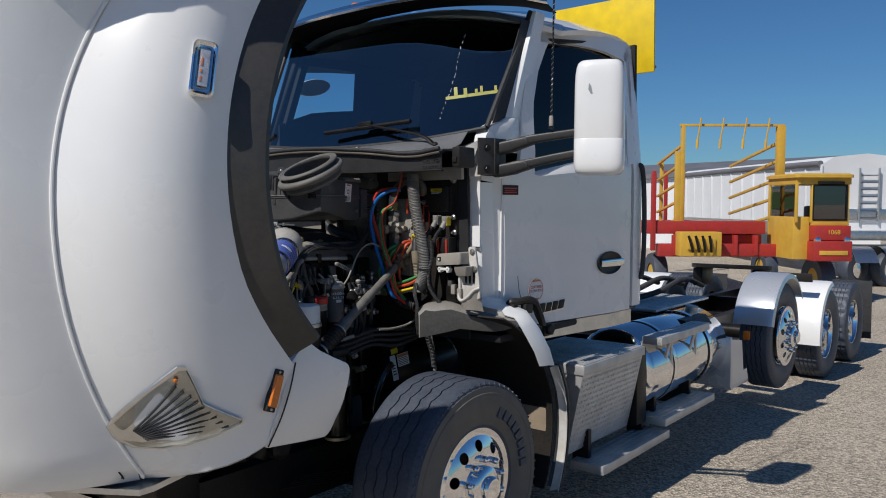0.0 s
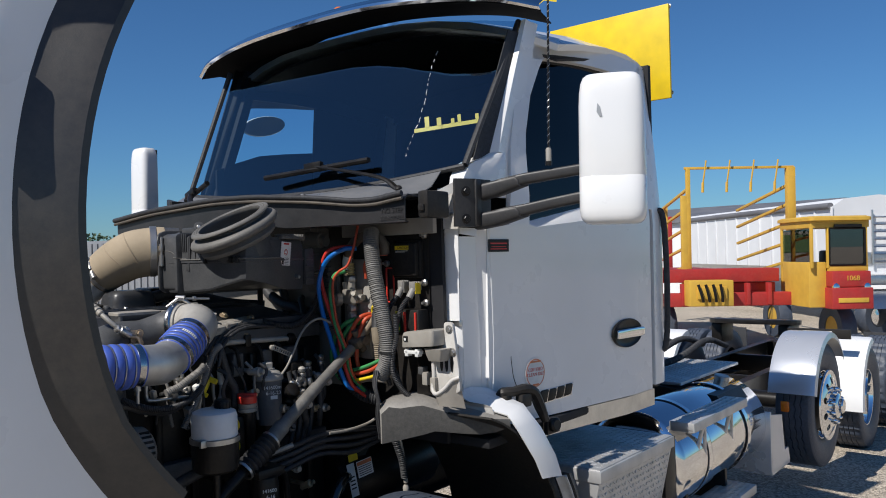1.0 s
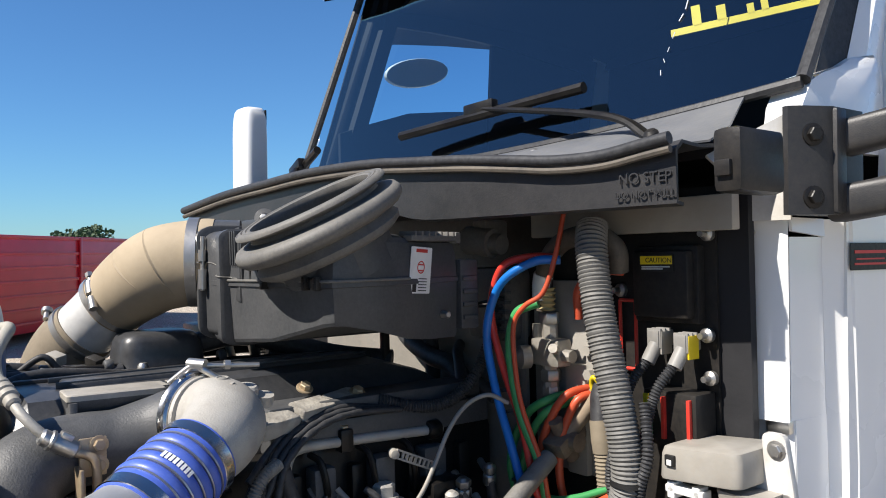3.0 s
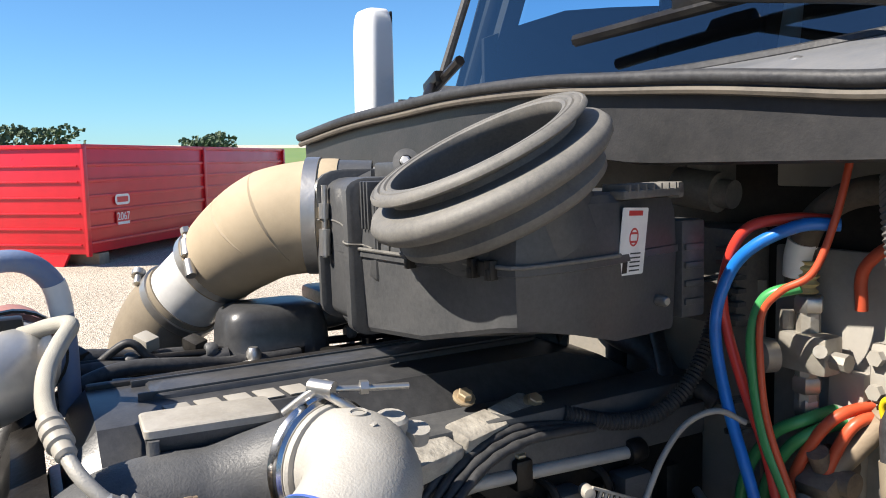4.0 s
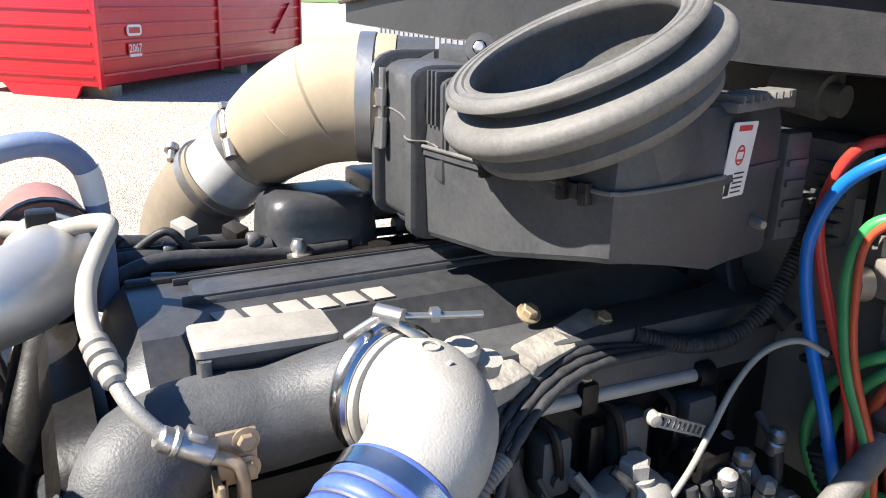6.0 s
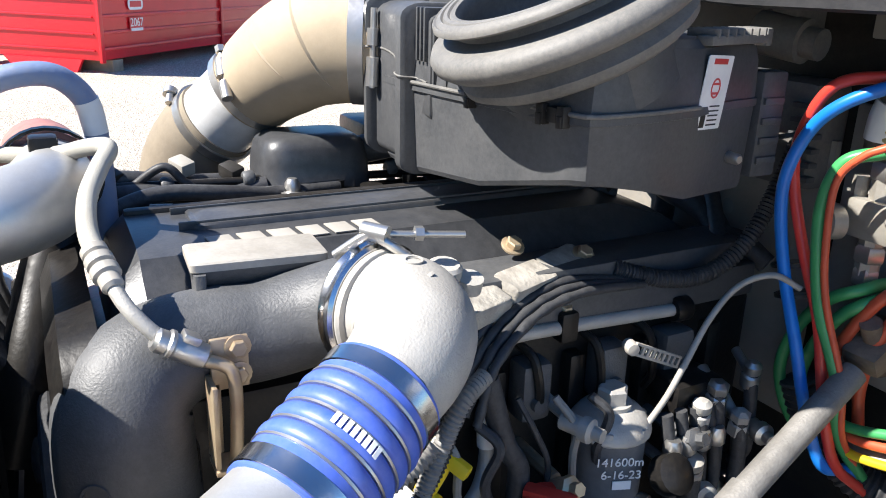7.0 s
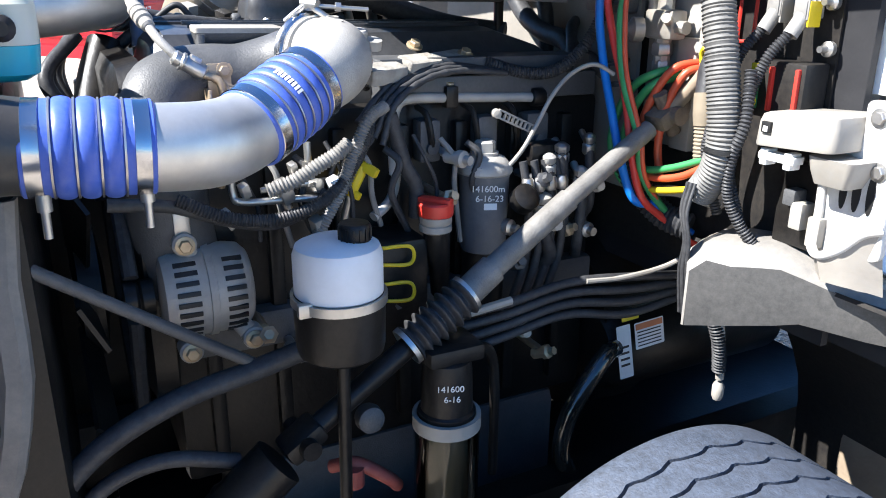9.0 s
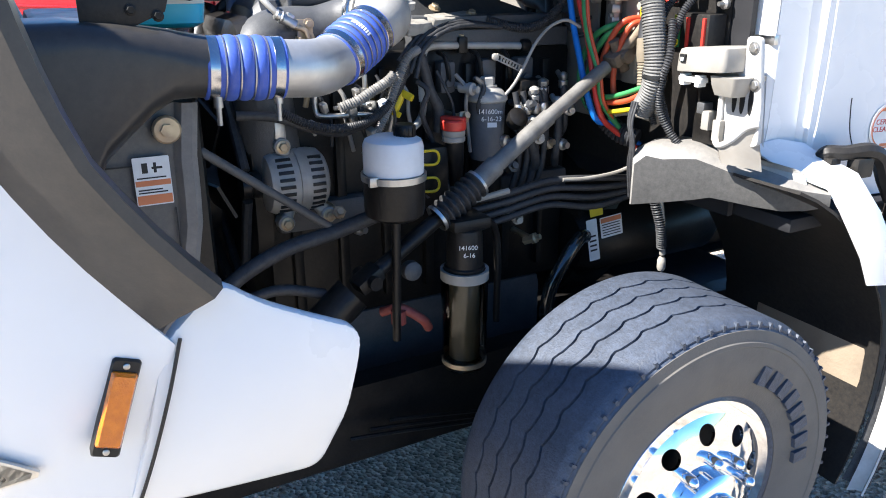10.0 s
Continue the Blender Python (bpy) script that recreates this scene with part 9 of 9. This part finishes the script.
part("arch_gaiter", sheet([[(1.06, y + 0.03, z + 0.01), (1.12, y + 0.07, z + 0.0), (1.10, y + 0.12, z - 0.01)] for y, z in arc[6:]], 0.008), RUBBER, truck, "black rubber gap filler")
part("mud_board", bx(0.62, 1.02, 0.83, 0.85, 0.38, 0.86, 0.004), WOOD, truck, "dusty brown splash board")
askew = False
part("cab_hook", merge(tube([(0.925, 0.575, 1.288), (0.945, 0.585, 1.300), (0.975, 0.62, 1.302), (0.995, 0.68, 1.306), (1.0, 0.73, 1.285), (1.005, 0.77, 1.22), (1.02, 0.79, 1.16)], [0.010, 0.020, 0.020, 0.022, 0.024, 0.024, 0.018], 8, 6), bx(0.935, 0.975, 0.57, 0.61, 1.265, 1.29, 0.006), bx(0.975, 1.012, 0.63, 0.70, 1.235, 1.29, 0.008)), BLACK, cab, "black rubber hood guide below the door")
part("step_lamp", merge(lathe([(0.030, 0), (0.030, 0.02), (0.022, 0.028)], 14, frm((1.01, 0.86, 1.13), (1, -0.2, 0.1))), bx(0.985, 1.01, 0.82, 0.92, 1.09, 1.15, 0.006)), BLACK, cab, "small black lamp on the sill")
askew = True

# ---- red steel boxes behind ----
def steel_box(at, rz, L, W, H, label):
    """A red forage box: ribbed sheet sides with raised rails, skids below. Long side along x, near short end at x = 0."""
    m = Matrix.Translation(at) @ pose(0, 0, 0, 0, 0, rz)
    b = thing("steel_box", label, "container", "red steel boxes", at=at)
    b.matrix_basis = m
    z0 = 0.22
    part("end_wall", bx(-0.02, 0.02, 0, W, z0, H, 0.004), BINRED, b, "red end wall")
    part("side_wall", bx(0, L, -0.02, 0.02, z0, H, 0.004), BINRED, b, "red side wall")
    for k in range(6):
        z = z0 + 0.14 + k * (H - z0 - 0.2) / 6
        part("end_rib", bx(-0.05, -0.018, 0.06, W - 0.06, z, z + 0.03, 0.006), BINRED, b, "pressed rib")
        part("side_rib", bx(0.08, L - 0.06, -0.05, -0.018, z, z + 0.06, 0.012), BINRED, b, "pressed rib")
    part("far_wall", merge(bx(0, L, W - 0.02, W + 0.02, z0, H, 0.004), bx(L - 0.02, L + 0.02, 0, W, z0, H, 0.004), bx(0, L, 0, W, z0, z0 + 0.04, 0.004)), BINRED, b, "red far walls and floor")
    for x in (0.0, L * 0.48, L):
        part("post", bx(x - 0.05, x + 0.05, -0.075, -0.02, z0 - 0.04, H + 0.03, 0.008), BINRED, b, "red upright post")
    part("post", bx(-0.075, -0.02, W - 0.1, W, z0 - 0.04, H + 0.03, 0.008), BINRED, b)
    part("top_rail", merge(bx(-0.06, L + 0.06, -0.06, 0.04, H - 0.02, H + 0.05, 0.01), bx(-0.06, 0.04, 0.0, W, H - 0.02, H + 0.05, 0.01), bx(-0.06, L, W - 0.04, W + 0.06, H - 0.02, H + 0.05, 0.01)), BINRED, b, "red top rail")
    part("brace", bx(-0.03, 0.03, -0.6, 0.6, -0.03, 0.03, 0.005, m=pose(L * 0.86, -0.05, 1.2, 0, 55, 0) @ pose(0, 0, 0, 90, 0, 0)), BINRED, b, "red diagonal brace")
    part("skid", slab([(0.3, 0.22), (W * 0.75, 0.22), (W * 0.66, 0.0), (0.42, 0.0)], 0.06, Matrix(((0, 0, -1, 0.0), (1, 0, 0, 0), (0, 1, 0, 0.0), (0, 0, 0, 1)))), BINRED, b, "red skid plate")
    part("support_block", merge(bx(0.3, 0.6, -0.02, 0.9, 0.0, 0.20, 0.01)), WOOD, b, "timber block under the box")
    part("support_block", merge(bx(L * 0.6, L * 0.6 + 0.3, 0.0, 0.9, 0.0, 0.20, 0.01)), WOOD, b, "timber block under the box")
    e, em = plate((1.05, -0.053, 1.10), (1, 0, 0), (0, 0, 1), 0.46, 0.19, 0.004, 0.08)
    pl = part("maker_plate", e, LABEL, b, "plain oval maker's plate")
    part("maker_mark", bars(em, [(-0.17, -0.05, 0.34, 0.10)], 0.006), BINRED, pl)
    e2, em2 = plate((1.05, -0.053, 0.76), (1, 0, 0), (0, 0, 1), 0.44, 0.24, 0.004, 0.02)
    p2 = part("number_plate_panel", e2, BINRED, b, "model number panel")
    text("model_number", "2067", 0.20, em2 @ pose(0, 0.03, 0.006), LABEL, p2, 0.002)
    part("small_print", bars(em2, [(-0.18, -0.11, 0.36, 0.05)], 0.006), LABEL, p2)
    return b


steel_box((-13.5, 0.56, 0.24), 140, 8.8, 2.4, 2.02, "bright red ribbed steel box on timber blocks")
steel_box((-16.3, -1.95, 0.30), 140, 8.4, 2.4, 2.02, "bright red ribbed steel box standing beside another")

# ---- yard to the right: bale wagon, grain trailer ----
YARD = pose(3.335, -2.924, -0.06, 0, 0, 39.95)
WAG = thing("bale_wagon", "red and yellow bale wagon with an open stacking rack", "farm machine")
WAG.matrix_basis = YARD


def wb(name, bm, material, label="", parent=None):
    return part(name, bm, material, parent or WAG, label)


wb("bed", merge(bx(4.75, 7.4, 17.6, 18.1, 1.22, 1.50, 0.02), bx(4.9, 7.3, 18.1, 23.0, 1.30, 1.42, 0.02)), MACHRED, "red load bed")
wb("chassis", merge(bx(5.0, 8.3, 17.5, 17.8, 0.72, 1.0, 0.03), bx(5.6, 7.4, 17.8, 18.2, 0.8, 1.2, 0.03), *[bx(5.3 + 0.45 * k, 5.38 + 0.45 * k, 17.45, 17.6, 0.75, 1.2, 0.01) for k in range(5)]), MACHRED, "red chassis beams")
cabw = wb("operator_cab", bx(7.37, 7.85, 16.7, 17.9, 0.72, 1.62, 0.02), MACHYEL, "yellow operator's cab")
for a in ((7.37, 8.98, 16.6, 18.0, 2.30, 2.46), (7.85, 8.94, 16.6, 16.68, 1.44, 1.56), (7.37, 8.94, 17.92, 18.0, 1.0, 1.56)):
    wb("cab_panel", bx(*a, 0.01), MACHYEL, "yellow cab panel", cabw)
for x, y in ((7.37, 16.6), (7.37, 17.92), (8.86, 16.6), (8.86, 17.92), (7.82, 16.6)):
    wb("cab_pillar", bx(x, x + 0.07, y, y + 0.07, 1.5, 2.32, 0.01), MACHYEL, "yellow cab pillar", cabw)
wb("cab_roof", loft([[(8.17 + 0.86 * k * px, 17.3 + 0.8 * k * py, z) for px, py in rrect(2, 2, 0.15)] for z, k in ((2.44, 1.0), (2.50, 1.0), (2.53, 0.9))]), MACHYEL, "yellow cab roof", cabw)
wb("roof_lamp_bar", bx(8.0, 8.75, 16.55, 16.6, 2.30, 2.36, 0.01), CHASSIS, "", cabw)
wb("windscreen", bx(7.88, 8.86, 16.62, 16.63, 1.56, 2.28, 0), GLASS, "cab windscreen", cabw)
wb("side_window", bx(7.40, 7.41, 16.68, 17.9, 1.62, 2.28, 0), GLASS, "cab side window", cabw)
for q in [rod(a, b, 0.022, 6) for a, b in (((7.88, 16.6, 1.56), (8.86, 16.6, 1.56)), ((7.88, 16.6, 2.28), (8.86, 16.6, 2.28)), ((7.88, 16.6, 1.56), (7.88, 16.6, 2.28)), ((8.86, 16.6, 1.56), (8.86, 16.6, 2.28)))]:
    wb("window_seal", q, CHASSIS, "black window seal", cabw)
wb("driver_seat", merge(bx(8.1, 8.5, 17.1, 17.4, 1.4, 1.85, 0.06)), CHASSIS, "black seat", cabw)
wb("front_hood", merge(bx(7.84, 8.90, 16.45, 16.95, 1.13, 1.44, 0.03), bx(7.80, 8.92, 16.40, 16.95, 0.70, 1.12, 0.03)), MACHRED, "red front panels", cabw)
for x in (7.93, 8.78):
    wb("headlight", lathe([(0.02, -0.1), (0.09, -0.06), (0.09, 0.0), (0.07, 0.01)], 18, frm((x, 16.43, 1.12), (0, -1, 0))), CHROME, "round headlight", cabw)
text("model_number", "1068", 0.17, pose(8.40, 16.445, 1.30, 90, 0, 0), MACHYEL, cabw, 0.004)
wb("maker_bar", bx(7.96, 8.78, 16.385, 16.402, 0.83, 0.92, 0.004), MACHYEL, "plain yellow bar for the maker's name", cabw)
# the cab is narrow: bring its parts together across
SLIM = Matrix.Translation((7.60, 0, 0)) @ Matrix.Diagonal((0.72, 1, 1, 1)) @ Matrix.Translation((-7.37, 0, 0))
for q in (cabw, *cabw.children):
    if q.name.startswith("model_number"):
        q.matrix_basis = Matrix.Translation((SLIM @ q.matrix_basis.translation)) @ q.matrix_basis.to_3x3().to_4x4() @ Matrix.Diagonal((0.8, 0.8, 1, 1))
    else:
        q.data.transform(SLIM)
frame_bits = (((5.80, 18.5, 1.3), (5.80, 18.5, 3.70), 0.045), ((8.07, 18.5, 2.3), (8.07, 18.5, 3.70), 0.085), ((5.72, 18.5, 3.70), (8.15, 18.5, 3.70), 0.028))
for a, b, r in frame_bits:
    wb("rack_post", bx(-r, r, -r, r, 0, (Vector(b) - Vector(a)).length, 0.01, m=frm(a, Vector(b) - Vector(a))), MACHYEL, "yellow rack frame")
for k in range(4):
    x = 6.12 + 0.53 * k
    wb("hook_tine", merge(tube([(x + 0.06, 18.4, 3.86), (x + 0.03, 18.42, 3.6), (x, 18.45, 3.35)], 0.018, 6), rod((x, 18.45, 3.38), (x - 0.01, 18.45, 3.16), 0.03, 8)), MACHYEL, "hanging hook tine")
for k in range(5):
    z0 = 3.25 - 0.42 * k
    wb("rack_slat", bx(-0.03, 0.03, -0.028, 0.028, 0, 2.6, 0.008, m=frm((5.80, 18.5, z0), (0.10 * 2.6, 4.3, -0.55))), MACHYEL, "yellow rack slat")
    wb("rack_slat", bx(-0.035, 0.035, -0.03, 0.03, 0, 2.9, 0.008, m=frm((8.02, 18.5, z0 + 0.05), (-0.05, 4.3, -0.62))), MACHYEL, "yellow rack slat")
wb("rack_end", bx(5.98, 6.06, 20.9, 21.0, 1.3, 3.0, 0.01), MACHYEL, "yellow rack end post")
wb("rack_end", bx(5.4, 5.52, 17.7, 17.8, 0.95, 3.05, 0.01), MACHYEL, "yellow rack end post")
for x, d in ((6.55, 23.5), (6.9, 23.5), (7.4, 23.5)):
    wb("stake", bx(x - 0.05, x + 0.05, d, d + 0.1, 1.3, 2.85, 0.01), MACHRED, "red stake")
wb("stake", bx(4.84, 4.94, 17.55, 17.65, 0.85, 2.55, 0.01), MACHRED, "red corner stake")
eng = wb("engine_box", merge(bx(5.35, 6.25, 17.1, 17.5, 0.75, 1.28, 0.03), bx(5.5, 6.1, 17.05, 17.12, 0.9, 1.15, 0.02)), MACHYEL, "yellow engine box")
wb("pipework", merge(*[tube([(5.5 + 0.15 * k, 17.02, 1.2), (5.55 + 0.14 * k, 16.98, 1.0), (5.6 + 0.13 * k, 17.02, 0.85)], 0.03, 6) for k in range(4)]), CHASSIS, "", eng)
for x, y in ((5.25, 18.6), (8.45, 17.3), (8.6, 20.5), (5.35, 21.5)):
    w = wb("wheel", lathe([(0.04, -0.12), (0.28, -0.11), (0.29, 0.11), (0.04, 0.12)], 24, frm((x, y, 0.22), (1, 0, 0))), MACHYEL, "yellow wheel")
    wb("tyre", ring([(0.28, -0.14), (0.5, -0.15), (0.54, 0), (0.5, 0.15), (0.28, 0.14)], 28, frm((x, y, 0.22), (1, 0, 0))), TYRE, "black tyre", w)

TRA = thing("grain_trailer", "white grain trailer with a dark rolled tarp", "trailer")
TRA.matrix_basis = YARD


def tp(name, bm, material, label="", parent=None):
    return part(name, bm, material, parent or TRA, label)


nose = (11.0, 22.5)
tail = (10.2, 33.0)
tp("body", loft([[(nose[0] + (tail[0] - nose[0]) * t + x, nose[1] + (tail[1] - nose[1]) * t, z) for x, z in ((0, 1.35), (0, 3.0), (0.35, 3.22), (1.3, 3.32), (2.25, 3.22), (2.6, 3.0), (2.6, 1.35), (2.2, 0.95), (0.4, 0.95))] for t in (0, 0.33, 0.66, 1)]), SHED, "white ribbed trailer body")
tp("tarp", tube([(nose[0] - 0.03, nose[1], 3.03), ((nose[0] + tail[0]) / 2, 27.7, 3.05), (tail[0], tail[1], 3.03)], 0.09, 10), ROOFGREY, "dark rolled tarp along the top edge")
for k in range(14):
    t = k / 13
    tp("rib", bx(-0.03, 0.02, -0.04, 0.04, 1.35, 3.0, 0.005, m=pose(nose[0] + (tail[0] - nose[0]) * t, nose[1] + (tail[1] - nose[1]) * t, 0)), SHED, "white rib")
lad = tp("ladder", rod((12.05, 22.4, 1.4), (12.05, 22.4, 2.9), 0.03, 8), ALU, "aluminium ladder")
tp("rail", rod((12.6, 22.4, 1.4), (12.6, 22.4, 2.9), 0.03, 8), ALU, "", lad)
for k in range(7):
    tp("rung", rod((12.05, 22.4, 1.5 + 0.2 * k), (12.6, 22.4, 1.5 + 0.2 * k), 0.02, 6), ALU, "", lad)
tp("nose_shelf", merge(bx(11.0, 13.6, 21.6, 22.5, 0.9, 1.15, 0.02), bx(11.1, 13.5, 22.44, 22.49, 1.45, 1.75, 0.01)), ALU, "metal shelf at the nose")
tp("landing_frame", merge(bx(11.1, 13.4, 20.8, 22.5, 0.5, 0.75, 0.03), bx(11.2, 11.35, 21.5, 21.65, -0.33, 0.6, 0.01), bx(13.2, 13.35, 21.5, 21.65, -0.33, 0.6, 0.01)), CHASSIS, "black frame")
for x in (11.2, 12.05):
    w = tp("wheel", lathe([(0.05, -0.16), (0.27, -0.14), (0.28, 0.14), (0.2, 0.12), (0.08, 0.16)], 28, frm((x, 20.9, 0.17), (0.35, -0.9, 0))), CHROME, "polished wheel")
    tp("tyre", ring([(0.28, -0.15), (0.47, -0.16), (0.51, -0.1), (0.51, 0.1), (0.47, 0.16), (0.28, 0.15)], 32, frm((x, 20.9, 0.17), (0.35, -0.9, 0))), TYRE, "black tyre", w)
    tp("wheel_fender", sheet([[(x - 0.3, 20.9 + 0.62 * math.cos(a), 0.17 + 0.62 * math.sin(a)), (x + 0.3, 20.9 + 0.62 * math.cos(a), 0.17 + 0.62 * math.sin(a))] for a in (radians(q) for q in range(20, 161, 14))], 0.01), ALU, "grey half fender")

SH = thing("long_shed", "long white metal shed with a dark roof edge", "shed")
SH.matrix_basis = YARD
part("wall", loft([[(8.0, 36, -0.33), (17.0, 30, -0.33), (19.0, 38, -0.33), (10.0, 44, -0.33)], [(8.0, 36, 2.9), (17.0, 30, 3.3), (19.0, 38, 3.3), (10.0, 44, 2.9)]]), SHED, SH, "white sheet wall")
part("roof", loft([[(7.7, 36, 2.9), (17.2, 29.6, 3.3), (19.4, 38, 3.4), (9.8, 44.4, 3.0)], [(7.7, 36, 3.1), (17.2, 29.6, 3.55), (19.4, 38, 4.2), (9.8, 44.4, 3.9)]]), ROOFGREY, SH, "dark roof")
CONT = thing("grey_container", "grey ribbed steel container far across the lot", "container")
shell = part("shell", bx(-28, -16, 12.0, 14.4, 0.1, 2.5, 0.02), mat("grey_steel", (0.22, 0.24, 0.26), (0.18, 0.19, 0.21), 0.6, dust=0.2, scale=1.5), CONT, "ribbed grey shell")
parts("rib", [bx(-28 + 0.4 * k, -27.85 + 0.4 * k, 11.95, 12.0, 0.2, 2.4, 0) for k in range(30)], shell.data.materials[0], shell)

# ---- distance: field strip and woods ----
part("field", merge(sheet([[(x, y, ground_z(x, y) + 0.06) for x in (-420 + 60 * i for i in range(15))] for y in (60, 140, 300)]), sheet([[(x, y, ground_z(x, y) + 0.06) for y in (-300 + 40 * i for i in range(10))] for x in (-400, -230, -75)])), FIELD, None)
tagged(bpy.data.objects["field"], "flat green field beyond the lot", "field", kind="structure")


def clump(seed, c, w, h, n):
    """A far row of trees: many small leaf clumps of uneven size about short trunks."""
    rnd = random.Random(seed)
    verts, faces = [], []
    for _ in range(n):
        a, t = rnd.uniform(0, 2 * math.pi), rnd.random() ** 0.5
        px, py = c[0] + w[0] * t * math.cos(a), c[1] + w[1] * t * math.sin(a)
        top = h * (0.62 + 0.38 * noise.noise(Vector((px * 0.11, py * 0.11, seed))) + 0.1 * noise.noise(Vector((px * 0.5, py * 0.5, seed))))
        pz = top * rnd.random() ** 0.6 + ground_z(px, py)
        s = rnd.uniform(0.35, 0.9) * h / 9
        for _k in range(2):
            d = Vector((rnd.uniform(-1, 1), rnd.uniform(-1, 1), rnd.uniform(-1, 1))).normalized()
            u = d.orthogonal().normalized()
            v = d.cross(u)
            i = len(verts)
            o = Vector((px, py, pz))
            verts += [o + u * s, o + v * s * 0.7, o - u * s, o - v * s * 0.8]
            faces.append((i, i + 1, i + 2, i + 3))
    me = bpy.data.meshes.new("woods")
    me.from_pydata([tuple(v) for v in verts], [], faces)
    me.materials.append(LEAF)
    return tagged(new("woods", me), "far dark green trees on the horizon", "trees", kind="stuff")


clump(1, (-190, -8), (5, 26), 8.5, 1500)
clump(2, (-190, 44), (4, 6.5), 7.5, 500)
clump(3, (-260, 62), (5, 8), 5.0, 260)
clump(4, (-230, 105), (5, 20), 6.5, 600)
clump(5, (-150, 250), (70, 8), 8, 900)
clump(6, (40, 260), (60, 8), 8, 700)

# no part lies deeper than a thing's part's part
for ob in list(scene.objects):
    chain = [ob]
    while chain[-1].parent is not None:
        chain.append(chain[-1].parent)
    if len(chain) > 3:
        ob.parent = chain[-2]
